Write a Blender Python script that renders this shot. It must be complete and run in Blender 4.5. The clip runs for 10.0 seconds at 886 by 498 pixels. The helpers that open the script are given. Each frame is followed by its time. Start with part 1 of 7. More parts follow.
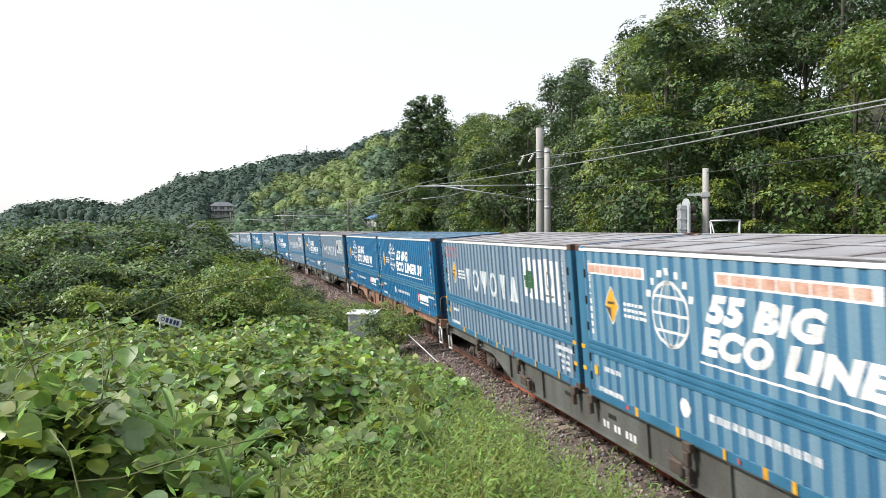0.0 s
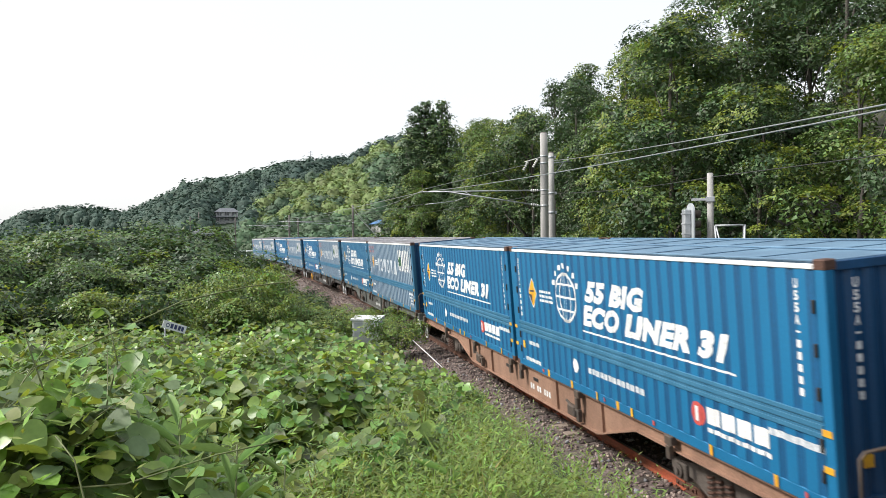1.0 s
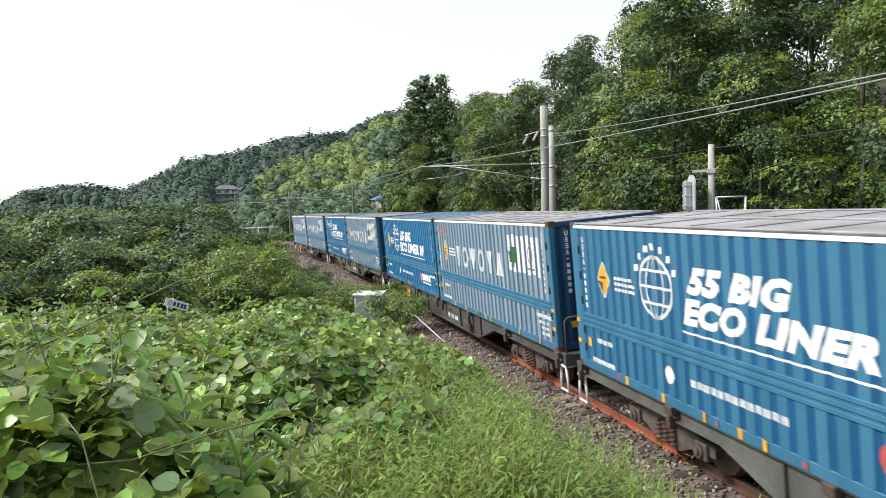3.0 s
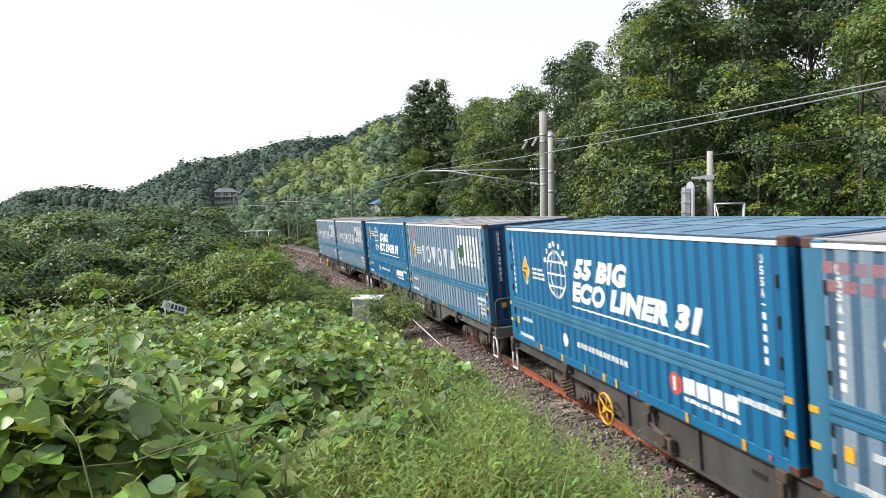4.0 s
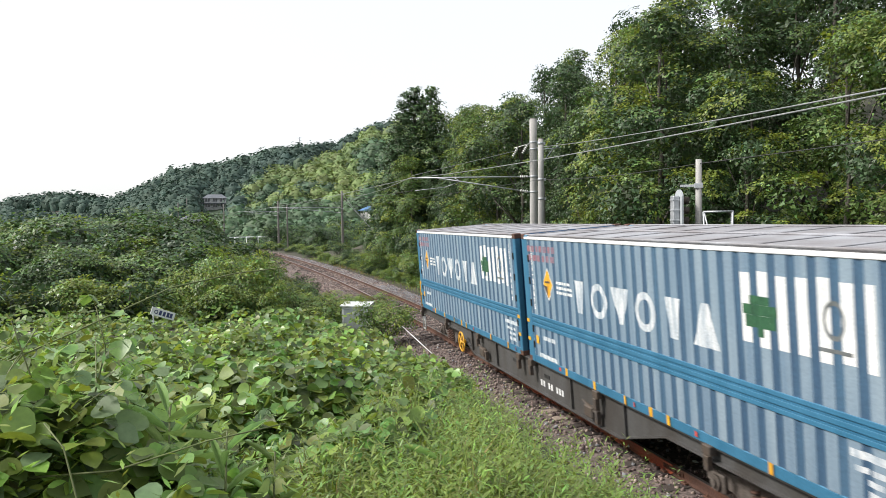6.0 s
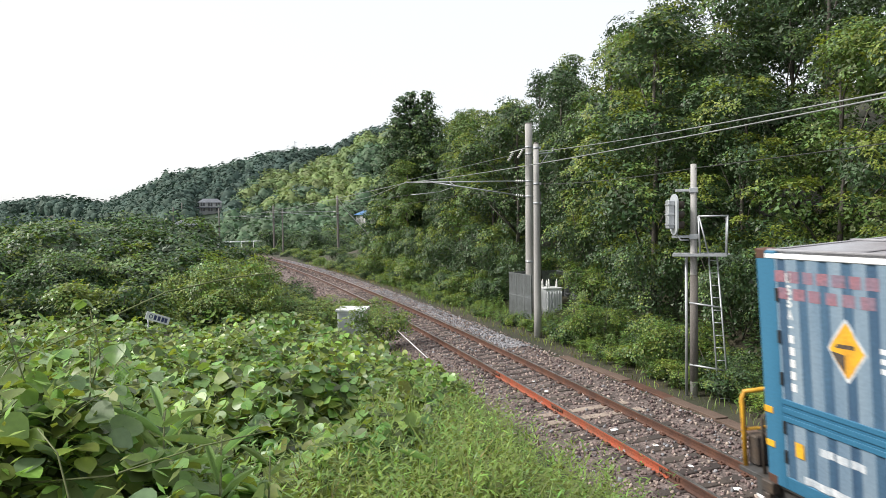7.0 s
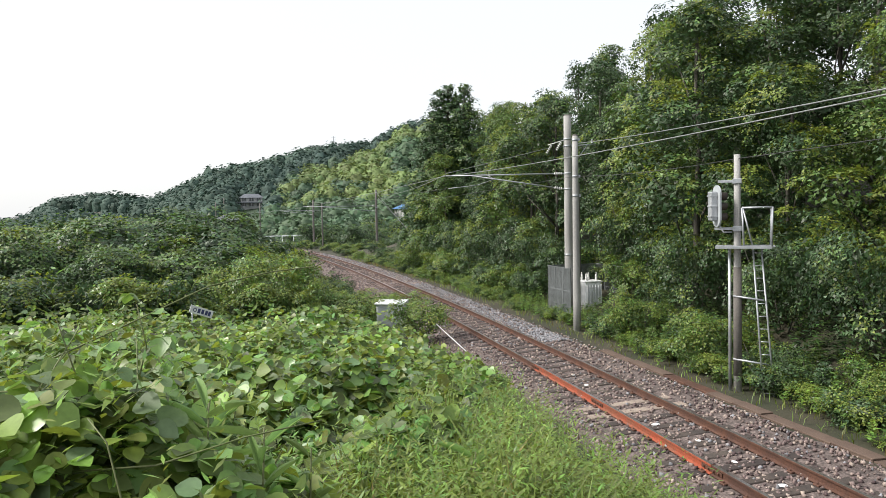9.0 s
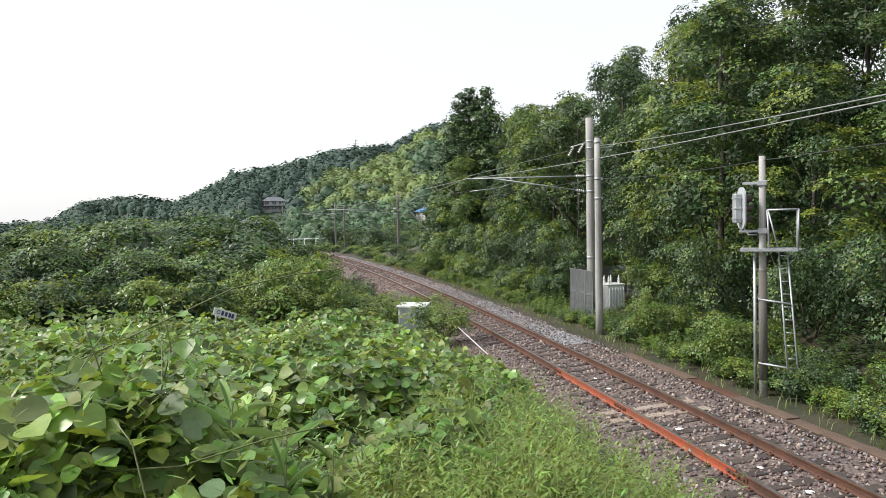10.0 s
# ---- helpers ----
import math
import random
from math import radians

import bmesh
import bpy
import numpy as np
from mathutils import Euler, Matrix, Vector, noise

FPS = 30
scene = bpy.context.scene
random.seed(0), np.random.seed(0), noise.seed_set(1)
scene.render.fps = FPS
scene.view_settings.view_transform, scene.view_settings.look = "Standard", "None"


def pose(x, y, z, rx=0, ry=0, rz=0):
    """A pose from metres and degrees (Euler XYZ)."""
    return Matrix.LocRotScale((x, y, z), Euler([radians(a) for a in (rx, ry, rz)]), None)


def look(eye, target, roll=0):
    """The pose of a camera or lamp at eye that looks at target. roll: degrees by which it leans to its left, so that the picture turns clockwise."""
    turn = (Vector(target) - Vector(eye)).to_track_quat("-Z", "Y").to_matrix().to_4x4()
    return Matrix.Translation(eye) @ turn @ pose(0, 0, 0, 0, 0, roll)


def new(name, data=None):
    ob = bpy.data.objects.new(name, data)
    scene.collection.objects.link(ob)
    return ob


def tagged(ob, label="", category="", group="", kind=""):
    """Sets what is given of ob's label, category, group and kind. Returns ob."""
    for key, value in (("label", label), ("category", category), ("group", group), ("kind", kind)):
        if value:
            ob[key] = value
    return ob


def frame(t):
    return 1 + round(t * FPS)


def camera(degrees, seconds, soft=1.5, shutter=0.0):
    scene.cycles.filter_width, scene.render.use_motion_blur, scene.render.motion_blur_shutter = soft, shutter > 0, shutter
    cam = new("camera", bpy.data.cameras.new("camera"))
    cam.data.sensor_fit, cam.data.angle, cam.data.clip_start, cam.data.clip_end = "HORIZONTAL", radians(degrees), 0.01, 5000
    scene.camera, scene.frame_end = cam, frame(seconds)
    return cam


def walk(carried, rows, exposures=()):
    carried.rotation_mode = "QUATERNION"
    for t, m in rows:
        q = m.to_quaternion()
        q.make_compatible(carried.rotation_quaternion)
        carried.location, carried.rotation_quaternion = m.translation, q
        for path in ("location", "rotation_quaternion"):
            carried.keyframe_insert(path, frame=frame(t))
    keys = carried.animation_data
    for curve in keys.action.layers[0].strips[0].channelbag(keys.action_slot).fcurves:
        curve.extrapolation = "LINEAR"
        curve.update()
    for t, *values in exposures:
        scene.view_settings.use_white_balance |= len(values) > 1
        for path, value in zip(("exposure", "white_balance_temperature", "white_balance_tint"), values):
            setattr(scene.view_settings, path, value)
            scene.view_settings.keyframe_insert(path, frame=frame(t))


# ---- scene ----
cam = camera(62.28, 10.0, soft=0.6, shutter=0.1)
EYE = (0.0, 0.0, 3.868)
PATH = [(0.0, 1.271, -1.595, 0.636), (0.5, 1.661, -1.488, 0.701), (1.0, 1.605, -1.168, 0.775), (1.5, 1.349, -0.774, 0.715),
        (2.0, 1.291, -1.125, 1.119), (2.5, 1.596, -3.165, 1.496), (4.0, 1.551, -2.776, 0.997), (4.5, 0.709, -2.505, 0.944),
        (5.0, 0.67, -2.467, 1.002), (5.5, 0.834, -2.323, 0.79), (7.0, 0.435, -1.91, 0.782), (7.5, 0.0, -1.236, 0.442),
        (8.0, 0.619, -1.756, 0.85), (8.5, 1.472, -1.472, 1.006), (9.0, 3.414, -2.369, 1.156), (9.5, 3.907, -2.159, 1.375),
        (10.0, 5.089, -2.113, 1.245)]
walk(cam, [(t, pose(*EYE, 90 + p, r, y)) for t, y, p, r in PATH])

# ---- light: a bright white overcast sky and a weak wide sun ----
world = bpy.data.worlds.new("overcast_sky")
world.use_nodes = True
scene.world = world
wn = world.node_tree.nodes
wn.clear()
sky = wn.new("ShaderNodeTexSky")
sky.sky_type, sky.sun_disc = "NISHITA", False
sky.sun_elevation, sky.sun_rotation = radians(42), radians(-99)
sky.dust_density = 4.0
bg_sky = wn.new("ShaderNodeBackground")
bg_sky.inputs["Strength"].default_value = 0.05
bg_cloud = wn.new("ShaderNodeBackground")
bg_cloud.inputs["Color"].default_value = (0.97, 0.985, 1.0, 1)
bg_cloud.inputs["Strength"].default_value = 0.73
w_add = wn.new("ShaderNodeAddShader")
w_out = wn.new("ShaderNodeOutputWorld")
wl = world.node_tree.links
wl.new(sky.outputs[0], bg_sky.inputs["Color"])
wl.new(bg_sky.outputs[0], w_add.inputs[0])
wl.new(bg_cloud.outputs[0], w_add.inputs[1])
wl.new(w_add.outputs[0], w_out.inputs["Surface"])
sun_data = bpy.data.lights.new("sun", "SUN")
sun_data.energy, sun_data.angle, sun_data.color = 3.8, radians(12), (1.0, 0.96, 0.9)
sun = new("sun", sun_data)
sun.matrix_world = look((0, 0, 60), (52, 8, 12))
scene.view_settings.exposure = 0.3

# ---- materials ----


def material(name, base, base2=None, scale=4.0, rough=0.7, metal=0.0, bump=0.0, bump_scale=60.0, island=0.0, objvar=0.0,
             fine=0.25, detail_scale=40.0, streak=None, translucent=0.0, spec=0.5):
    """Two scales of variation over a base colour, fine relief, and optional variation per piece."""
    m = bpy.data.materials.new(name)
    m.use_nodes = True
    n, l = m.node_tree.nodes, m.node_tree.links
    b = n["Principled BSDF"]
    b.inputs["Roughness"].default_value = rough
    b.inputs["Metallic"].default_value = metal
    b.inputs["Specular IOR Level"].default_value = spec
    base2 = base2 or tuple(c * 0.72 for c in base)
    co = n.new("ShaderNodeTexCoord")
    src = co.outputs["Object"]
    if streak:
        mp = n.new("ShaderNodeMapping")
        mp.inputs["Scale"].default_value = streak
        l.new(src, mp.inputs["Vector"])
        src = mp.outputs["Vector"]
    big = n.new("ShaderNodeTexNoise")
    big.inputs["Scale"].default_value = scale
    big.inputs["Detail"].default_value = 5
    l.new(src, big.inputs["Vector"])
    ramp = n.new("ShaderNodeValToRGB")
    ramp.color_ramp.elements[0].position, ramp.color_ramp.elements[1].position = 0.36, 0.66
    ramp.color_ramp.elements[0].color, ramp.color_ramp.elements[1].color = (*base2, 1), (*base, 1)
    l.new(big.outputs["Fac"], ramp.inputs["Fac"])
    col = ramp.outputs["Color"]
    small = n.new("ShaderNodeTexNoise")
    small.inputs["Scale"].default_value = detail_scale
    small.inputs["Detail"].default_value = 4
    l.new(co.outputs["Object"], small.inputs["Vector"])
    hsv = n.new("ShaderNodeHueSaturation")
    rng = n.new("ShaderNodeMapRange")
    rng.inputs["From Min"].default_value, rng.inputs["From Max"].default_value = 0.3, 0.7
    rng.inputs["To Min"].default_value, rng.inputs["To Max"].default_value = 1 - fine, 1 + fine
    l.new(small.outputs["Fac"], rng.inputs["Value"])
    val = rng.outputs["Result"]
    if island or objvar:
        var = n.new("ShaderNodeNewGeometry").outputs["Random Per Island"] if island else n.new("ShaderNodeObjectInfo").outputs["Random"]
        amount = island or objvar
        r2 = n.new("ShaderNodeMapRange")
        r2.inputs["To Min"].default_value, r2.inputs["To Max"].default_value = 1 - amount, 1 + amount
        l.new(var, r2.inputs["Value"])
        mul = n.new("ShaderNodeMath")
        mul.operation = "MULTIPLY"
        l.new(val, mul.inputs[0])
        l.new(r2.outputs["Result"], mul.inputs[1])
        val = mul.outputs[0]
        hu = n.new("ShaderNodeMapRange")
        hu.inputs["To Min"].default_value, hu.inputs["To Max"].default_value = 0.5 - 0.06 * amount, 0.5 + 0.05 * amount
        l.new(var, hu.inputs["Value"])
        l.new(hu.outputs["Result"], hsv.inputs["Hue"])
    l.new(val, hsv.inputs["Value"])
    l.new(col, hsv.inputs["Color"])
    l.new(hsv.outputs["Color"], b.inputs["Base Color"])
    if bump:
        bn = n.new("ShaderNodeTexNoise")
        bn.inputs["Scale"].default_value = bump_scale
        bn.inputs["Detail"].default_value = 4
        l.new(co.outputs["Object"], bn.inputs["Vector"])
        bu = n.new("ShaderNodeBump")
        bu.inputs["Strength"].default_value = bump
        bu.inputs["Distance"].default_value = 0.02
        l.new(bn.outputs["Fac"], bu.inputs["Height"])
        l.new(bu.outputs["Normal"], b.inputs["Normal"])
    if translucent:
        tr = n.new("ShaderNodeBsdfTranslucent")
        br = n.new("ShaderNodeHueSaturation")
        br.inputs["Hue"].default_value, br.inputs["Saturation"].default_value, br.inputs["Value"].default_value = 0.48, 1.1, 1.5
        l.new(hsv.outputs["Color"], br.inputs["Color"])
        l.new(br.outputs["Color"], tr.inputs["Color"])
        mix = n.new("ShaderNodeMixShader")
        mix.inputs["Fac"].default_value = translucent
        l.new(b.outputs[0], mix.inputs[1])
        l.new(tr.outputs[0], mix.inputs[2])
        l.new(mix.outputs[0], n["Material Output"].inputs["Surface"])
    return m


BLUE_NEW = material("blue_container_paint", (0.013, 0.155, 0.325), (0.011, 0.128, 0.275), 1.2, 0.42, bump=0.05, fine=0.08, streak=(1, 1, 0.15))
BLUE_OLD = material("faded_blue_container_paint", (0.165, 0.28, 0.365), (0.10, 0.215, 0.31), 1.6, 0.6, bump=0.08, fine=0.12, streak=(2, 2, 0.2))
# groove paints also carry the shade that the shallow ribs lack
GROOVE_NEW = material("shaded_blue_groove_paint", (0.009, 0.095, 0.225), (0.008, 0.075, 0.18), 2.2, 0.5, bump=0.05, fine=0.12, streak=(2, 2, 0.2))
GROOVE_OLD = material("less_faded_shaded_groove_paint", (0.045, 0.165, 0.29), (0.03, 0.12, 0.23), 2.2, 0.55, bump=0.05, fine=0.14, streak=(2, 2, 0.2))
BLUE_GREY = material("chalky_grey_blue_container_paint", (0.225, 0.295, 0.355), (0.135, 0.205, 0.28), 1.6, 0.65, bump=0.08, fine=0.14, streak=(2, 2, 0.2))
GROOVE_GREY = material("worn_shaded_groove_paint", (0.06, 0.125, 0.20), (0.04, 0.085, 0.15), 2.2, 0.55, bump=0.05, fine=0.16, streak=(2, 2, 0.2))
# end-wall blue, deepened for the shade on faces turned from the sun
BLUE_DEEP = material("shaded_blue_end_paint", (0.010, 0.065, 0.165), (0.008, 0.05, 0.125), 1.5, 0.45, bump=0.06, fine=0.1, streak=(2, 2, 0.2))
BLUE_MID = material("weathered_blue_container_paint", (0.045, 0.17, 0.285), (0.03, 0.135, 0.235), 1.4, 0.5, bump=0.06, fine=0.1, streak=(2, 2, 0.2))
ROOF_GREY = material("grimy_container_roof", (0.33, 0.34, 0.37), (0.21, 0.20, 0.21), 1.1, 0.7, bump=0.1, fine=0.2)
ROOF_BLUE = material("dusty_blue_container_roof", (0.13, 0.235, 0.34), (0.09, 0.165, 0.25), 1.1, 0.6, bump=0.1, fine=0.15)
WHITE = material("white_marking_paint", (0.78, 0.78, 0.77), (0.58, 0.60, 0.61), 3, 0.6, fine=0.16)
WHITE_WORN = material("worn_white_marking_paint", (0.66, 0.68, 0.69), (0.33, 0.39, 0.45), 6, 0.65, fine=0.2, streak=(2, 2, 0.3))
YELLOW = material("yellow_paint", (0.72, 0.40, 0.03), (0.6, 0.3, 0.03), 5, 0.55, fine=0.15)
RED = material("red_marking_paint", (0.5, 0.08, 0.07), (0.42, 0.07, 0.06), 5, 0.6)
ORANGE = material("orange_casting_paint", (0.40, 0.10, 0.03), (0.25, 0.07, 0.03), 6, 0.6, fine=0.2)
GREEN_MARK = material("dark_green_marking", (0.03, 0.11, 0.05), (0.02, 0.08, 0.04), 8, 0.6)
FRAME_GREY = material("grey_green_wagon_paint", (0.115, 0.125, 0.115), (0.075, 0.075, 0.068), 2.0, 0.65, bump=0.15, fine=0.2, streak=(1, 1, 0.3))
FRAME_DARK = material("dark_grey_wagon_paint", (0.075, 0.075, 0.075), (0.05, 0.046, 0.042), 2.0, 0.65, bump=0.15, fine=0.2, streak=(1, 1, 0.3))
FRAME_BROWN = material("brick_red_wagon_paint", (0.30, 0.18, 0.125), (0.22, 0.13, 0.09), 2.0, 0.7, bump=0.15, fine=0.2, streak=(1, 1, 0.3))
UNDER = material("black_brown_running_gear", (0.055, 0.047, 0.042), (0.085, 0.062, 0.045), 6, 0.7, bump=0.3, fine=0.3)
DUSTY = material("dusty_grey_bogie", (0.125, 0.108, 0.095), (0.07, 0.056, 0.048), 5, 0.75, bump=0.3, fine=0.3)
WHEEL = material("worn_wheel_steel", (0.20, 0.165, 0.145), (0.12, 0.09, 0.075), 4, 0.5, 0.4, fine=0.2)
RUBBER = material("black_hose_rubber", (0.015, 0.015, 0.015), (0.03, 0.03, 0.03), 9, 0.6)
RAIL = material("rust_brown_rail_steel", (0.13, 0.062, 0.04), (0.085, 0.045, 0.034), 3, 0.65, 0.2, bump=0.3, fine=0.25)
RAIL_RED = material("orange_red_painted_rail", (0.33, 0.075, 0.035), (0.22, 0.08, 0.045), 3.5, 0.65, 0.0, bump=0.3, fine=0.3)
RAIL_TOP = material("polished_rail_head", (0.42, 0.40, 0.39), (0.30, 0.26, 0.24), 2.5, 0.32, 0.9, fine=0.15)
SLEEPER = material("dark_timber_sleeper", (0.075, 0.058, 0.048), (0.045, 0.036, 0.032), 3, 0.85, bump=0.5, fine=0.3, objvar=0.3)
SLEEPER_NEW = material("pale_new_sleeper", (0.33, 0.27, 0.22), (0.25, 0.20, 0.165), 3, 0.85, bump=0.4, fine=0.2)
STONE = material("brown_grey_ballast_stone", (0.285, 0.22, 0.20), (0.16, 0.118, 0.108), 3.0, 0.9, bump=0.4, island=0.75, fine=0.2)
STONE_PALE = material("pale_grey_ballast_stone", (0.27, 0.27, 0.285), (0.20, 0.20, 0.215), 3.0, 0.9, bump=0.4, island=0.4, fine=0.2)
EARTH = material("dark_damp_earth", (0.055, 0.048, 0.03), (0.03, 0.034, 0.016), 0.6, 0.95, bump=0.6, bump_scale=14, fine=0.3)
BED = material("ballast_bed", (0.175, 0.137, 0.125), (0.085, 0.066, 0.060), 9, 0.95, bump=1.0, bump_scale=22, fine=0.65, detail_scale=26)
CONCRETE = material("weathered_concrete", (0.41, 0.405, 0.39), (0.28, 0.275, 0.265), 1.2, 0.85, bump=0.25, fine=0.15, streak=(3, 3, 0.3))
CONCRETE_DARK = material("dark_stained_concrete", (0.17, 0.16, 0.15), (0.11, 0.10, 0.09), 1.4, 0.85, bump=0.25, fine=0.2, streak=(3, 3, 0.3))
TROUGH = material("rust_stained_concrete", (0.15, 0.105, 0.08), (0.10, 0.066, 0.05), 1.4, 0.9, bump=0.3, fine=0.25)
GALV = material("galvanised_steel", (0.46, 0.48, 0.50), (0.34, 0.36, 0.38), 3, 0.45, 0.5, fine=0.1)
CABINET_WHITE = material("white_cabinet_enamel", (0.72, 0.74, 0.75), (0.6, 0.62, 0.62), 2.5, 0.45, fine=0.06)
CABINET_GREY = material("grey_cabinet_panel", (0.42, 0.45, 0.47), (0.33, 0.36, 0.38), 2.5, 0.5, fine=0.06)
FENCE_GREY = material("grey_mesh_panel", (0.17, 0.185, 0.19), (0.12, 0.13, 0.13), 2.5, 0.6, 0.2, fine=0.15)
PORCELAIN = material("white_porcelain", (0.75, 0.75, 0.73), (0.65, 0.65, 0.62), 6, 0.2)
WIRE = material("bare_overhead_wire", (0.34, 0.35, 0.35), (0.25, 0.26, 0.26), 3, 0.5, 0.5)
WIRE_DARK = material("dark_cable", (0.05, 0.05, 0.05), (0.035, 0.035, 0.035), 3, 0.6)
BARK = material("grey_brown_bark", (0.085, 0.078, 0.065), (0.05, 0.045, 0.038), 3, 0.9, bump=0.8, bump_scale=25, fine=0.3, streak=(4, 4, 0.6))
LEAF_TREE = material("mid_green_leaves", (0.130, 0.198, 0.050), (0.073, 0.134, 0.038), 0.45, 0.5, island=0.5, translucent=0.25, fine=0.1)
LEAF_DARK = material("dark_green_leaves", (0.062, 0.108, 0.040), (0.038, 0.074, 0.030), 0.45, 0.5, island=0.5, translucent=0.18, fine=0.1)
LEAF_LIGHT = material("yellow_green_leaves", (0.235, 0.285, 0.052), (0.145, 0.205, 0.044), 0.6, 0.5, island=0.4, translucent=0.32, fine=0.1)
LEAF_KUDZU = material("kudzu_leaves", (0.235, 0.335, 0.066), (0.10, 0.19, 0.048), 0.8, 0.36, island=0.55, translucent=0.3, fine=0.1)
LEAF_PALE = material("pale_backed_leaves", (0.17, 0.24, 0.12), (0.12, 0.19, 0.085), 1.0, 0.55, island=0.3, translucent=0.25, fine=0.1)
GRASS = material("meadow_grass", (0.212, 0.27, 0.058), (0.118, 0.19, 0.04), 0.8, 0.55, island=0.4, translucent=0.3, fine=0.1)
STRAW = material("dry_straw_grass", (0.30, 0.22, 0.09), (0.20, 0.17, 0.06), 0.8, 0.7, island=0.3, translucent=0.2)
STEM = material("green_stem", (0.13, 0.17, 0.05), (0.10, 0.11, 0.04), 2, 0.6)
# hill leaves: distance haze is put into the colour, bluest for the farthest
FAR_LEAF = material("haze_tinted_hill_leaves", (0.090, 0.150, 0.070), (0.054, 0.100, 0.054), 0.02, 0.7, island=0.35, translucent=0.15)
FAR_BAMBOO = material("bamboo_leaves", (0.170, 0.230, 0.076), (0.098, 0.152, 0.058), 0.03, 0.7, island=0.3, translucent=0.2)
FAR_BLUE = material("haze_tinted_distant_leaves", (0.054, 0.095, 0.068), (0.034, 0.066, 0.052), 0.02, 0.8, island=0.25, translucent=0.1)
HILL_EARTH = material("wooded_hill_ground", (0.045, 0.075, 0.035), (0.03, 0.052, 0.027), 0.05, 0.95, bump=0.5, bump_scale=0.4)

# ---- helpers of this scene ----


def mesh_of(bm, name, mat, smooth=False):
    me = bpy.data.meshes.new(name)
    bm.to_mesh(me)
    bm.free()
    for m in (mat if isinstance(mat, (list, tuple)) else [mat]):
        me.materials.append(m)
    if smooth:
        me.polygons.foreach_set("use_smooth", [True] * len(me.polygons))
    return me


def part(name, bm, mat, parent=None, label="", at=None, smooth=False):
    """Links a bmesh, or a mesh, as one object under a thing or part."""
    me = bm if isinstance(bm, bpy.types.Mesh) else mesh_of(bm, name, mat, smooth)
    ob = new(name, me)
    if parent is not None:
        ob.parent = parent
    if at is not None:
        ob.matrix_basis = at
    if label:
        tagged(ob, label)
    return ob


def box(bm, x0, y0, z0, x1, y1, z1, bevel=0.0, m=None, mi=0):
    """A box between two corners, its edges bevelled."""
    r = bmesh.ops.create_cube(bm, size=1.0)
    vs = r["verts"]
    bmesh.ops.scale(bm, vec=(abs(x1 - x0), abs(y1 - y0), abs(z1 - z0)), verts=vs)
    bmesh.ops.translate(bm, vec=((x0 + x1) / 2, (y0 + y1) / 2, (z0 + z1) / 2), verts=vs)
    if m is not None:
        bmesh.ops.transform(bm, matrix=m, verts=vs)
    fs = {f for v in vs for f in v.link_faces}
    for f in fs:
        f.material_index = mi
    if bevel:
        bmesh.ops.bevel(bm, geom=list({e for f in fs for e in f.edges}), offset=bevel, segments=1, affect="EDGES")
    return bm


def tube(bm, points, r0, r1=None, sides=8, mi=0):
    """A tapered round bar along points."""
    r1 = r0 if r1 is None else r1
    pts = [Vector(p) for p in points]
    rings = []
    for i, p in enumerate(pts):
        d = (pts[min(i + 1, len(pts) - 1)] - pts[max(i - 1, 0)]).normalized()
        a = d.orthogonal().normalized() if abs(d.z) < 0.99 else Vector((1, 0, 0))
        if abs(d.z) < 0.99:
            a = d.cross(Vector((0, 0, 1))).normalized()
        b = d.cross(a)
        r = r0 + (r1 - r0) * i / max(1, len(pts) - 1)
        rings.append([bm.verts.new(p + (a * math.cos(2 * math.pi * k / sides) + b * math.sin(2 * math.pi * k / sides)) * r) for k in range(sides)])
    for p, q in zip(rings[:-1], rings[1:]):
        for k in range(sides):
            f = bm.faces.new((p[k], p[(k + 1) % sides], q[(k + 1) % sides], q[k]))
            f.material_index, f.smooth = mi, True
    for ring in (rings[0][::-1], rings[-1]):
        f = bm.faces.new(ring)
        f.material_index = mi
    return bm


def empty(name, m=None):
    ob = new(name)
    ob.empty_display_size = 0.2
    if m is not None:
        ob.matrix_basis = m
    return ob


def quick_mesh(name, verts, faces, mats, face_mats=None, smooth=False):
    """A mesh from numpy arrays; all faces have the same number of corners."""
    me = bpy.data.meshes.new(name)
    n, k = faces.shape
    me.vertices.add(len(verts))
    me.vertices.foreach_set("co", np.ascontiguousarray(verts, np.float32).ravel())
    me.loops.add(n * k)
    me.loops.foreach_set("vertex_index", np.ascontiguousarray(faces, np.int32).ravel())
    me.polygons.add(n)
    me.polygons.foreach_set("loop_start", np.arange(0, n * k, k, dtype=np.int32))
    for m in mats:
        me.materials.append(m)
    if face_mats is not None:
        me.polygons.foreach_set("material_index", np.ascontiguousarray(face_mats, np.int32))
    if smooth:
        me.polygons.foreach_set("use_smooth", np.ones(n, bool))
    me.update(calc_edges=True)
    return me


# ---- the line of the track: a canted curve ----
CANT = 0.0708
SC, CC = math.sin(CANT), math.cos(CANT)
STEP = 0.5
ARC = np.arange(-170.0, 420.0, STEP)
held = np.clip(ARC, -30, 190)
TURN = 0.26986 + 0.0012419 * held + 1.052e-5 * held ** 2 / 2 + (0.0012419 + 1.052e-5 * held) * (ARC - held)
LX, LY = np.cumsum(-np.sin(TURN)) * STEP, np.cumsum(np.cos(TURN)) * STEP
zero = int(np.searchsorted(ARC, 0.0))
LX, LY = LX - LX[zero] + 3.0004, LY - LY[zero] + 15.0


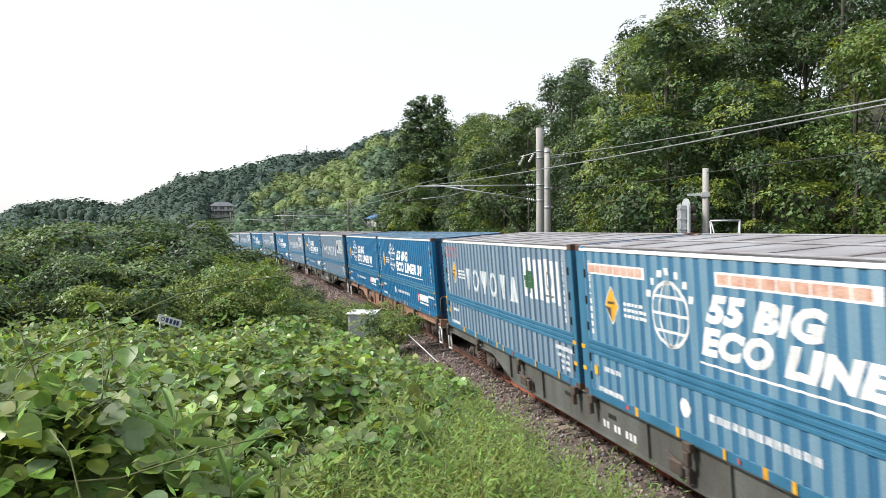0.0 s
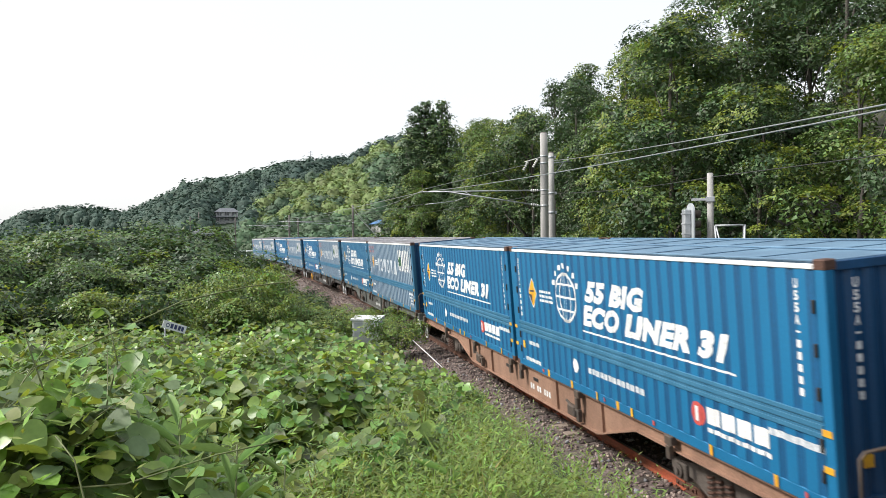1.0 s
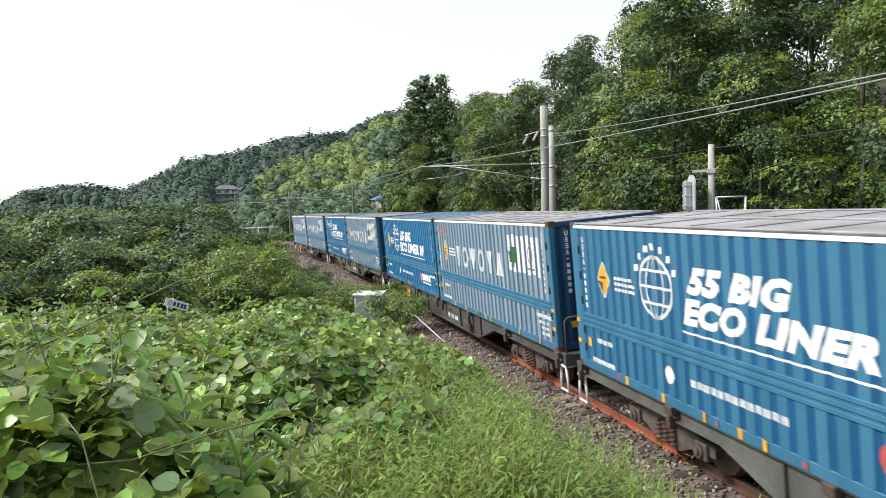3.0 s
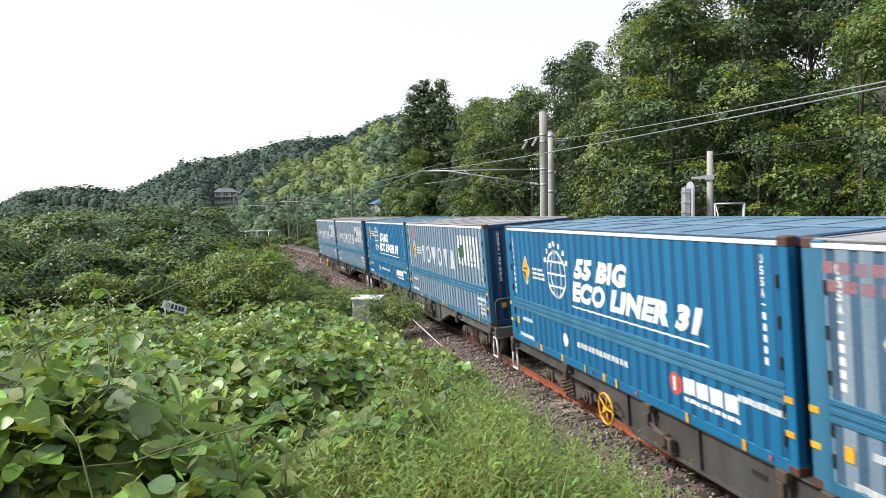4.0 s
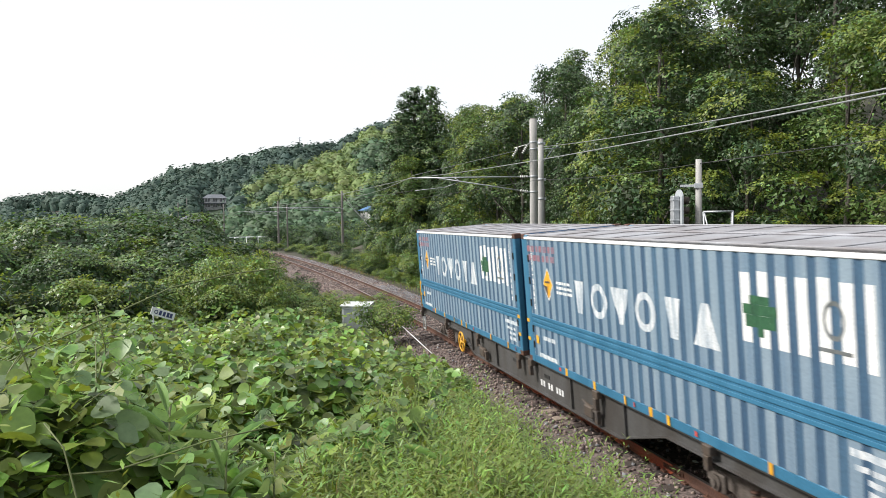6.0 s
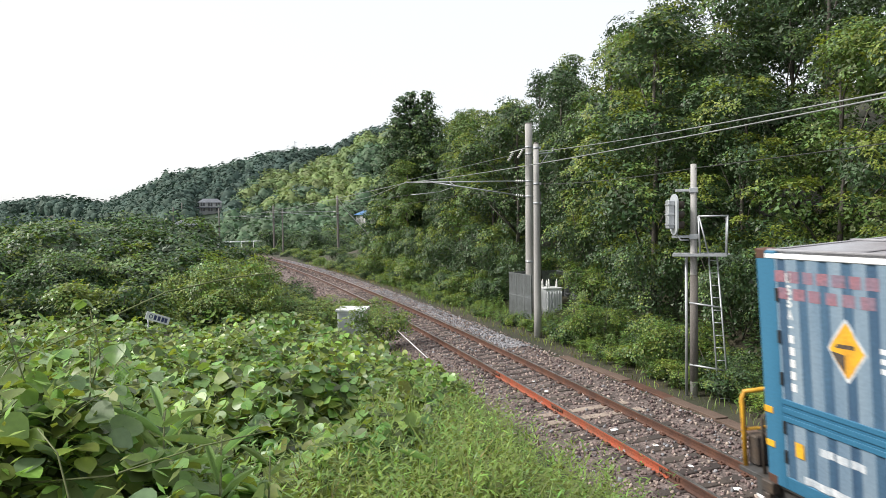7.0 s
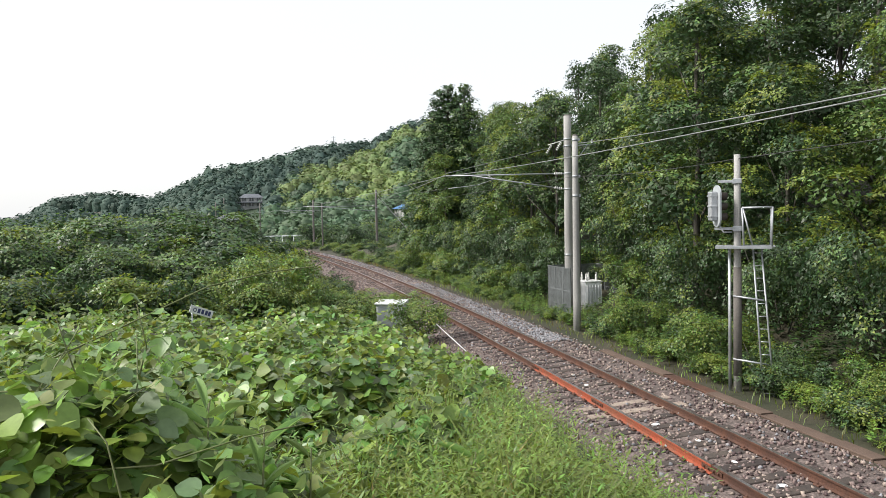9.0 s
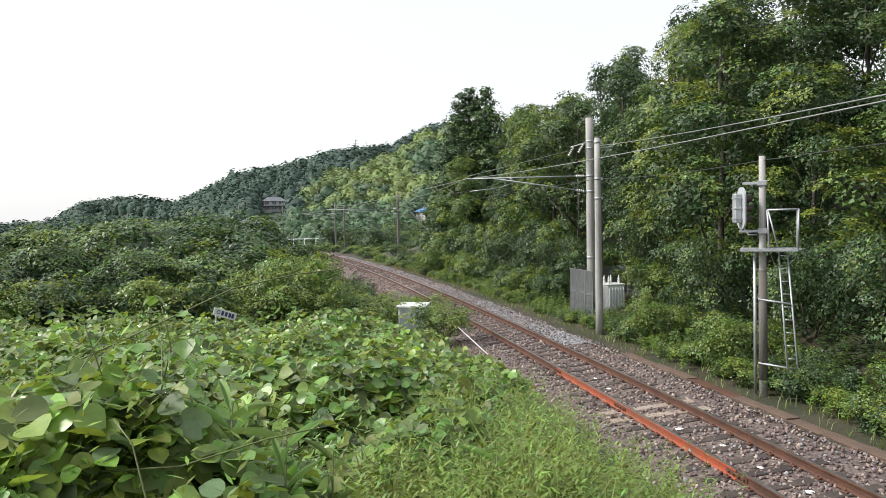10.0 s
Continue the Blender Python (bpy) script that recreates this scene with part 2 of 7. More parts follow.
def line(s, lateral=0.0, up=0.0):
    """A point of the canted track: arc length, metres to the far side, metres above the rails."""
    x, y, t = np.interp(s, ARC, LX), np.interp(s, ARC, LY), np.interp(s, ARC, TURN)
    k = lateral * CC - up * SC
    return Vector((x + math.cos(t) * k, y + math.sin(t) * k, lateral * SC + up * CC + 0.565 * SC))


def line_flat(s, lateral, z):
    x, y, t = np.interp(s, ARC, LX), np.interp(s, ARC, LY), np.interp(s, ARC, TURN)
    return Vector((x + math.cos(t) * lateral, y + math.sin(t) * lateral, z))


def line_pose(s, lateral=0.0, up=0.0, canted=True):
    """Axes at a place of the track: x along it towards the viewer's side of travel, y to the far side, z up."""
    t = float(np.interp(s, ARC, TURN))
    along = Vector((math.sin(t), -math.cos(t), 0))
    side = Vector((math.cos(t), math.sin(t), 0))
    if canted:
        side = Vector((side.x * CC, side.y * CC, SC))
    rise = along.cross(side)
    m = Matrix((along, side, rise)).transposed().to_4x4()
    m.translation = line(s, lateral, up) if canted else line_flat(s, lateral, up)
    return m


def to_line(x, y):
    """Arc length and lateral distance of places on the plan (arrays)."""
    x, y = np.atleast_1d(np.asarray(x, float)), np.atleast_1d(np.asarray(y, float))
    s, u = np.empty(len(x)), np.empty(len(x))
    for a in range(0, len(x), 4000):
        xs, ys = x[a:a + 4000, None], y[a:a + 4000, None]
        j = np.argmin((LX[None, ::2] - xs) ** 2 + (LY[None, ::2] - ys) ** 2, axis=1) * 2
        t = TURN[j]
        dx, dy = xs[:, 0] - LX[j], ys[:, 0] - LY[j]
        s[a:a + 4000] = ARC[j] - dx * np.sin(t) + dy * np.cos(t)
        u[a:a + 4000] = dx * np.cos(t) + dy * np.sin(t)
    return s, u


def smooth(a, b, x):
    t = np.clip((x - a) / (b - a), 0, 1)
    return t * t * (3 - 2 * t)


def waves(x, y, size, seed=0):
    """Cheap smooth unevenness between -1 and 1."""
    x, y = np.asarray(x) / size, np.asarray(y) / size
    r = 0
    for k, a in enumerate((0.3, 1.4, 2.3, 3.7)):
        f = 1 + 0.63 * k
        r = r + np.sin(f * (x * math.cos(a + seed) + y * math.sin(a + seed)) * 2.2 + 1.7 * k + seed) / (1 + 0.5 * k)
    return r / 2.3


def ground_z(x, y):
    """The height of the ground."""
    x, y = np.atleast_1d(np.asarray(x, float)), np.atleast_1d(np.asarray(y, float))
    s, u = to_line(x, y)
    bed = u * SC + 0.565 * SC - 0.178
    # bank on the viewer's side
    bank = np.interp(y, [-40, -2, 6, 12, 18, 24, 32, 60, 140], [2.3, 2.2, 1.85, 1.35, 0.9, 0.45, -0.6, -1.8, -2.5])
    bank = bank * (1 - 0.25 * smooth(12, 30, -u)) + 0.12 * waves(x, y, 3.0, 1)
    foot = np.interp(y, [4, 10, 16, 22, 30], [0.55, 0.32, 0.05, -0.35, -0.6])
    left = foot + (bank - foot) * smooth(2.2, 5.8, -u)
    # wooded slope on the far side, fading out where the line leaves it
    fade = 1 - smooth(62, 92, s)
    rise = np.maximum(u - 5.0, 0)
    hill = np.minimum(0.42 * rise, 15.0) * fade + 0.2 * waves(x, y, 4.0, 2) * smooth(4, 8, u)
    right = -0.32 + hill - 0.9 * smooth(6, 14, u) * (1 - fade)
    z = np.where(u < 0, bed + (left - bed) * smooth(1.75, 2.5, -u), bed + (right - bed) * smooth(1.6, 2.3, u))
    # far hills
    dist = np.hypot(x, y)
    az = np.degrees(np.arctan2(x, y))
    crest = np.interp(az, [-75, -34, -32.5, -30.8, -28, -25, -23.4, -21.8, -20.8, -17, -15, -13, -9, -7.4, -6, -4.5, 0, 20, 60], [0, 0, 2, 8, 9, 7, 11, 15.5, 18.5, 22.5, 25.5, 28.5, 30, 34.5, 38, 39, 40, 40, 38])
    z = z + (crest + 2.0) * smooth(150, 320, dist) * smooth(100, 150, y)
    return z

# ---- ground: one sheet to the horizon ----


def make_ground():
    xs = np.unique(np.concatenate([np.arange(-1400, -200, 60), np.arange(-200, -40, 6.0), np.arange(-40, 40, 0.5), np.arange(40, 200, 6.0), np.arange(200, 1401, 60)]))
    ys = np.unique(np.concatenate([np.arange(-600, -60, 40.0), np.arange(-60, -20, 4.0), np.arange(-20, 60, 0.5), np.arange(60, 160, 2.0), np.arange(160, 520, 8.0), np.arange(520, 2200, 60)]))
    gx, gy = np.meshgrid(xs, ys)
    z = ground_z(gx.ravel(), gy.ravel())
    v = np.stack([gx.ravel(), gy.ravel(), z], 1)
    nx, ny = len(xs), len(ys)
    i = (np.arange(ny - 1)[:, None] * nx + np.arange(nx - 1)[None]).ravel()
    f = np.stack([i, i + 1, i + 1 + nx, i + nx], 1)
    c = v[f].mean(1)
    s, u = to_line(c[:, 0], c[:, 1])
    fm = np.where((np.abs(u) < 2.3) & (s < 330), 1, np.where(np.hypot(c[:, 0], c[:, 1]) > 130, 2, 0))
    me = quick_mesh("ground", v, f, [EARTH, BED, HILL_EARTH], fm, True)
    return tagged(new("ground", me), "dark earth under dense summer undergrowth, rising to hills", "ground", kind="structure")


make_ground()

# ---- the railway track ----
RAIL_SECTION = [(-0.064, -0.153), (0.064, -0.153), (0.064, -0.142), (0.014, -0.126), (0.009, -0.045), (0.033, -0.036), (0.033, -0.004),
                (0.028, 0.0), (-0.028, 0.0), (-0.033, -0.004), (-0.033, -0.036), (-0.009, -0.045), (-0.014, -0.126), (-0.064, -0.142)]


def rail_mesh(lateral, s0, s1, step, mat):
    bm = bmesh.new()
    n = max(2, int((s1 - s0) / step) + 1)
    rings = []
    for i in range(n):
        s = s0 + (s1 - s0) * i / (n - 1)
        rings.append([bm.verts.new(line(s, lateral + a, b)) for a, b in RAIL_SECTION])
    k = len(RAIL_SECTION)
    for p, q in zip(rings[:-1], rings[1:]):
        for j in range(k):
            f = bm.faces.new((p[j], q[j], q[(j + 1) % k], p[(j + 1) % k]))
            f.material_index = 1 if j == 7 else 0
    bm.faces.new(rings[0])
    bm.faces.new(rings[-1][::-1])
    bmesh.ops.recalc_face_normals(bm, faces=bm.faces)
    return mesh_of(bm, "rail", [mat, RAIL_TOP])


def make_track():
    track = tagged(empty("railway_track", pose(0, 0, 0)), "single curved railway track with rusty rails on stone ballast", "railway track")
    part("rail", rail_mesh(0.566, -90, 260, 1.5, RAIL), None, track, "rust-brown steel rail with a polished head")
    part("rail", rail_mesh(-0.566, 4.6, 260, 1.5, RAIL), None, track, "rust-brown steel rail with a polished head")
    part("rail", rail_mesh(-0.566, -3.6, 4.58, 0.8, RAIL_RED), None, track, "rail painted orange-red along its side")
    part("rail", rail_mesh(-0.566, -90, -3.62, 1.5, RAIL), None, track, "rust-brown steel rail with a polished head")
    # fishplates where the painted rail ends
    for s in (4.6, -3.6, 0.7):
        bm = bmesh.new()
        box(bm, -0.28, -0.03, -0.12, 0.28, -0.012, -0.05, 0.004)
        box(bm, -0.28, 0.012, -0.12, 0.28, 0.03, -0.05, 0.004)
        for x in (-0.2, -0.07, 0.07, 0.2):
            box(bm, x - 0.018, -0.055, -0.102, x + 0.018, -0.03, -0.066, 0.004)
        part("fishplate", bm, RAIL, track, at=line_pose(s, -0.566))
    bm = bmesh.new()
    box(bm, -0.11, -1.05, -0.30, 0.11, 1.05, -0.155, 0.012)
    old = mesh_of(bm, "sleeper", SLEEPER)
    bm = bmesh.new()
    box(bm, -0.12, -1.05, -0.30, 0.12, 1.05, -0.15, 0.012)
    pale = mesh_of(bm, "sleeper", SLEEPER_NEW)
    bm = bmesh.new()
    box(bm, -0.06, -0.035, -0.155, 0.06, 0.035, -0.125, 0.006)
    tube(bm, [(0, 0, -0.13), (0, 0, -0.10)], 0.014, sides=6)
    clip = mesh_of(bm, "rail_clip", RAIL)
    for i in range(-40, 130):
        s = 0.62 + i * 0.58
        new_one = i in (-1, 0)
        yaw = pose(0, 0, 0, 0, 0, random.uniform(-1.2, 1.2))
        ob = part("sleeper", pale if new_one else old, None, track, "pale new timber sleeper" if new_one else "", at=line_pose(s) @ yaw @ pose(0, random.uniform(-.03, .03), random.uniform(-0.008, 0.004)))
        if -18 < i < 44:
            for y in (-0.66, -0.47, 0.47, 0.66):
                part("rail_clip", clip, None, track, at=line_pose(s) @ pose(0, y, 0))
    bm = bmesh.new()
    for i in range(130, 420):
        box(bm, -0.11, -1.05, -0.30, 0.11, 1.05, -0.155, 0, line_pose(0.62 + i * 0.58))
    part("far_sleepers", bm, SLEEPER, track)["kind"] = "stuff"
    # small marks of white paint on some sleepers
    for s, y in ((-1.0, -0.15), (-2.15, 0.05), (-3.3, 0.0), (2.4, -0.1), (3.5, 0.02), (-4.4, 0.05)):
        bm = bmesh.new()
        bmesh.ops.create_circle(bm, cap_ends=True, segments=12, radius=0.07)
        bmesh.ops.scale(bm, vec=(1.0, random.uniform(0.6, 1.2), 1), verts=bm.verts)
        part("paint_mark", bm, WHITE, track, at=line_pose(s, y, -0.146))


make_track()


def stone_field(name, label, n, s0, s1, lat, mat, size, seed):
    """Loose ballast stones, each a rough eight-sided lump lying on the bed."""
    rng = np.random.default_rng(seed)
    # denser towards the viewer
    s = s0 + (s1 - s0) * rng.random(n) ** 1.6
    u = lat(rng.random(n), rng)
    x, y, t = np.interp(s, ARC, LX), np.interp(s, ARC, LY), np.interp(s, ARC, TURN)
    x, y = x + np.cos(t) * u, y + np.sin(t) * u
    z = ground_z(x, y)
    octa = np.array([[1, 0, 0], [-1, 0, 0], [0, 1, 0], [0, -1, 0], [0, 0, 1], [0, 0, -1]], float)
    tri = np.array([[0, 2, 4], [2, 1, 4], [1, 3, 4], [3, 0, 4], [2, 0, 5], [1, 2, 5], [3, 1, 5], [0, 3, 5]])
    r = size * (0.6 + 0.8 * rng.random((n, 1, 1)))
    v = octa[None] * (0.65 + 0.7 * rng.random((n, 6, 1))) * r * (0.7 + 0.6 * rng.random((n, 1, 3)))
    q = rng.normal(size=(n, 4))
    q /= np.linalg.norm(q, axis=1, keepdims=True)
    w, a, b, c = q.T
    rot = np.stack([1 - 2 * (b * b + c * c), 2 * (a * b - c * w), 2 * (a * c + b * w), 2 * (a * b + c * w), 1 - 2 * (a * a + c * c), 2 * (b * c - a * w),
                    2 * (a * c - b * w), 2 * (b * c + a * w), 1 - 2 * (a * a + b * b)], 1).reshape(n, 3, 3)
    v = np.einsum("nij,nkj->nki", rot, v) + np.stack([x, y, z + size * 0.45], 1)[:, None]
    f = tri[None] + 6 * np.arange(n)[:, None, None]
    ob = new(name, quick_mesh(name, v.reshape(-1, 3), f.reshape(-1, 3), [mat]))
    return tagged(ob, label, "ballast", kind="stuff")


def across_all(r, rng):
    return -2.55 + 5.2 * r


def across_far(r, rng):
    return 0.9 + 1.5 * r


stone_field("ballast_stones", "loose brown-grey crushed stone ballast between and beside the rails", 19000, -13, 45, across_all, STONE, 0.033, 3)
stone_field("ballast_stones", "coarser brown-grey crushed stone ballast along the distant track", 5500, 30, 110, across_all, STONE, 0.05, 4)
stone_field("pale_ballast_stones", "pale grey fresh crushed stone along the ballast shoulder", 5500, 8, 75, across_far, STONE_PALE, 0.04, 5)
stone_field("pale_ballast_stones", "scattered pale stones among the brown ballast", 1500, -12, 40, across_all, STONE_PALE, 0.035, 6)


def make_duct():
    """Low concrete cable trough beside the ballast."""
    duct = tagged(empty("cable_trough"), "low rust-stained concrete cable trough beside the ballast", "cable trough")
    bm = bmesh.new()
    box(bm, -0.488, -0.14, -0.02, 0.488, 0.14, 0.14, 0.004)
    box(bm, -0.486, -0.15, 0.142, 0.486, 0.15, 0.175, 0.006)
    me = mesh_of(bm, "trough_section", TROUGH)
    bm = bmesh.new()
    box(bm, -0.488, -0.14, -0.02, 0.488, 0.14, 0.14, 0.004)
    box(bm, -0.486, -0.15, 0.142, 0.486, 0.15, 0.175, 0.006)
    rusty = mesh_of(bm, "trough_section", RAIL)
    for i in range(-16, 8):
        part("trough_section", rusty if i in (2, 3) else me, None, duct, at=line_pose(i * 0.98, 2.62 + random.uniform(-.02, .02), -0.43 + random.uniform(-.02, .02), False) @ pose(0, 0, 0, 0, 0, random.uniform(-0.5, 0.5)))


make_duct()

# ---- the freight train ----
C_LEN, C_WID, C_TALL = 9.41, 2.49, 2.60
RIB = 0.294
RIB_X0 = -C_LEN / 2 + 0.16
RIB_X1 = C_LEN / 2 - 0.16


def rib_depth(x, amount=0.014):
    """How far the corrugated sheet lies behind its crests."""
    p = ((x - RIB_X0) / RIB) % 1.0
    if p < 0.56:
        return 0.0
    if p < 0.66:
        return amount * (p - 0.56) / 0.10
    if p < 0.86:
        return amount
    return amount * (1 - (p - 0.86) / 0.14)


def rib_breaks(x0, x1):
    out, k = [], math.floor((x0 - RIB_X0) / RIB)
    while RIB_X0 + k * RIB < x1:
        for q in (0.0, 0.56, 0.66, 0.86):
            x = RIB_X0 + (k + q) * RIB
            if x0 + 1e-4 < x < x1 - 1e-4:
                out.append(x)
        k += 1
    return out


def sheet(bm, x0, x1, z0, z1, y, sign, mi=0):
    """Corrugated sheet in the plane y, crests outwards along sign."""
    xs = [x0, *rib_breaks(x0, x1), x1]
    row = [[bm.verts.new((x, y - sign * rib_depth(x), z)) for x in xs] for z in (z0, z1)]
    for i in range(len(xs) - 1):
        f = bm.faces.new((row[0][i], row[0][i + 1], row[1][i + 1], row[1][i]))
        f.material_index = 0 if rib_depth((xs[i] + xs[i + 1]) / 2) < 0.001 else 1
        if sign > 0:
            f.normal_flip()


def clip_x(poly, x, keep):
    """The part of a flat polygon on one side of x."""
    res = []
    for p, q in zip(poly, poly[1:] + poly[:1]):
        ip, iq = (p[0] - x) * keep >= -1e-9, (q[0] - x) * keep >= -1e-9
        if ip:
            res.append(p)
        if ip != iq and abs(q[0] - p[0]) > 1e-12:
            k = (x - p[0]) / (q[0] - p[0])
            res.append((x, p[1] + (q[1] - p[1]) * k))
    return res


def drape(bm, y=-C_WID / 2 - 0.003, x_shift=0.0):
    """Lays flat markings, drawn in the x-z plane, onto the corrugated side."""
    out = bmesh.new()
    for tri in bm.calc_loop_triangles():
        poly = [(lp.vert.co.x, lp.vert.co.z) for lp in tri]
        lo, hi = min(p[0] for p in poly), max(p[0] for p in poly)
        stops = [lo, *rib_breaks(lo, hi), hi]
        for a, b in zip(stops[:-1], stops[1:]):
            piece = clip_x(clip_x(poly, a, 1), b, -1)
            if len(piece) < 3:
                continue
            area = sum(p[0] * q[1] - q[0] * p[1] for p, q in zip(piece, piece[1:] + piece[:1]))
            if abs(area) < 1e-8:
                continue
            mid = (a + b) / 2
            da, db = rib_depth(mid - (b - a) * 0.49), rib_depth(mid + (b - a) * 0.49)
            hair = tri[0].vert.co.y
            vs = [out.verts.new((px, y + hair + da + (db - da) * (px - a) / max(b - a, 1e-9), pz)) for px, pz in piece]
            out.faces.new(vs if area > 0 else vs[::-1])
    bm.free()
    bmesh.ops.remove_doubles(out, verts=out.verts[:], dist=2e-5)
    return out


def flat_box(bm, x0, z0, x1, z1, slant=0.0):
    h = slant * (z1 - z0)
    bm.faces.new([bm.verts.new(c) for c in ((x0, 0, z0), (x1, 0, z0), (x1 + h, 0, z1), (x0 + h, 0, z1))])


def ring(bm, cx, cz, r, w, squash=1.0, n=28, a0=0.0, a1=2 * math.pi):
    out = []
    for i in range(n + 1):
        a = a0 + (a1 - a0) * i / n
        out.append([bm.verts.new((cx + math.cos(a) * q * squash, 0, cz + math.sin(a) * q)) for q in (r, r - w)])
    for p, q in zip(out[:-1], out[1:]):
        bm.faces.new((p[0], q[0], q[1], p[1]))


def letters(text, size, bold, shear, width):
    """Flat lettering in the x-z plane, starting at x = 0 on the line z = 0."""
    cu = bpy.data.curves.new("lettering", "FONT")
    cu.body, cu.size, cu.shear, cu.offset, cu.resolution_u = text, size, shear, bold, 3
    cu.space_character = 1.0 + bold * 4
    ob = new("lettering", cu)
    dg = bpy.context.evaluated_depsgraph_get()
    me = bpy.data.meshes.new_from_object(ob.evaluated_get(dg))
    bm = bmesh.new()
    bm.from_mesh(me)
    bpy.data.objects.remove(ob)
    bpy.data.curves.remove(cu)
    bpy.data.meshes.remove(me)
    x0, x1 = min(v.co.x for v in bm.verts), max(v.co.x for v in bm.verts)
    z0, z1 = min(v.co.y for v in bm.verts), max(v.co.y for v in bm.verts)
    for v in bm.verts:
        v.co = ((v.co.x - x0) * width / (x1 - x0), 0, (v.co.y - z0) * size / (z1 - z0))
    return bm


def shift(bm, x, z):
    bmesh.ops.translate(bm, vec=(x, 0, z), verts=bm.verts)
    return bm


def along(u):
    return -C_LEN / 2 + u * C_LEN


X0, X1, Y0, Y1 = -C_LEN / 2, C_LEN / 2, -C_WID / 2, C_WID / 2


def side_panel(lower):
    bm = bmesh.new()
    for y, sign in ((Y0, -1), (Y1, 1)):
        if lower:
            sheet(bm, X0 + 0.30, X1 - 0.14, 0.15, 0.76, y, sign)
        else:
            sheet(bm, X0 + 0.30, X1 - 0.14, 1.0, 2.50, y, sign)
    return bm


def shell_meshes():
    """Meshes shared by all containers, each a part, without its paint."""
    out = {}
    bm = bmesh.new()
    for x in (X0, X1 - 0.14):
        for y in (Y0 - 0.004, Y1 - 0.12):
            box(bm, x, y, 0.0, x + (0.30 if x < 0 else 0.14), y + 0.124, 2.585, 0.012)
    out["corner_post"] = bm
    for nm, low in (("upper_side", False), ("lower_side", True)):
        out[nm] = side_panel(low)
    bm = bmesh.new()
    for y, s in ((Y0, -1), (Y1, 1)):
        ya, yb = (y - 0.012, y + 0.06) if s < 0 else (y - 0.06, y + 0.012)
        for z0, z1, k in ((0.76, 0.815, 0.0), (0.815, 0.85, 0.016), (0.85, 0.91, 0.0), (0.91, 0.945, 0.016), (0.945, 1.0, 0.0)):
            box(bm, X0 + 0.301, ya + (k if s < 0 else 0), z0, X1 - 0.141, yb - (k if s > 0 else 0), z1, 0.004)
    out["middle_rail"] = bm
    bm = bmesh.new()
    for y in (Y0 + 0.002, Y1 - 0.102):
        box(bm, X0 + 0.141, y, 0.0, X1 - 0.141, y + 0.1, 0.15, 0.01)
    out["bottom_rail"] = bm
    bm = bmesh.new()
    for y in (Y0 - 0.01, Y1 - 0.05):
        box(bm, X0 + 0.15, y, 2.50, X1 - 0.15, y + 0.06, 2.555, 0.008)
    out["top_rail"] = bm
    # end walls: upright corrugation between the posts
    bm = bmesh.new()
    for x, sgn in ((X0 + 0.03, -1), (X1 - 0.03, 1)):
        ys = np.linspace(Y0 + 0.12, Y1 - 0.12, 41)
        dep = [(0, 0, 0.04, 0.04)[i % 4] for i in range(41)]
        row = [[bm.verts.new((x - sgn * d, y, z)) for y, d in zip(ys, dep)] for z in (0.14, 2.48)]
        for i in range(40):
            bm.faces.new((row[0][i], row[0][i + 1], row[1][i + 1], row[1][i]))
        box(bm, x - 0.05, Y0 + 0.121, 0.0, x + 0.02, Y1 - 0.121, 0.14, 0.008)
        box(bm, x - 0.05, Y0 + 0.121, 2.48, x + 0.02, Y1 - 0.121, 2.58, 0.008)
    bmesh.ops.recalc_face_normals(bm, faces=bm.faces)
    out["end_wall"] = bm
    # roof: shallow panels with raised seams
    bm = bmesh.new()
    box(bm, X0 + 0.02, Y0 + 0.05, 2.54, X1 - 0.02, Y1 - 0.05, 2.575)
    for i in range(9):
        x = X0 + 0.1 + (C_LEN - 0.2) * i / 8
        box(bm, x - 0.03, Y0 + 0.06, 2.576, x + 0.03, Y1 - 0.06, 2.59, 0.006)
    for y in (Y0 + 0.02, -0.02, Y1 - 0.08):
        box(bm, X0 + 0.02, y, 2.5765, X1 - 0.02, y + 0.05, 2.60, 0.006)
    out["roof"] = bm
    bm = bmesh.new()
    for x in (X0 - 0.004, X1 - 0.154):
        for y in (Y0 - 0.008, Y1 - 0.15):
            for z in (-0.004, 2.49):
                box(bm, x, y, z, x + 0.158, y + 0.158, z + 0.115, 0.012)
    out["corner_casting"] = bm
    # hinges and lock bars on the front post
    bm = bmesh.new()
    for x in (X1 - 0.19, X0 + 0.295):
        for z in (0.3, 0.62, 1.15, 1.6, 2.05):
            box(bm, x, Y0 - 0.022, z, x + 0.035, Y0 + 0.01, z + 0.14, 0.005)
    out["hinge"] = bm
    return out


def sign(v):
    return 1 if v > 0 else -1


# how each kind of piece is told apart from its neighbours
SORT = {"corner_post": lambda c: (sign(c.x), sign(c.y)), "upper_side": lambda c: sign(c.y), "lower_side": lambda c: sign(c.y), "middle_rail": lambda c: sign(c.y),
        "bottom_rail": lambda c: sign(c.y), "top_rail": lambda c: sign(c.y), "end_wall": lambda c: sign(c.x),
        "roof": lambda c: 0, "corner_casting": lambda c: (sign(c.x), sign(c.y), c.z > 1.3), "hinge": lambda c: (sign(c.x), round((c.z - 0.05) / 0.17))}


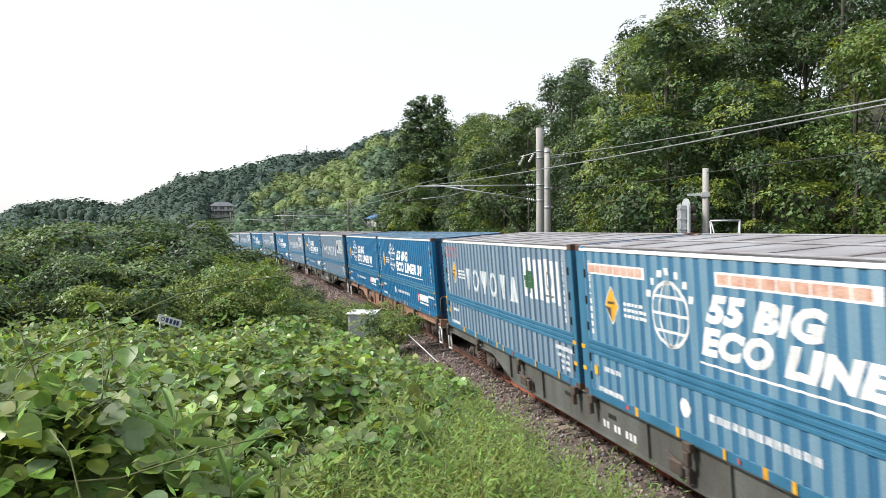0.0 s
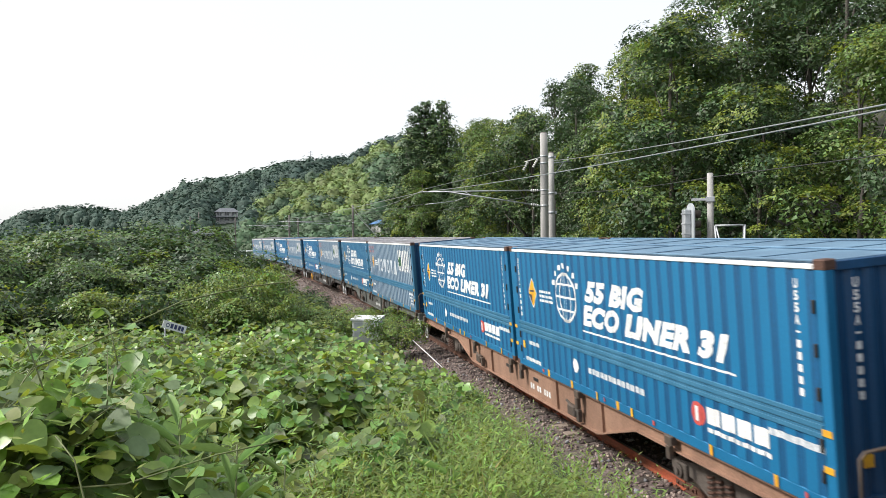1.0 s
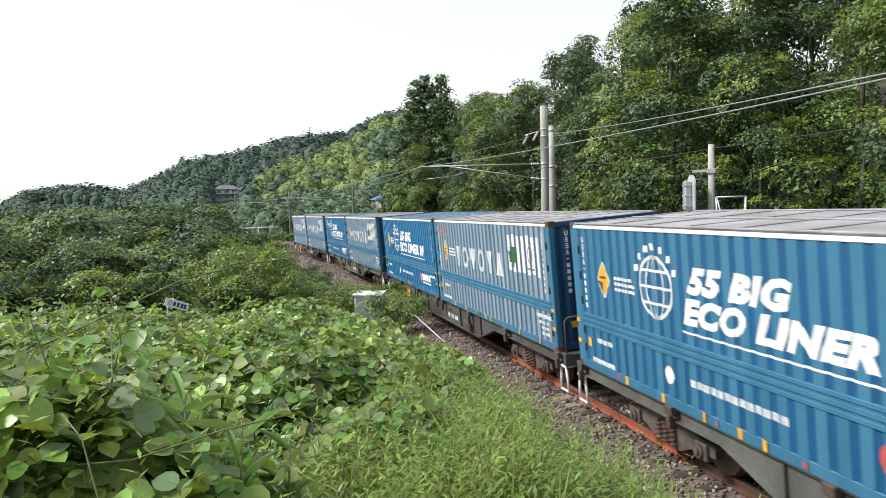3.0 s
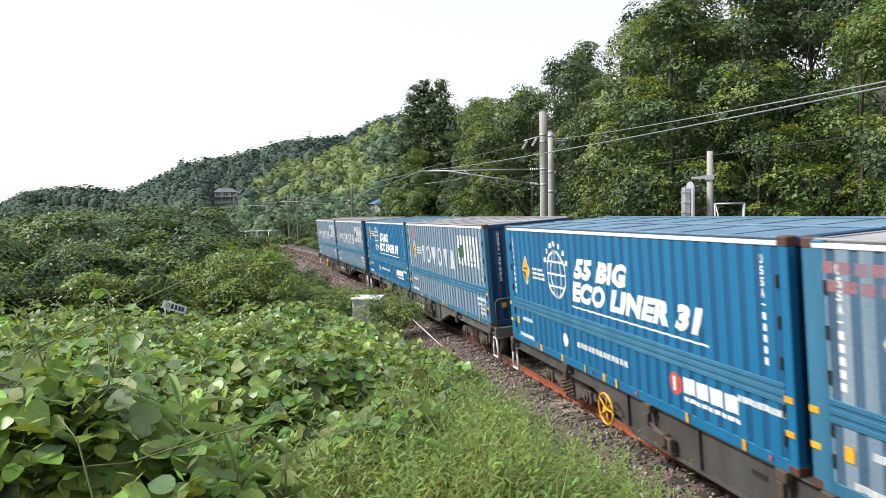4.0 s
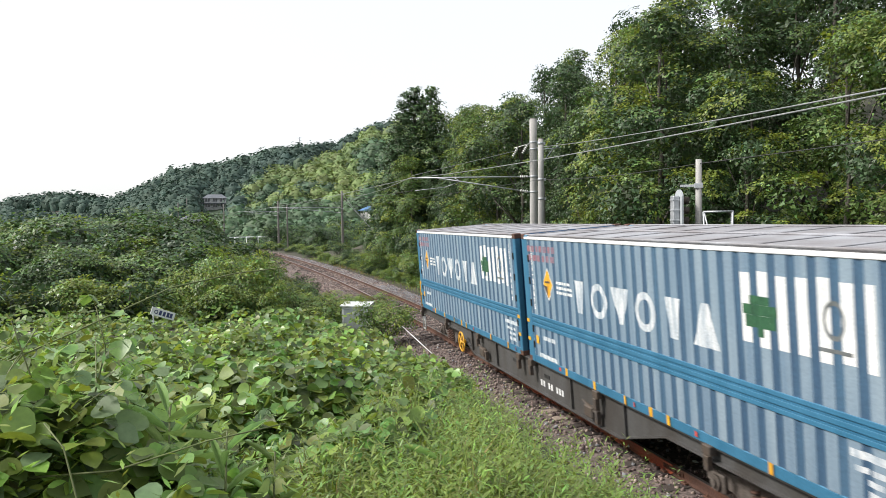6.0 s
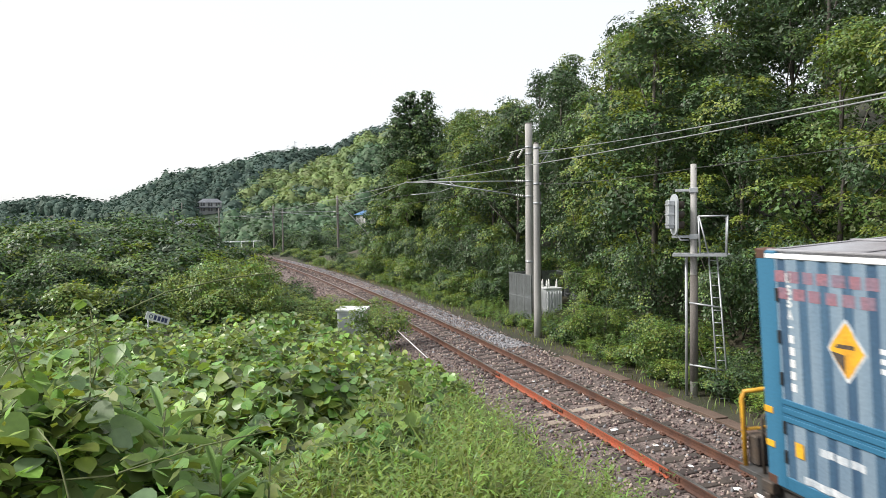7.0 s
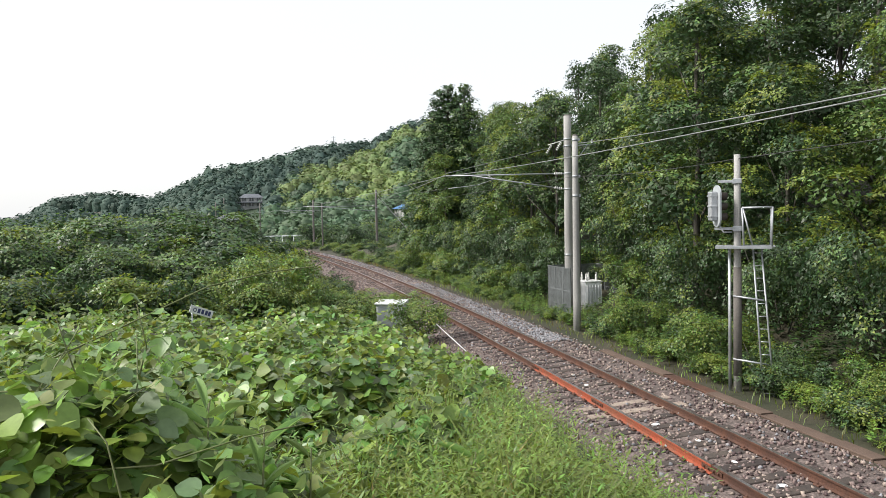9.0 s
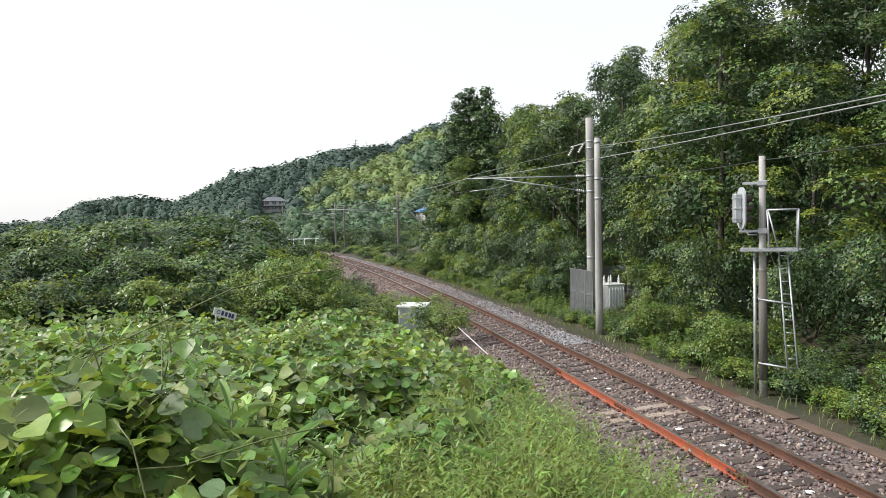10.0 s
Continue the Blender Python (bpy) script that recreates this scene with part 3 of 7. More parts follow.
def split(bm, name, key):
    """One mesh for each piece of a bmesh, pieces told apart by key(face centre)."""
    groups = {}
    for f in bm.faces:
        groups.setdefault(key(f.calc_center_median()), []).append(f)
    out = []
    for g in groups.values():
        b, seen = bmesh.new(), {}
        for f in g:
            vs = []
            for v in f.verts:
                if v not in seen:
                    seen[v] = b.verts.new(v.co)
                vs.append(seen[v])
            n = b.faces.new(vs)
            n.material_index = f.material_index
        me = bpy.data.meshes.new(name)
        b.to_mesh(me)
        b.free()
        out.append(me)
    bm.free()
    return out


SHELL = {}
for key, bm in shell_meshes().items():
    SHELL[key] = split(bm, key, SORT[key])


def painted(key, mat, second=None):
    """The shared shapes of a kind of part in a paint of its own."""
    name = key + "|" + mat.name
    if name not in SHELL:
        SHELL[name] = []
        for shape in SHELL[key]:
            me = shape.copy()
            me.materials.append(mat)
            if second is not None:
                me.materials.append(second)
            SHELL[name].append(me)
    return SHELL[name]


def parts(name, meshes, parent, label=""):
    for me in meshes:
        part(name, me, None, parent, label)


def big_word_marks():
    """The lettering of the white slogan and the globe sign: shared meshes."""
    out = []
    bm = shift(letters("55 BIG", 0.38, 0.025, 0.28, 2.05), along(0.400), 1.69)
    out.append(("lettering", mesh_of(drape(bm), "lettering", WHITE), "bold slanted white lettering 55 BIG"))
    bm = shift(letters("ECO LINER 31", 0.38, 0.025, 0.28, 4.18), along(0.383), 1.265)
    out.append(("lettering", mesh_of(drape(bm), "lettering", WHITE), "bold slanted white lettering ECO LINER 31"))
    bm = bmesh.new()
    flat_box(bm, along(0.380), 1.15, along(0.838), 1.18)
    out.append(("underline", mesh_of(drape(bm), "underline", WHITE), ""))
    bm = bmesh.new()
    cx, cz, r = along(0.310), 1.70, 0.47
    ring(bm, cx, cz, r, 0.05)
    for q in (0.55, 0.1):
        ring(bm, cx, cz, r, 0.04 if q > 0.3 else 0.06, q, 22)
    for dz in (-0.24, 0.0, 0.24):
        w = math.sqrt(r * r - dz * dz) - 0.03
        flat_box(bm, cx - w, cz + dz - 0.02, cx + w, cz + dz + 0.02)
    for i in range(7):
        a = radians(25 + i * 21.6)
        x, z = cx + math.cos(a) * (r + 0.12), cz + math.sin(a) * (r + 0.12)
        flat_box(bm, x - 0.05, z - 0.05, x + 0.05, z + 0.05, random.uniform(-0.4, 0.4))
    for f in bm.faces:
        f.normal_update()
    for i, v in enumerate(bm.verts):
        v.co.y = 0
    out.append(("globe_sign", mesh_of(drape(bm, Y0 - 0.004), "globe_sign", WHITE), "white globe drawn in rings and bars"))
    return out


def bars(spec, mat, name, y=Y0 - 0.003):
    bm = bmesh.new()
    for x0, z0, x1, z1 in spec:
        flat_box(bm, x0, z0, x1, z1)
    return mesh_of(drape(bm, y), name, mat)


def row_bars(u0, u1, z0, z1, n, gap=0.22):
    d = (u1 - u0) / n
    return [(along(u0 + i * d), z0, along(u0 + (i + 1 - gap) * d), z1) for i in range(n)]


MARKS_SLOGAN = big_word_marks()


GLYPHS, CODES = {}, {}


def code_column(text, x, z_top, high=0.105, step=0.128):
    """A code painted downwards, one upright character under another; a star stands for a bar."""
    bm = bmesh.new()
    for i, ch in enumerate(text):
        z = z_top - i * step
        if ch in "*-":
            flat_box(bm, x - 0.035, z - high * (0.9 if ch == "*" else 0.6), x + 0.035, z - high * (0.1 if ch == "*" else 0.4))
            continue
        if ch not in GLYPHS:
            glyph = letters(ch, high, 0.004, 0.0, 0.075)
            GLYPHS[ch] = mesh_of(glyph, "glyph", WHITE)
        have = len(bm.verts)
        bm.from_mesh(GLYPHS[ch])
        bm.verts.ensure_lookup_table()
        bmesh.ops.translate(bm, vec=(x - 0.0375, 0, z - high), verts=bm.verts[have:])
    return bm


def code_marks(text):
    """The code on the long side near both ends, and on the end wall."""
    if text in CODES:
        return CODES[text]
    out = [mesh_of(drape(code_column(text, along(u), z)), "code", WHITE) for u, z in ((0.955, 2.40), (0.052, 2.36))]
    bm = code_column(text, 0.0, 2.40)
    for v in bm.verts:
        v.co = (X1 - 0.010, Y0 + 0.37 + v.co.x, v.co.z)
    out.append(mesh_of(bm, "code", WHITE))
    CODES[text] = out
    return out


SMALL_LINES = bars([q for z, k in ((1.70, 5), (1.61, 6), (1.52, 6)) for q in row_bars(0.172, 0.172 + 0.0125 * k, z, z + 0.05, k, 0.25)], WHITE, "small_print")
LOW_STRIP = bars(row_bars(0.394, 0.60, 0.43, 0.53, 13, 0.14), WHITE_WORN, "marking_strip")
LOW_LABEL = bars(row_bars(0.085, 0.15, 0.53, 0.61, 3, 0.14) + [(along(0.06), 0.16, along(0.15), 0.24)], WHITE_WORN, "small_print")
BAND_STRIP = bars([(along(0.895), 0.60, along(0.985), 0.68)], WHITE_WORN, "white_strip")
RIGHT_PRINT = bars(row_bars(0.90, 0.965, 0.47, 0.53, 3) + row_bars(0.915, 0.965, 0.36, 0.42, 2) + row_bars(0.915, 0.965, 0.24, 0.31, 2), WHITE_WORN, "small_print")
bm = bmesh.new()
ring(bm, along(0.335), 0.47, 0.13, 0.13)
ROUND_SIGN = mesh_of(drape(bm), "round_sign", WHITE)
bm = bmesh.new()
ring(bm, along(0.745), 0.50, 0.16, 0.16)
RED_SIGN = mesh_of(drape(bm), "round_sign", RED)
KANJI = bars([(along(0.742) - 0.02, 0.40, along(0.742) + 0.05, 0.6)] + row_bars(0.768, 0.90, 0.42, 0.64, 4, 0.16) + row_bars(0.768, 0.90, 0.31, 0.37, 9, 0.2), WHITE, "company_bars", Y0 - 0.005)
bm = bmesh.new()
cx, cz = along(0.130), 1.66
bm.faces.new([bm.verts.new(c) for c in ((cx - 0.22, 0, cz), (cx, 0, cz - 0.27), (cx + 0.22, 0, cz), (cx, 0, cz + 0.27))])
DIAMOND = mesh_of(drape(bm, Y0 - 0.0045), "diamond_sign", YELLOW)
bm = bmesh.new()
bm.faces.new([bm.verts.new(c) for c in ((cx - 0.255, 0, cz), (cx, 0, cz - 0.31), (cx + 0.255, 0, cz), (cx, 0, cz + 0.31))])
DIAMOND_RIM = mesh_of(drape(bm, Y0 - 0.0025), "diamond_rim", WHITE_WORN)
bm = bmesh.new()
bm.faces.new([bm.verts.new(c) for c in ((cx - 0.2, 0, cz - 0.02), (cx - 0.02, 0, cz - 0.22), (cx - 0.02, 0, cz - 0.04))])
bm.faces.new([bm.verts.new(c) for c in ((cx - 0.14, 0, cz + 0.02), (cx + 0.1, 0, cz + 0.02), (cx + 0.1, 0, cz + 0.06), (cx - 0.1, 0, cz + 0.06))])
DIAMOND_MARK = mesh_of(drape(bm, Y0 - 0.0065), "diamond_pattern", UNDER)
FADED_ORANGE = material("faded_orange_print", (0.5, 0.27, 0.2), (0.6, 0.42, 0.34), 5, 0.6)
RED_STRIP = bars(row_bars(0.05, 0.24, 2.16, 2.28, 8, 0.1) + row_bars(0.43, 0.68, 2.2, 2.32, 9, 0.1), FADED_ORANGE, "marking_strip", Y0 - 0.005)
RED_STRIP_BACK = bars([(along(0.045), 2.13, along(0.245), 2.31), (along(0.425), 2.17, along(0.69), 2.35)], WHITE, "marking_strip")
FADED_RED = material("faded_red_print", (0.27, 0.13, 0.16), (0.2, 0.15, 0.2), 5, 0.6)
RED_FADED = bars(row_bars(0.03, 0.18, 2.26, 2.38, 7, 0.25) + row_bars(0.035, 0.175, 2.08, 2.2, 6, 0.3), FADED_RED, "marking_strip")
TAGS = [bars([q], YELLOW, "lock_tag", Y0 - 0.016) for q in [(along(u), 0.02, along(u) + 0.07, 0.16) for u in (0.19, 0.31, 0.42, 0.5, 0.55, 0.77, 0.9)] + [(along(0.05), 0.42, along(0.05) + 0.12, 0.58)]]
TAGS2 = [bars([(along(u), 0.05, along(u) + 0.06, 0.12)], RED, "lock_tag", Y0 - 0.016) for u in (0.16, 0.45, 0.62, 0.95)]
bm = bmesh.new()
for x in (X0 + 0.01, X1 - 0.15):
    for z in (0.42, 0.80):
        box(bm, x, Y0 - 0.014, z, x + 0.13, Y0 - 0.003, z + 0.07)
box(bm, X1 - 0.02, Y0 + 0.34, 0.45, X1 - 0.004, Y0 + 0.46, 0.58)
END_TAGS = split(bm, "end_tag", lambda c: (sign(c.x), round(c.z / 0.2)))
for me in END_TAGS:
    me.materials.append(YELLOW)


def word_blocks():
    """Six plain white shapes where a firm's name stands, and two pale panels."""
    x, w, out = along(0.235), 4.35 / 6, []
    for i in range(6):
        bm = bmesh.new()
        cx, a = x + (i + 0.5) * w, 0.28
        if i in (1, 3):
            ring(bm, cx, 1.55, 0.29, 0.11, 1.0, 20)
        else:
            lo, hi = {0: (0.10, 0.17), 2: (0.06, a), 4: (0.10, 0.17), 5: (a, 0.06)}[i]
            bm.faces.new([bm.verts.new(c) for c in ((cx - lo, 0, 1.27), (cx + lo, 0, 1.27), (cx + hi, 0, 1.83), (cx - hi, 0, 1.83))])
        out.append(mesh_of(drape(bm), "word_block", WHITE_WORN))
    return out


WORD = word_blocks()


def crest_strips(x0, z0, x1, z1):
    """Paint that has kept to the crests of the sheet only, the grooves left bare."""
    stops, out = [x0, *rib_breaks(x0, x1), x1], []
    for a, b in zip(stops[:-1], stops[1:]):
        if rib_depth((a + b) / 2) < 0.001:
            out.append((a, z0 + 0.02 * math.sin(a * 9), b, z1 - 0.02 * math.sin(a * 7)))
    return out


PANELS = [bars([q], WHITE, "pale_panel") for u0, u1 in ((0.722, 0.815), (0.828, 0.935)) for q in crest_strips(along(u0), 1.46, along(u1), 2.28)]
bm = bmesh.new()
cx = along(0.768)
for i, (w, z0, z1) in enumerate(((0.12, 1.56, 1.66), (0.24, 1.66, 1.80), (0.28, 1.802, 1.92), (0.16, 1.922, 2.02))):
    flat_box(bm, cx - w, z0, cx + w, z1) if i else flat_box(bm, cx - w * 0.5, z0, cx + w * 0.5, z1)
TREE_MARK = mesh_of(drape(bm, Y0 - 0.005), "tree_mark", GREEN_MARK)
bm = bmesh.new()
ring(bm, along(0.882), 1.88, 0.2, 0.05, 0.7, 20)
flat_box(bm, along(0.86), 1.56, along(0.905), 1.60)
PALE_MARK = mesh_of(drape(bm, Y0 - 0.005), "faint_mark", FENCE_GREY)


def make_container(style, code="U55A-*****", sign_up=0.0):
    """style: 'bright', 'mid', 'faded' with the slogan, or 'grey' with the pale panels."""
    side = {"bright": BLUE_NEW, "mid": BLUE_MID, "faded": BLUE_OLD, "grey": BLUE_GREY}[style]
    slogan = style != "grey"
    label = {"bright": "bright blue corrugated steel freight container with white slanted lettering",
             "mid": "weathered blue corrugated freight container with white slanted lettering",
             "faded": "faded light blue corrugated freight container with white lettering and red strips",
             "grey": "faded grey-blue corrugated freight container with two white panels"}[style]
    c = tagged(empty("freight_container"), label, "freight container", "containers on the train")
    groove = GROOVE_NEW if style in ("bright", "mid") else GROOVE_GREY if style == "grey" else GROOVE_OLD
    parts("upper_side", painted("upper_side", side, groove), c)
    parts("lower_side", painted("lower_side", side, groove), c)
    parts("middle_rail", painted("middle_rail", BLUE_MID), c)
    parts("bottom_rail", painted("bottom_rail", BLUE_NEW if style == "bright" else BLUE_MID), c)
    parts("top_rail", painted("top_rail", WHITE), c, "white top rail")
    parts("corner_post", painted("corner_post", BLUE_NEW if style == "bright" else BLUE_MID), c)
    parts("end_wall", painted("end_wall", BLUE_DEEP), c, "corrugated end wall, its blue deepened for shade")
    parts("roof", painted("roof", ROOF_BLUE if style == "bright" else ROOF_GREY), c, "grimy roof with raised seams")
    parts("corner_casting", painted("corner_casting", RAIL), c, "rusty corner casting")
    parts("hinge", painted("hinge", RUBBER), c, "black hinge")
    parts("code", code_marks(code), c, "white code painted downwards")
    raised = pose(0, 0, sign_up)
    part("diamond_sign", DIAMOND, None, c, "yellow diamond sign", at=raised)
    part("diamond_rim", DIAMOND_RIM, None, c, "white rim of a diamond sign", at=raised)
    part("diamond_pattern", DIAMOND_MARK, None, c, at=raised)
    part("small_print", SMALL_LINES, None, c, at=raised)
    part("small_print", LOW_LABEL, None, c)
    parts("lock_tag", TAGS, c, "yellow tag at the lower edge")
    parts("lock_tag", TAGS2, c, "red tag at the lower edge")
    parts("end_tag", END_TAGS, c, "yellow tag on a post")
    part("white_strip", BAND_STRIP, None, c)
    if slogan:
        for nm, me, lab in MARKS_SLOGAN:
            part(nm, me, None, c, lab)
        part("marking_strip", LOW_STRIP, None, c)
        part("round_sign", ROUND_SIGN, None, c, "white round sign")
        part("round_sign", RED_SIGN, None, c, "red round sign")
        part("company_bars", KANJI, None, c, "white bars of a firm's name")
        if style == "faded":
            part("marking_strip", RED_STRIP_BACK, None, c)
            part("marking_strip", RED_STRIP, None, c, "red and white strips")
    else:
        parts("word_block", WORD, c, "broad white block")
        parts("pale_panel", PANELS, c, "white panel")
        part("tree_mark", TREE_MARK, None, c, "dark green mark on a white panel")
        part("faint_mark", PALE_MARK, None, c)
        part("small_print", RIGHT_PRINT, None, c)
        part("marking_strip", RED_FADED, None, c, "faded red print")
    return c


# ---- wagon ----
WHEEL_R = 0.405
PIVOT = 7.1


def wagon_meshes():
    out = {}
    # fish-bellied side sill
    bm = bmesh.new()
    shape = [(-9.75, 0.985), (-9.75, 0.80), (-5.3, 0.80), (-3.9, 0.38), (3.9, 0.38), (5.3, 0.80), (9.75, 0.80), (9.75, 0.985)]
    for y0, y1 in ((-0.01, 0.01),):
        a = [bm.verts.new((x, y0, z)) for x, z in shape]
        b = [bm.verts.new((x, y1, z)) for x, z in shape]
        bm.faces.new(a)
        bm.faces.new(b[::-1])
        for i in range(len(shape)):
            j = (i + 1) % len(shape)
            bm.faces.new((a[j], a[i], b[i], b[j]))
    for (xa, za), (xb, zb) in zip(shape[1:6], shape[2:7]):
        d = math.atan2(zb - za, xb - xa)
        m = Matrix.Translation(((xa + xb) / 2, 0, (za + zb) / 2)) @ Matrix.Rotation(-d, 4, "Y")
        h = math.hypot(xb - xa, zb - za) / 2
        box(bm, -h, -0.07, -0.012, h, 0.07, 0.012, 0, m)
    box(bm, -9.78, -0.08, 0.985, 9.78, 0.08, 1.01, 0.004)
    for x in (-4.1, -2.1, 2.1, 4.1):
        box(bm, x - 0.012, -0.06, 0.41, x + 0.012, 0.06, 0.98)
    bmesh.ops.recalc_face_normals(bm, faces=bm.faces)
    out["side_sill"] = bm
    # oblong openings, drawn as raised black plates for the dark inside
    bm = bmesh.new()
    for x in (-0.9, 0.9):
        box(bm, x - 0.14, -0.022, 0.72, x + 0.14, -0.0125, 0.80, 0.004)
    out["sill_slots"] = bm
    bm = bmesh.new()
    box(bm, -9.9, -0.16, 0.55, 9.9, 0.16, 0.95, 0.01)
    for x in np.linspace(-9.6, 9.6, 13):
        box(bm, x - 0.06, -1.12, 0.80, x + 0.06, 1.12, 0.975, 0.006)
    for x in (-9.78, 9.68):
        box(bm, x, -1.22, 0.74, x + 0.1, 1.22, 1.0, 0.008)
    box(bm, -9.7, -1.1, 0.978, 9.7, 1.1, 0.99)
    out["underframe"] = bm
    # brake gear and tanks below the belly
    bm = bmesh.new()
    tube(bm, [(-1.6, 0.3, 0.55), (-0.4, 0.3, 0.55)], 0.2, sides=12)
    box(bm, 0.4, -0.6, 0.42, 1.1, 0.1, 0.75, 0.02)
    tube(bm, [(-6.0, -0.5, 0.62), (6.0, -0.5, 0.62)], 0.025, sides=6)
    out["brake_gear"] = bm
    # container locks along the sill
    bm = bmesh.new()
    for x in (-9.5, -6.4, -3.3, -0.35, 0.35, 3.3, 6.4, 9.5):
        box(bm, x - 0.09, -1.30, 0.90, x + 0.09, -1.19, 1.03, 0.01)
        box(bm, x - 0.05, -1.315, 0.70, x + 0.05, -1.235, 0.90, 0.01)
        box(bm, x - 0.09, 1.19, 0.90, x + 0.09, 1.30, 1.03, 0.01)
    for x in (-3.0, 3.0):
        box(bm, x - 0.16, -1.30, 0.50, x + 0.16, -1.19, 0.70, 0.02)
        tube(bm, [(x - 0.25, -1.26, 0.74), (x + 0.3, -1.26, 0.62)], 0.025, sides=6)
        box(bm, x + 0.2, -1.28, 0.44, x + 0.3, -1.2, 0.66, 0.01)
    out["container_lock"] = bm
    # bolster of the bogie
    bm = bmesh.new()
    box(bm, -0.25, -0.95, 0.42, 0.25, 0.95, 0.70, 0.02)
    out["bogie_frame"] = bm
    # wheelset about its own axis
    bm = bmesh.new()
    tube(bm, [(0, -0.8, 0), (0, 0.8, 0)], 0.07, sides=10)
    for s in (-1, 1):
        for ya, yb, r in ((0.49, 0.525, WHEEL_R + 0.03), (0.525, 0.62, WHEEL_R)):
            tube(bm, [(0, s * ya, 0), (0, s * yb, 0)] if s > 0 else [(0, s * yb, 0), (0, s * ya, 0)], r, sides=28)
        for k in range(4):
            a = k * math.pi / 2
            x, z = math.cos(a) * 0.2, math.sin(a) * 0.2
            tube(bm, [(x, s * 0.62, z), (x, s * 0.635, z)] if s > 0 else [(x, s * 0.635, z), (x, s * 0.62, z)], 0.035, sides=6)
    out["wheelset"] = bm
    # coupler
    bm = bmesh.new()
    box(bm, 9.75, -0.14, 0.72, 10.12, 0.14, 0.98, 0.03)
    box(bm, 10.08, -0.2, 0.74, 10.19, 0.1, 0.98, 0.03)
    tube(bm, [(9.9, 0.35, 0.85), (10.0, 0.36, 0.6), (10.12, 0.34, 0.42), (10.19, 0.33, 0.6)], 0.03, sides=7)
    tube(bm, [(9.9, -0.35, 0.85), (10.0, -0.36, 0.6), (10.12, -0.34, 0.42), (10.19, -0.33, 0.6)], 0.03, sides=7)
    out["coupler"] = bm
    # white corner step
    bm = bmesh.new()
    for x in (-0.16, 0.16):
        tube(bm, [(x * 0.7, 0, 0.76), (x * 1.15, 0, 0.26)], 0.026, sides=7)
    tube(bm, [(-0.18, 0, 0.27), (0.18, 0, 0.27)], 0.026, sides=7)
    box(bm, -0.16, -0.03, 0.74, 0.16, 0.2, 0.78, 0.006)
    out["corner_step"] = bm
    bm = bmesh.new()
    tube(bm, [(0, -1.15, 0.98), (0, -1.15, 1.65), (0.02, -1.10, 1.72), (0.02, -0.50, 1.74), (0, -0.45, 1.66), (0, -0.45, 0.98)], 0.02, sides=7)
    out["hand_rail"] = bm
    bm = bmesh.new()
    n = 20
    tube(bm, [(0.26 * math.cos(i * 2 * math.pi / n), 0, 0.26 * math.sin(i * 2 * math.pi / n)) for i in range(n + 1)], 0.022, sides=6)
    for a in range(5):
        q = a * 2 * math.pi / 5
        tube(bm, [(0, 0, 0), (0.25 * math.cos(q), 0, 0.25 * math.sin(q))], 0.018, sides=6)
    tube(bm, [(0, -0.04, 0), (0, 0.12, 0)], 0.05, sides=8)
    out["brake_wheel"] = bm
    bm = bmesh.new()
    for i in range(9):
        if i not in (2, 5):
            box(bm, 0.55 + i * 0.13, -0.0145, 0.52, 0.63 + i * 0.13, -0.0125, 0.64)
    out["number_bars"] = bm
    return out


WAGON_SHAPES = wagon_meshes()
LOCKS = split(WAGON_SHAPES["container_lock"].copy(), "container_lock", lambda c: (round(c.x / 1.05), sign(c.y)))
for me in LOCKS:
    me.materials.append(UNDER)
WAGON = {k: mesh_of(b, k, m) for (k, b), m in zip(WAGON_SHAPES.items(), (FRAME_GREY, RUBBER, UNDER, UNDER, UNDER, DUSTY, WHEEL, UNDER, WHITE, UNDER, YELLOW, WHITE))}


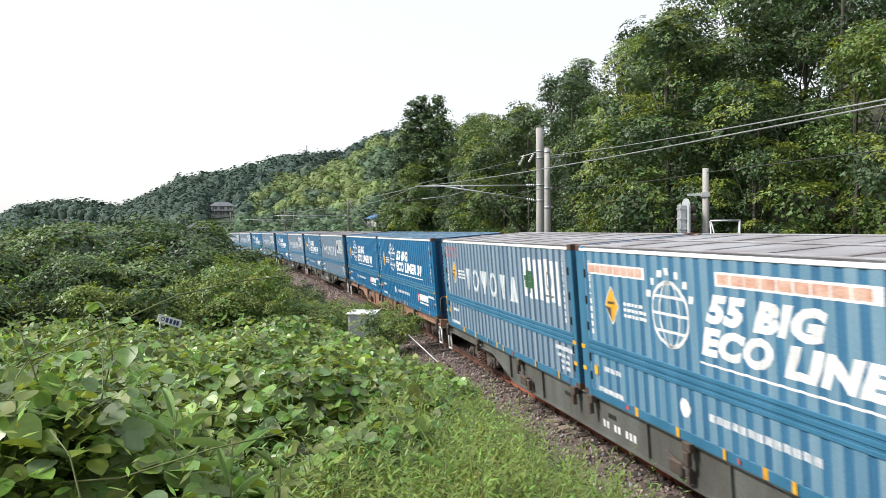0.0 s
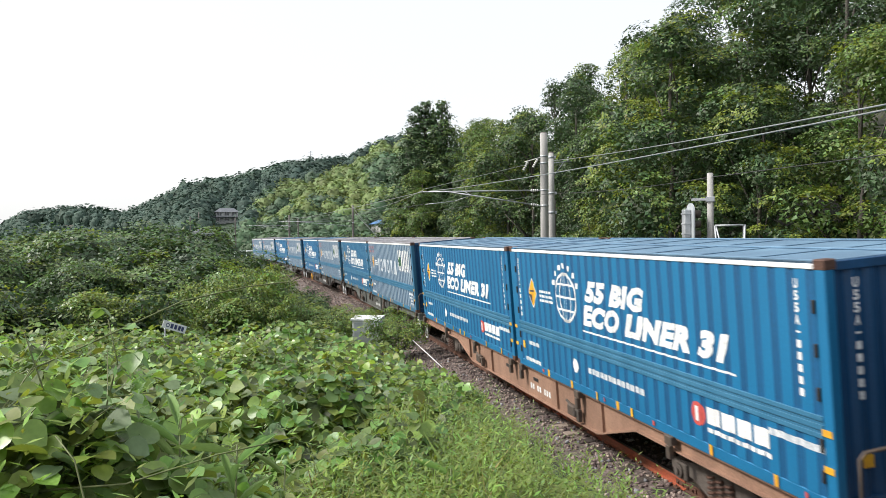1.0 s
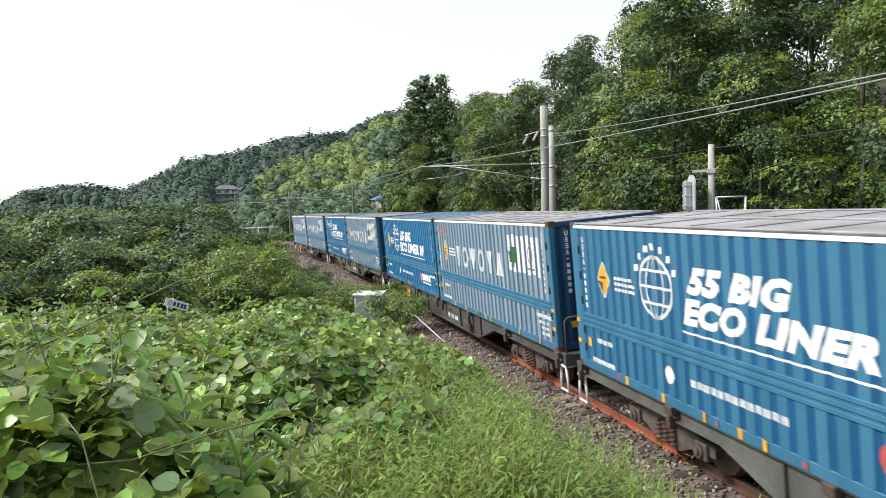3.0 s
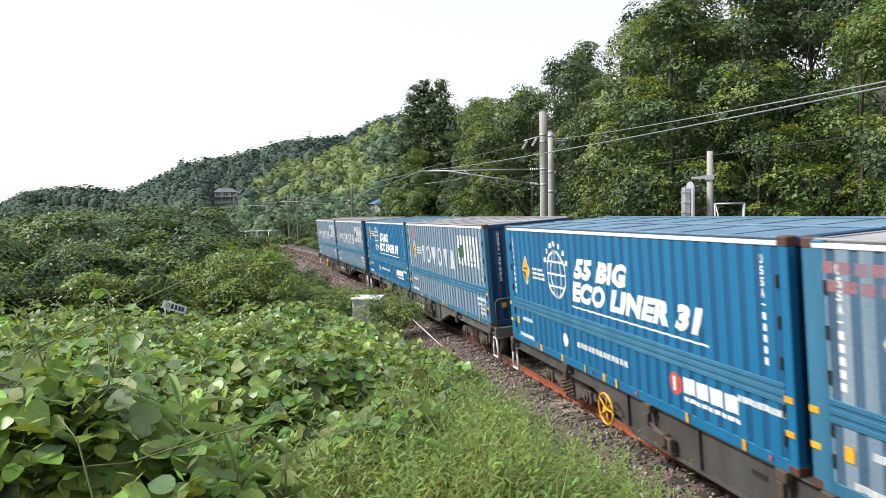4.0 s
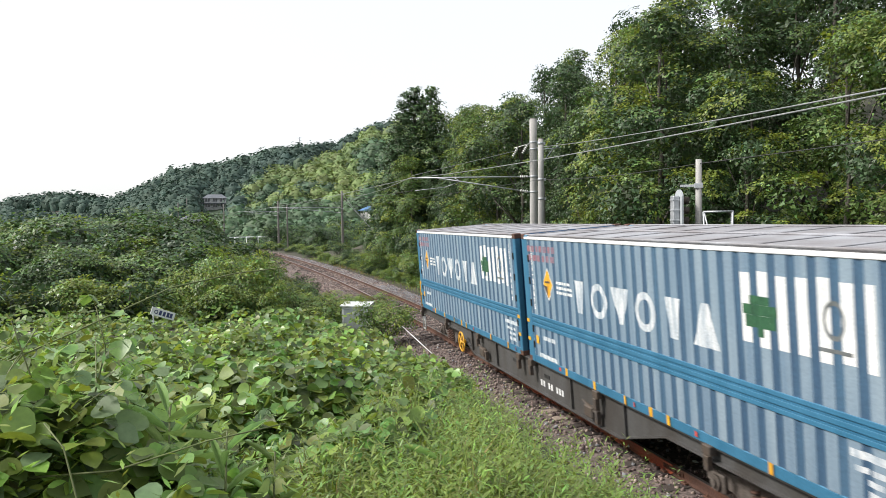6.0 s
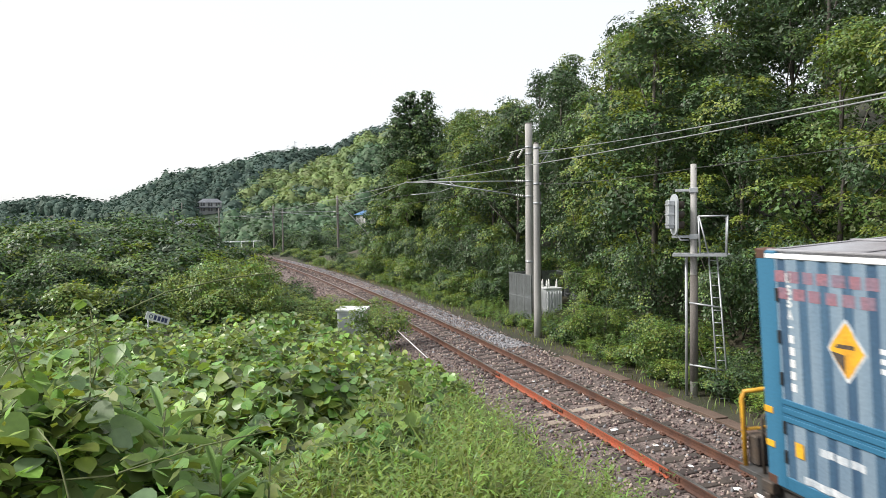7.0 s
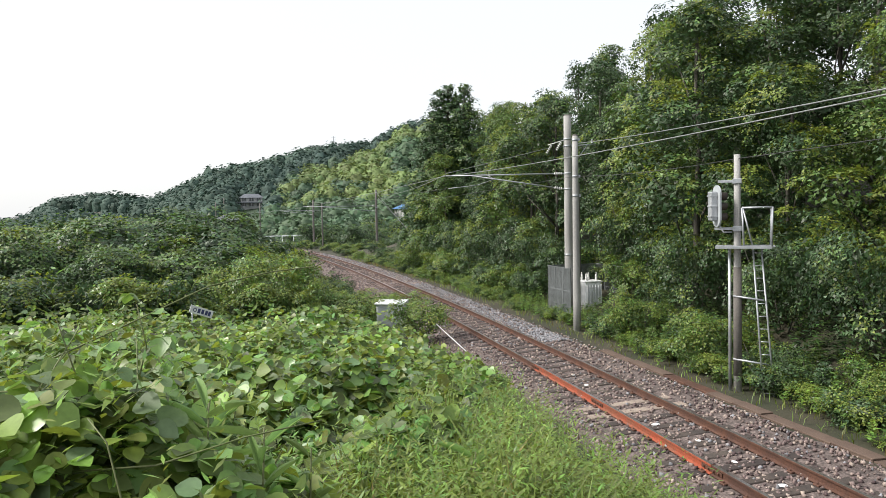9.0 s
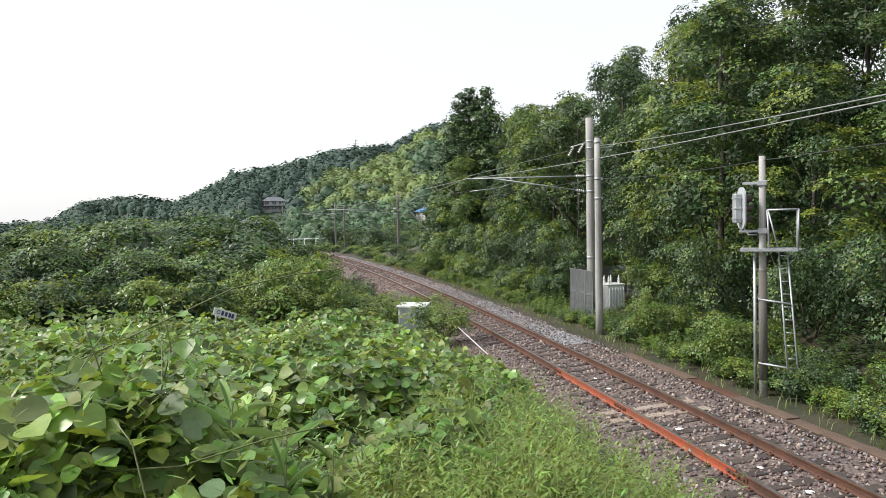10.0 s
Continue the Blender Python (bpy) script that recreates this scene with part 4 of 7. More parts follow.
def bogie_pieces():
    """The pieces of a bogie besides its bolster: name, mesh, where each one sits."""
    out = []
    bm = bmesh.new()
    pts = [(-1.25, 0.50), (-0.85, 0.56), (-0.35, 0.62), (0.35, 0.62), (0.85, 0.56), (1.25, 0.50)]
    low = [(-1.25, 0.36), (-0.7, 0.34), (-0.3, 0.18), (0.3, 0.18), (0.7, 0.34), (1.25, 0.36)]
    rows = [[bm.verts.new((x, y, z)) for x, z in pts + low[::-1]] for y in (-0.07, 0.07)]
    bm.faces.new(rows[0])
    bm.faces.new(rows[1][::-1])
    for i in range(12):
        j = (i + 1) % 12
        bm.faces.new((rows[0][j], rows[0][i], rows[1][i], rows[1][j]))
    bmesh.ops.recalc_face_normals(bm, faces=bm.faces)
    me = mesh_of(bm, "side_frame", DUSTY)
    out += [("side_frame", me, pose(0, y, 0)) for y in (-0.86, 0.86)]
    bm = bmesh.new()
    box(bm, -0.15, -0.13, 0.27, 0.15, 0.13, 0.53, 0.02)
    tube(bm, [(0, -0.17, WHEEL_R), (0, -0.13, WHEEL_R)], 0.1, sides=12)
    tube(bm, [(0, -0.2, WHEEL_R), (0, -0.17, WHEEL_R)], 0.05, sides=8)
    me = mesh_of(bm, "axle_box", DUSTY)
    out += [("axle_box", me, pose(x, y, 0, 0, 0, 0 if y < 0 else 180)) for x in (-0.95, 0.95) for y in (-0.86, 0.86)]
    bm = bmesh.new()
    turns = 5
    tube(bm, [(0.055 * math.cos(i * 0.785), 0.055 * math.sin(i * 0.785), 0.20 + 0.36 * i / (8 * turns)) for i in range(8 * turns + 1)], 0.02, sides=5)
    me = mesh_of(bm, "coil_spring", RAIL)
    out += [("coil_spring", me, pose(x, y, 0)) for x in (-0.2, 0.0, 0.2) for y in (-0.96, 0.96)]
    bm = bmesh.new()
    box(bm, -0.08, -0.06, 0.22, 0.08, 0.06, 0.55, 0.02)
    me = mesh_of(bm, "brake_block", UNDER)
    out += [("brake_block", me, pose(x, y, 0)) for x in (-0.40, 0.40) for y in (-0.62, 0.62)]
    return out


BOGIE = bogie_pieces()


def make_wagon(paint, label, brake_wheel):
    w = tagged(empty("container_flat_wagon"), label, "flat wagon", "wagons of the train")

    def coat(key, mat):
        me = WAGON[key].copy()
        me.materials.clear()
        me.materials.append(mat)
        return me
    sill = coat("side_sill", paint)
    for y in (-1.14, 1.14):
        part("side_sill", sill, None, w, at=pose(0, y, 0))
    part("sill_slots", WAGON["sill_slots"], None, w, at=pose(0, -1.14, 0))
    part("number_bars", WAGON["number_bars"], None, w, "pale number bars", at=pose(0, -1.14, 0))
    part("underframe", coat("underframe", paint), None, w)
    part("brake_gear", WAGON["brake_gear"], None, w)
    for me in LOCKS:
        part("container_lock", me, None, w)
    part("coupler", WAGON["coupler"], None, w)
    part("coupler", WAGON["coupler"], None, w, at=pose(0, 0, 0, 0, 0, 180))
    sets = []
    for x in (-PIVOT, PIVOT):
        bogie = part("bogie", WAGON["bogie_frame"], None, w, "dark three-piece bogie", at=pose(x, 0, 0))
        for nm, me, m in BOGIE:
            part(nm, me, None, bogie, at=m)
        for d in (-0.95, 0.95):
            sets.append((part("wheelset", WAGON["wheelset"], None, bogie, "steel wheels on an axle", at=pose(d, 0, WHEEL_R)), d))
    for x in (-9.62, 9.62):
        for y in (-1.2, 1.2):
            part("corner_step", WAGON["corner_step"], None, w, "white step", at=pose(x, y, 0))
        part("hand_rail", WAGON["hand_rail"], None, w, "dark steel hand rail", at=pose(x + (0.1 if x > 0 else -0.1), 0, 0))
    if brake_wheel:
        part("brake_wheel", WAGON["brake_wheel"], None, w, "yellow hand brake wheel", at=pose(-4.6, -1.34, 0.62))
    return w, sets


# tail first: paint of the wagon, brake wheel, the styles of its two containers
CONSIST = [("dark", True, "grey", "grey"), ("grey", False, "bright", "grey"), ("dark", True, "bright", "grey"),
           ("grey", False, "mid", "grey"), ("brown", False, "bright", "bright"), ("grey", False, "grey", "faded")]
PAINT = {"dark": (FRAME_DARK, "dark grey steel container flat wagon with black bogies"), "grey": (FRAME_GREY, "grey-green steel container flat wagon with black bogies"),
         "brown": (FRAME_BROWN, "brick-red weathered steel container flat wagon with black bogies")}
GAP = 0.22
TRAIN = []
for paint, wheel, rear, front in CONSIST:
    wagon, sets = make_wagon(*PAINT[paint], wheel)
    code = {0: "U55A-39875", 1: "U55A-39882", 3: "U55A-39925"}.get(len(TRAIN), "U55A-*****")
    TRAIN.append((wagon, sets, make_container(rear, sign_up=0.38 if len(TRAIN) == 1 else 0.0), make_container(front, code)))


def make_tail_end(w):
    """End platform, yellow brake rail and marker box at the back of the last wagon."""
    bm = bmesh.new()
    box(bm, -10.15, -1.18, 0.93, -9.785, 1.18, 0.985, 0.006)
    for y in (-0.9, 0.0, 0.9):
        box(bm, -10.13, y - 0.04, 0.80, -9.785, y + 0.04, 0.928, 0.006)
    part("end_platform", bm, FRAME_DARK, w, "narrow steel end platform")
    bm = bmesh.new()
    tube(bm, [(-10.10, -1.12, 0.985), (-10.10, -1.12, 1.80), (-10.08, -1.09, 1.88), (-10.0, -1.0, 1.90), (-10.0, -0.45, 1.90), (-10.0, -0.40, 1.84), (-10.0, -0.40, 0.985)], 0.028, sides=8)
    tube(bm, [(-10.10, -1.12, 1.42), (-10.0, -0.40, 1.42)], 0.02, sides=8)
    part("brake_rail", bm, YELLOW, w, "yellow painted brake rail")
    bm = bmesh.new()
    box(bm, -10.13, -1.06, 1.0, -9.96, -0.80, 1.36, 0.02)
    part("brake_box", bm, UNDER, w, "dark brake box behind a rail")


make_tail_end(TRAIN[0][0])


def wagon_pose(s):
    """The pose of a wagon whose middle stands at s, resting on its two pivots."""
    a, b = line(s + PIVOT), line(s - PIVOT)
    ahead = (b - a).normalized()
    t = float(np.interp(s, ARC, TURN))
    side = Vector((math.cos(t) * CC, math.sin(t) * CC, SC))
    up = ahead.cross(side).normalized()
    side = up.cross(ahead)
    m = Matrix((ahead, side, up)).transposed().to_4x4()
    m.translation = (a + b) / 2
    return m


def tail_place(t):
    """Where the middle of the last wagon is at t seconds."""
    return 100.422 - 16.714 * t + 0.02546 * t * t - 1.0 * float(smooth(5.5, 7.0, t))


def motions():
    fine = [i / 30 for i in range(301)]
    for k, (wagon, sets, rear, front) in enumerate(TRAIN):
        rows, r_rows, f_rows = [], [], []
        lead = (0.0, 0.0, 0.35, 0.10, 0.13, 0.15)[k]
        for i in range(0, 301, 5):
            t = i / 30
            m = wagon_pose(tail_place(t) - 20.4 * k - lead)
            rows.append((t, m))
            r_rows.append((t, m @ pose(-(GAP + C_LEN) / 2, 0, 1.015)))
            f_rows.append((t, m @ pose((GAP + C_LEN) / 2 + (0.18 if k == 0 else 0.0), 0, 1.015)))
        walk(wagon, rows)
        walk(rear, r_rows)
        walk(front, f_rows)
        for wheelset, d in sets:
            walk(wheelset, [(t, pose(d, 0, WHEEL_R, 0, math.degrees(-tail_place(t) / WHEEL_R) % 360, 0)) for t in fine])

# ---- vegetation ----


def leaf_mesh(name, base, tip, normal, length, width, mats, face_mats=None, shape=(0.30, 0.42, 0.30), fold=0.18, droop=0.12, stations=(0.18, 0.45, 0.76)):
    """Leaves as two folded halves each. base, tip (direction), normal: (n, 3) arrays; length, width: (n,)."""
    n = len(base)
    tip = tip / np.maximum(np.linalg.norm(tip, axis=1, keepdims=True), 1e-6)
    side = np.cross(tip, normal)
    side /= np.maximum(np.linalg.norm(side, axis=1, keepdims=True), 1e-6)
    nor = np.cross(side, tip)
    L, W = length[:, None], width[:, None]
    h = len(stations)
    v = np.empty((n, 2 + 2 * h, 3))
    v[:, 0] = base
    v[:, 1] = base + tip * L - nor * droop * L
    for k, (st, w) in enumerate(zip(stations, shape)):
        lift = nor * (fold * w * W - droop * L * st * st)
        v[:, 2 + k] = base + tip * L * st + side * W * w + lift
        v[:, 2 + h + k] = base + tip * L * st - side * W * w + lift
    f = np.empty((n, 2, 2 + h), np.int64)
    o = (2 + 2 * h) * np.arange(n)[:, None]
    f[:, 0] = o + np.array([[0, *range(2, 2 + h), 1]])
    f[:, 1] = o + np.array([[0, 1, *range(1 + 2 * h, 1 + h, -1)]])
    fm = None if face_mats is None else np.repeat(face_mats, 2)
    return quick_mesh(name, v.reshape(-1, 3), f.reshape(-1, 2 + h), mats, fm)


def simple_leaves(base, tip, normal, length, width):
    """Cheap leaves: one folded kite each; returns vertices and faces."""
    n = len(base)
    tip = tip / np.maximum(np.linalg.norm(tip, axis=1, keepdims=True), 1e-6)
    side = np.cross(tip, normal)
    side /= np.maximum(np.linalg.norm(side, axis=1, keepdims=True), 1e-6)
    nor = np.cross(side, tip)
    L, W = length[:, None], width[:, None]
    v = np.empty((n, 4, 3))
    v[:, 0] = base
    v[:, 1] = base + tip * L * 0.45 + side * W * 0.5 + nor * W * 0.12
    v[:, 2] = base + tip * L
    v[:, 3] = base + tip * L * 0.45 - side * W * 0.5 + nor * W * 0.12
    f = np.arange(4 * n).reshape(n, 4)
    return v.reshape(-1, 3), f


def slim_leaves(base, tip, normal, length, width):
    """Small uneven leaves of one face each, for crowns that stay farther off; returns vertices and faces."""
    n = len(base)
    tip = tip / np.maximum(np.linalg.norm(tip, axis=1, keepdims=True), 1e-6)
    side = np.cross(tip, normal)
    side /= np.maximum(np.linalg.norm(side, axis=1, keepdims=True), 1e-6)
    L, W = length[:, None], width[:, None]
    v = np.empty((n, 3, 3))
    v[:, 0] = base + side * W * 0.5
    v[:, 1] = base - side * W * 0.5 + tip * L * 0.2
    v[:, 2] = base + tip * L
    return v.reshape(-1, 3), np.arange(3 * n).reshape(n, 3)


def unit(rng, n):
    v = rng.normal(size=(n, 3))
    return v / np.linalg.norm(v, axis=1, keepdims=True)


def crown_mesh(name, rng, blobs, n, size, mats, fill=0.24, light_share=0.15, power=2.0, each=56, clump=2.9):
    """A crown of domed leaf sprays standing on rounded masses (x, y, z, r, squash), with a coarser leafy inside in the
    darkest leaves.
    """
    b = np.array(blobs)
    wgt = b[:, 3] ** power
    wgt = wgt / wgt.sum()
    sprays = max(10, int(n * (1 - fill)) // each)
    sb = rng.choice(len(b), sprays, p=wgt)
    sd = unit(rng, sprays)
    sd[:, 2] = np.where(sd[:, 2] < -0.3, -sd[:, 2], sd[:, 2])
    shape = np.stack([np.ones(sprays), np.ones(sprays), b[sb, 4]], 1)
    reach = 0.72 + 0.40 * rng.random(sprays) + 0.12 * np.sin(sd[:, 0] * 7 + sb * 1.7) * np.sin(sd[:, 1] * 6 + sb)
    centre = b[sb, :3] + sd * (b[sb, 3] * reach)[:, None] * shape
    axis = sd * 0.75 + np.array([0, 0, 0.6]) + 0.25 * unit(rng, sprays)
    axis /= np.linalg.norm(axis, axis=1, keepdims=True)
    t1 = np.cross(axis, unit(rng, sprays))
    t1 /= np.maximum(np.linalg.norm(t1, axis=1, keepdims=True), 1e-6)
    t2 = np.cross(axis, t1)
    q = size * clump * (0.6 + 0.8 * rng.random(sprays))
    m = sprays * each
    own = np.repeat(np.arange(sprays), each)
    a, rho = rng.uniform(0, 6.283, m), np.sqrt(rng.random(m))
    out = t1[own] * np.cos(a)[:, None] + t2[own] * np.sin(a)[:, None]
    qo = q[own]
    pos = centre[own] + out * (rho * qo * (1 + 0.25 * rng.normal(size=m)))[:, None] + axis[own] * ((0.10 * rng.normal(size=m) - 0.45 * rho * rho) * qo)[:, None]
    nor = axis[own] + out * (0.5 * rho)[:, None] + 0.45 * unit(rng, m)
    tip = out + 0.6 * unit(rng, m) - np.array([0, 0, 0.25])
    length = size * (0.7 + 0.6 * rng.random(m))
    # the leafy inside, in the darkest leaves for shade within the crown
    k = int(n * fill)
    ib = rng.choice(len(b), k, p=wgt)
    idir = unit(rng, k)
    ipos = b[ib, :3] + idir * (b[ib, 3] * (0.35 + 0.40 * rng.random(k)))[:, None] * np.stack([np.ones(k), np.ones(k), b[ib, 4]], 1)
    pos, nor = np.concatenate([pos, ipos]), np.concatenate([nor, idir + 0.5 * unit(rng, k)])
    tip = np.concatenate([tip, unit(rng, k) - np.array([0, 0, 0.3])])
    length = np.concatenate([length, size * rng.uniform(1.1, 1.9, k)])
    v, f = slim_leaves(pos, tip, nor, length, length * 0.72)
    # light from above put into leaf colour: upward sprays get lighter leaves
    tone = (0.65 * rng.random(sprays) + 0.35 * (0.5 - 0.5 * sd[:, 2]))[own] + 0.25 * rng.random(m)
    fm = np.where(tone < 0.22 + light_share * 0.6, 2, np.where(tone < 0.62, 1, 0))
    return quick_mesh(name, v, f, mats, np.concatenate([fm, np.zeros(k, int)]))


def trunk_bm(rng, height, r, limbs, lean=0.4):
    bm = bmesh.new()
    pts, x, y = [], 0.0, 0.0
    for i in range(7):
        pts.append((x, y, -0.3 + (height + 0.3) * i / 6))
        x, y = x + rng.normal() * 0.12 * lean, y + rng.normal() * 0.12 * lean
    tube(bm, pts, r, r * 0.35, 7)
    for bx, by, bz, br, _ in limbs:
        k = min(5, max(1, int(6 * (bz - br * 0.6) / height * 0.75)))
        a = Vector(pts[k])
        e = Vector((bx, by, bz))
        mid = a.lerp(e, 0.5) + Vector((rng.normal() * 0.2, rng.normal() * 0.2, 0.25))
        tube(bm, [a, mid, e], r * 0.42, r * 0.10, 5)
    return bm


def tree_kind(seed, height, spread, n, size, mats, blobs=14, low=0.25, light=0.15, round_top=0.8):
    rng = np.random.default_rng(seed)
    bl = []
    for i in range(blobs):
        h = low + (1 - low) * (i + 0.5) / blobs
        w = spread * math.sin(math.pi * min(1, (h - low) / (1 - low) * 0.72 + 0.22)) * round_top
        a = rng.random() * 6.283
        q = w * (0.35 + 0.65 * rng.random())
        r = spread * (0.30 + 0.20 * rng.random()) * (1.1 - 0.35 * h)
        bl.append((q * math.cos(a), q * math.sin(a), height * h - r * 0.4, r, 0.72 + 0.25 * rng.random()))
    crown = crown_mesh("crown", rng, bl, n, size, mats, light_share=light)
    trunk = mesh_of(trunk_bm(rng, height * 0.86, 0.009 * height + 0.02, bl[::2]), "trunk", BARK)
    return trunk, crown, height


def conifer_kind(seed, height, spread, n, size, mats):
    rng = np.random.default_rng(seed)
    bl = []
    for i in range(60):
        h = 0.05 + 0.93 * i / 60
        w = spread * (1 - h) ** 0.62
        a = i * 2.4
        r = max(0.2, w * 0.46)
        q = w * (0.45 + 0.3 * rng.random())
        bl.append((q * math.cos(a), q * math.sin(a), height * h, r, 0.75 + 0.3 * rng.random()))
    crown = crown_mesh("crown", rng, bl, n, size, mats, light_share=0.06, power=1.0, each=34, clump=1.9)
    return mesh_of(trunk_bm(rng, height * 0.95, 0.22, []), "trunk", BARK), crown, height


def bush_kind(seed, r, n, size, mats, light=0.2):
    rng = np.random.default_rng(seed)
    bl = [(0, 0, r * 0.5, r * 0.75, 0.85)]
    for i in range(6):
        a = rng.random() * 6.283
        bl.append((r * 0.6 * math.cos(a), r * 0.6 * math.sin(a), r * (0.3 + 0.7 * rng.random()), r * (0.32 + 0.2 * rng.random()), 0.9))
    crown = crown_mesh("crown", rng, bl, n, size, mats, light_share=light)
    bm = bmesh.new()
    for i in range(4):
        a = i * 1.6 + rng.random()
        tube(bm, [(0.05 * math.cos(a), 0.05 * math.sin(a), -0.2), (r * 0.3 * math.cos(a), r * 0.3 * math.sin(a), r * 0.5), (r * 0.5 * math.cos(a), r * 0.5 * math.sin(a), r)], 0.03, 0.01, 5)
    return mesh_of(bm, "stems", BARK), crown, r * 1.3


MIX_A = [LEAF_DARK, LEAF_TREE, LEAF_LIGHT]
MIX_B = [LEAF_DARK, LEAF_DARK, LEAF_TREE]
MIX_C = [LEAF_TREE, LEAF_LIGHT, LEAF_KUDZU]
BROAD = [tree_kind(11, 9.5, 3.1, 21000, 0.105, MIX_A, 18), tree_kind(12, 10.5, 3.3, 21000, 0.11, MIX_B, 20, light=0.25),
         tree_kind(13, 9.0, 2.9, 21000, 0.10, MIX_A, 18, low=0.12, light=0.25), tree_kind(14, 11.0, 2.7, 21000, 0.105, MIX_B, 22, low=0.2, light=0.2)]
SUNNY = [tree_kind(19, 8.5, 2.9, 21000, 0.10, [LEAF_TREE, LEAF_TREE, LEAF_LIGHT], 18, low=0.1, light=0.4), tree_kind(20, 8.0, 2.8, 21000, 0.098, [LEAF_DARK, LEAF_TREE, LEAF_LIGHT], 18, low=0.1, light=0.5)]
BACK = [tree_kind(17, 10.0, 3.0, 9600, 0.16, MIX_B, 18, light=0.2), tree_kind(18, 10.5, 2.9, 9600, 0.155, MIX_A, 18, light=0.15)]
AIRY = [tree_kind(15, 11.0, 2.8, 11000, 0.11, MIX_B, blobs=24, low=0.3, light=0.2), tree_kind(16, 10.0, 2.5, 10000, 0.11, MIX_A, blobs=22, low=0.35, light=0.1)]
CONIFER = [conifer_kind(21, 16.0, 4.2, 28000, 0.20, [LEAF_DARK, LEAF_DARK, LEAF_TREE]), conifer_kind(22, 13.0, 3.4, 18000, 0.20, [LEAF_DARK, LEAF_TREE, LEAF_TREE])]
BUSH = [bush_kind(31, 1.4, 5200, 0.075, MIX_A, 0.25), bush_kind(32, 1.5, 5400, 0.078, MIX_C, 0.2), bush_kind(33, 1.3, 5000, 0.075, MIX_B, 0.3)]
SCRUB = [bush_kind(34, 1.4, 4400, 0.092, MIX_C, 0.25), bush_kind(35, 1.5, 4400, 0.092, MIX_A, 0.35)]
THICKET = [bush_kind(41, 2.6, 10000, 0.09, MIX_A, 0.3), bush_kind(42, 2.4, 9600, 0.088, MIX_B, 0.35)]
MID_THICKET = [bush_kind(47, 2.6, 11500, 0.11, MIX_A, 0.1), bush_kind(48, 2.4, 11500, 0.11, [LEAF_DARK, LEAF_TREE, LEAF_KUDZU], 0.15), bush_kind(49, 2.5, 11500, 0.105, MIX_B, 0.4)]
FAR_THICKET = [bush_kind(44, 2.6, 8000, 0.14, MIX_A, 0.15), bush_kind(45, 2.4, 8000, 0.135, [LEAF_DARK, LEAF_TREE, LEAF_LIGHT], 0.1), bush_kind(46, 2.5, 8000, 0.135, MIX_B, 0.35)]


def plant(kind, name, x, y, top=None, scale=None, wide=1.0, label="", category="", group="", yaw=None, sink=0.0):
    """One tree or bush: trunk and crown under an empty at its foot; top: the height of its tip in the world."""
    trunk, crown, height = kind
    z = float(ground_z(x, y)[0]) - sink
    k = scale if scale is not None else max(0.25, (top - z) / height)
    m = Matrix.Translation((x, y, z)) @ Matrix.Rotation(random.random() * 6.283 if yaw is None else yaw, 4, "Z") @ Matrix.Diagonal((k * wide, k * wide, k, 1))
    ob = empty(name)
    ob.matrix_basis = m
    part("trunk" if "tree" in name or "conifer" in name else "woody_base", trunk, None, ob)
    part("crown", crown, None, ob)
    return tagged(ob, label, category, group)


def on_line(s, u):
    p = line_flat(s, u, 0)
    return p.x, p.y


def canopy(x, y):
    """The upper line of the wood: it climbs with the slope towards the near end."""
    return 3.1 + math.hypot(x, y) * float(np.interp(math.degrees(math.atan2(x, y)), [-6, -4.4, -2.2, 0.2, 2.6, 5.2, 7.7, 11.1, 12.7, 15, 18, 30], [0.02, 0.08, 0.15, 0.160, 0.167, 0.184, 0.213, 0.243, 0.27, 0.29, 0.34, 0.5]))


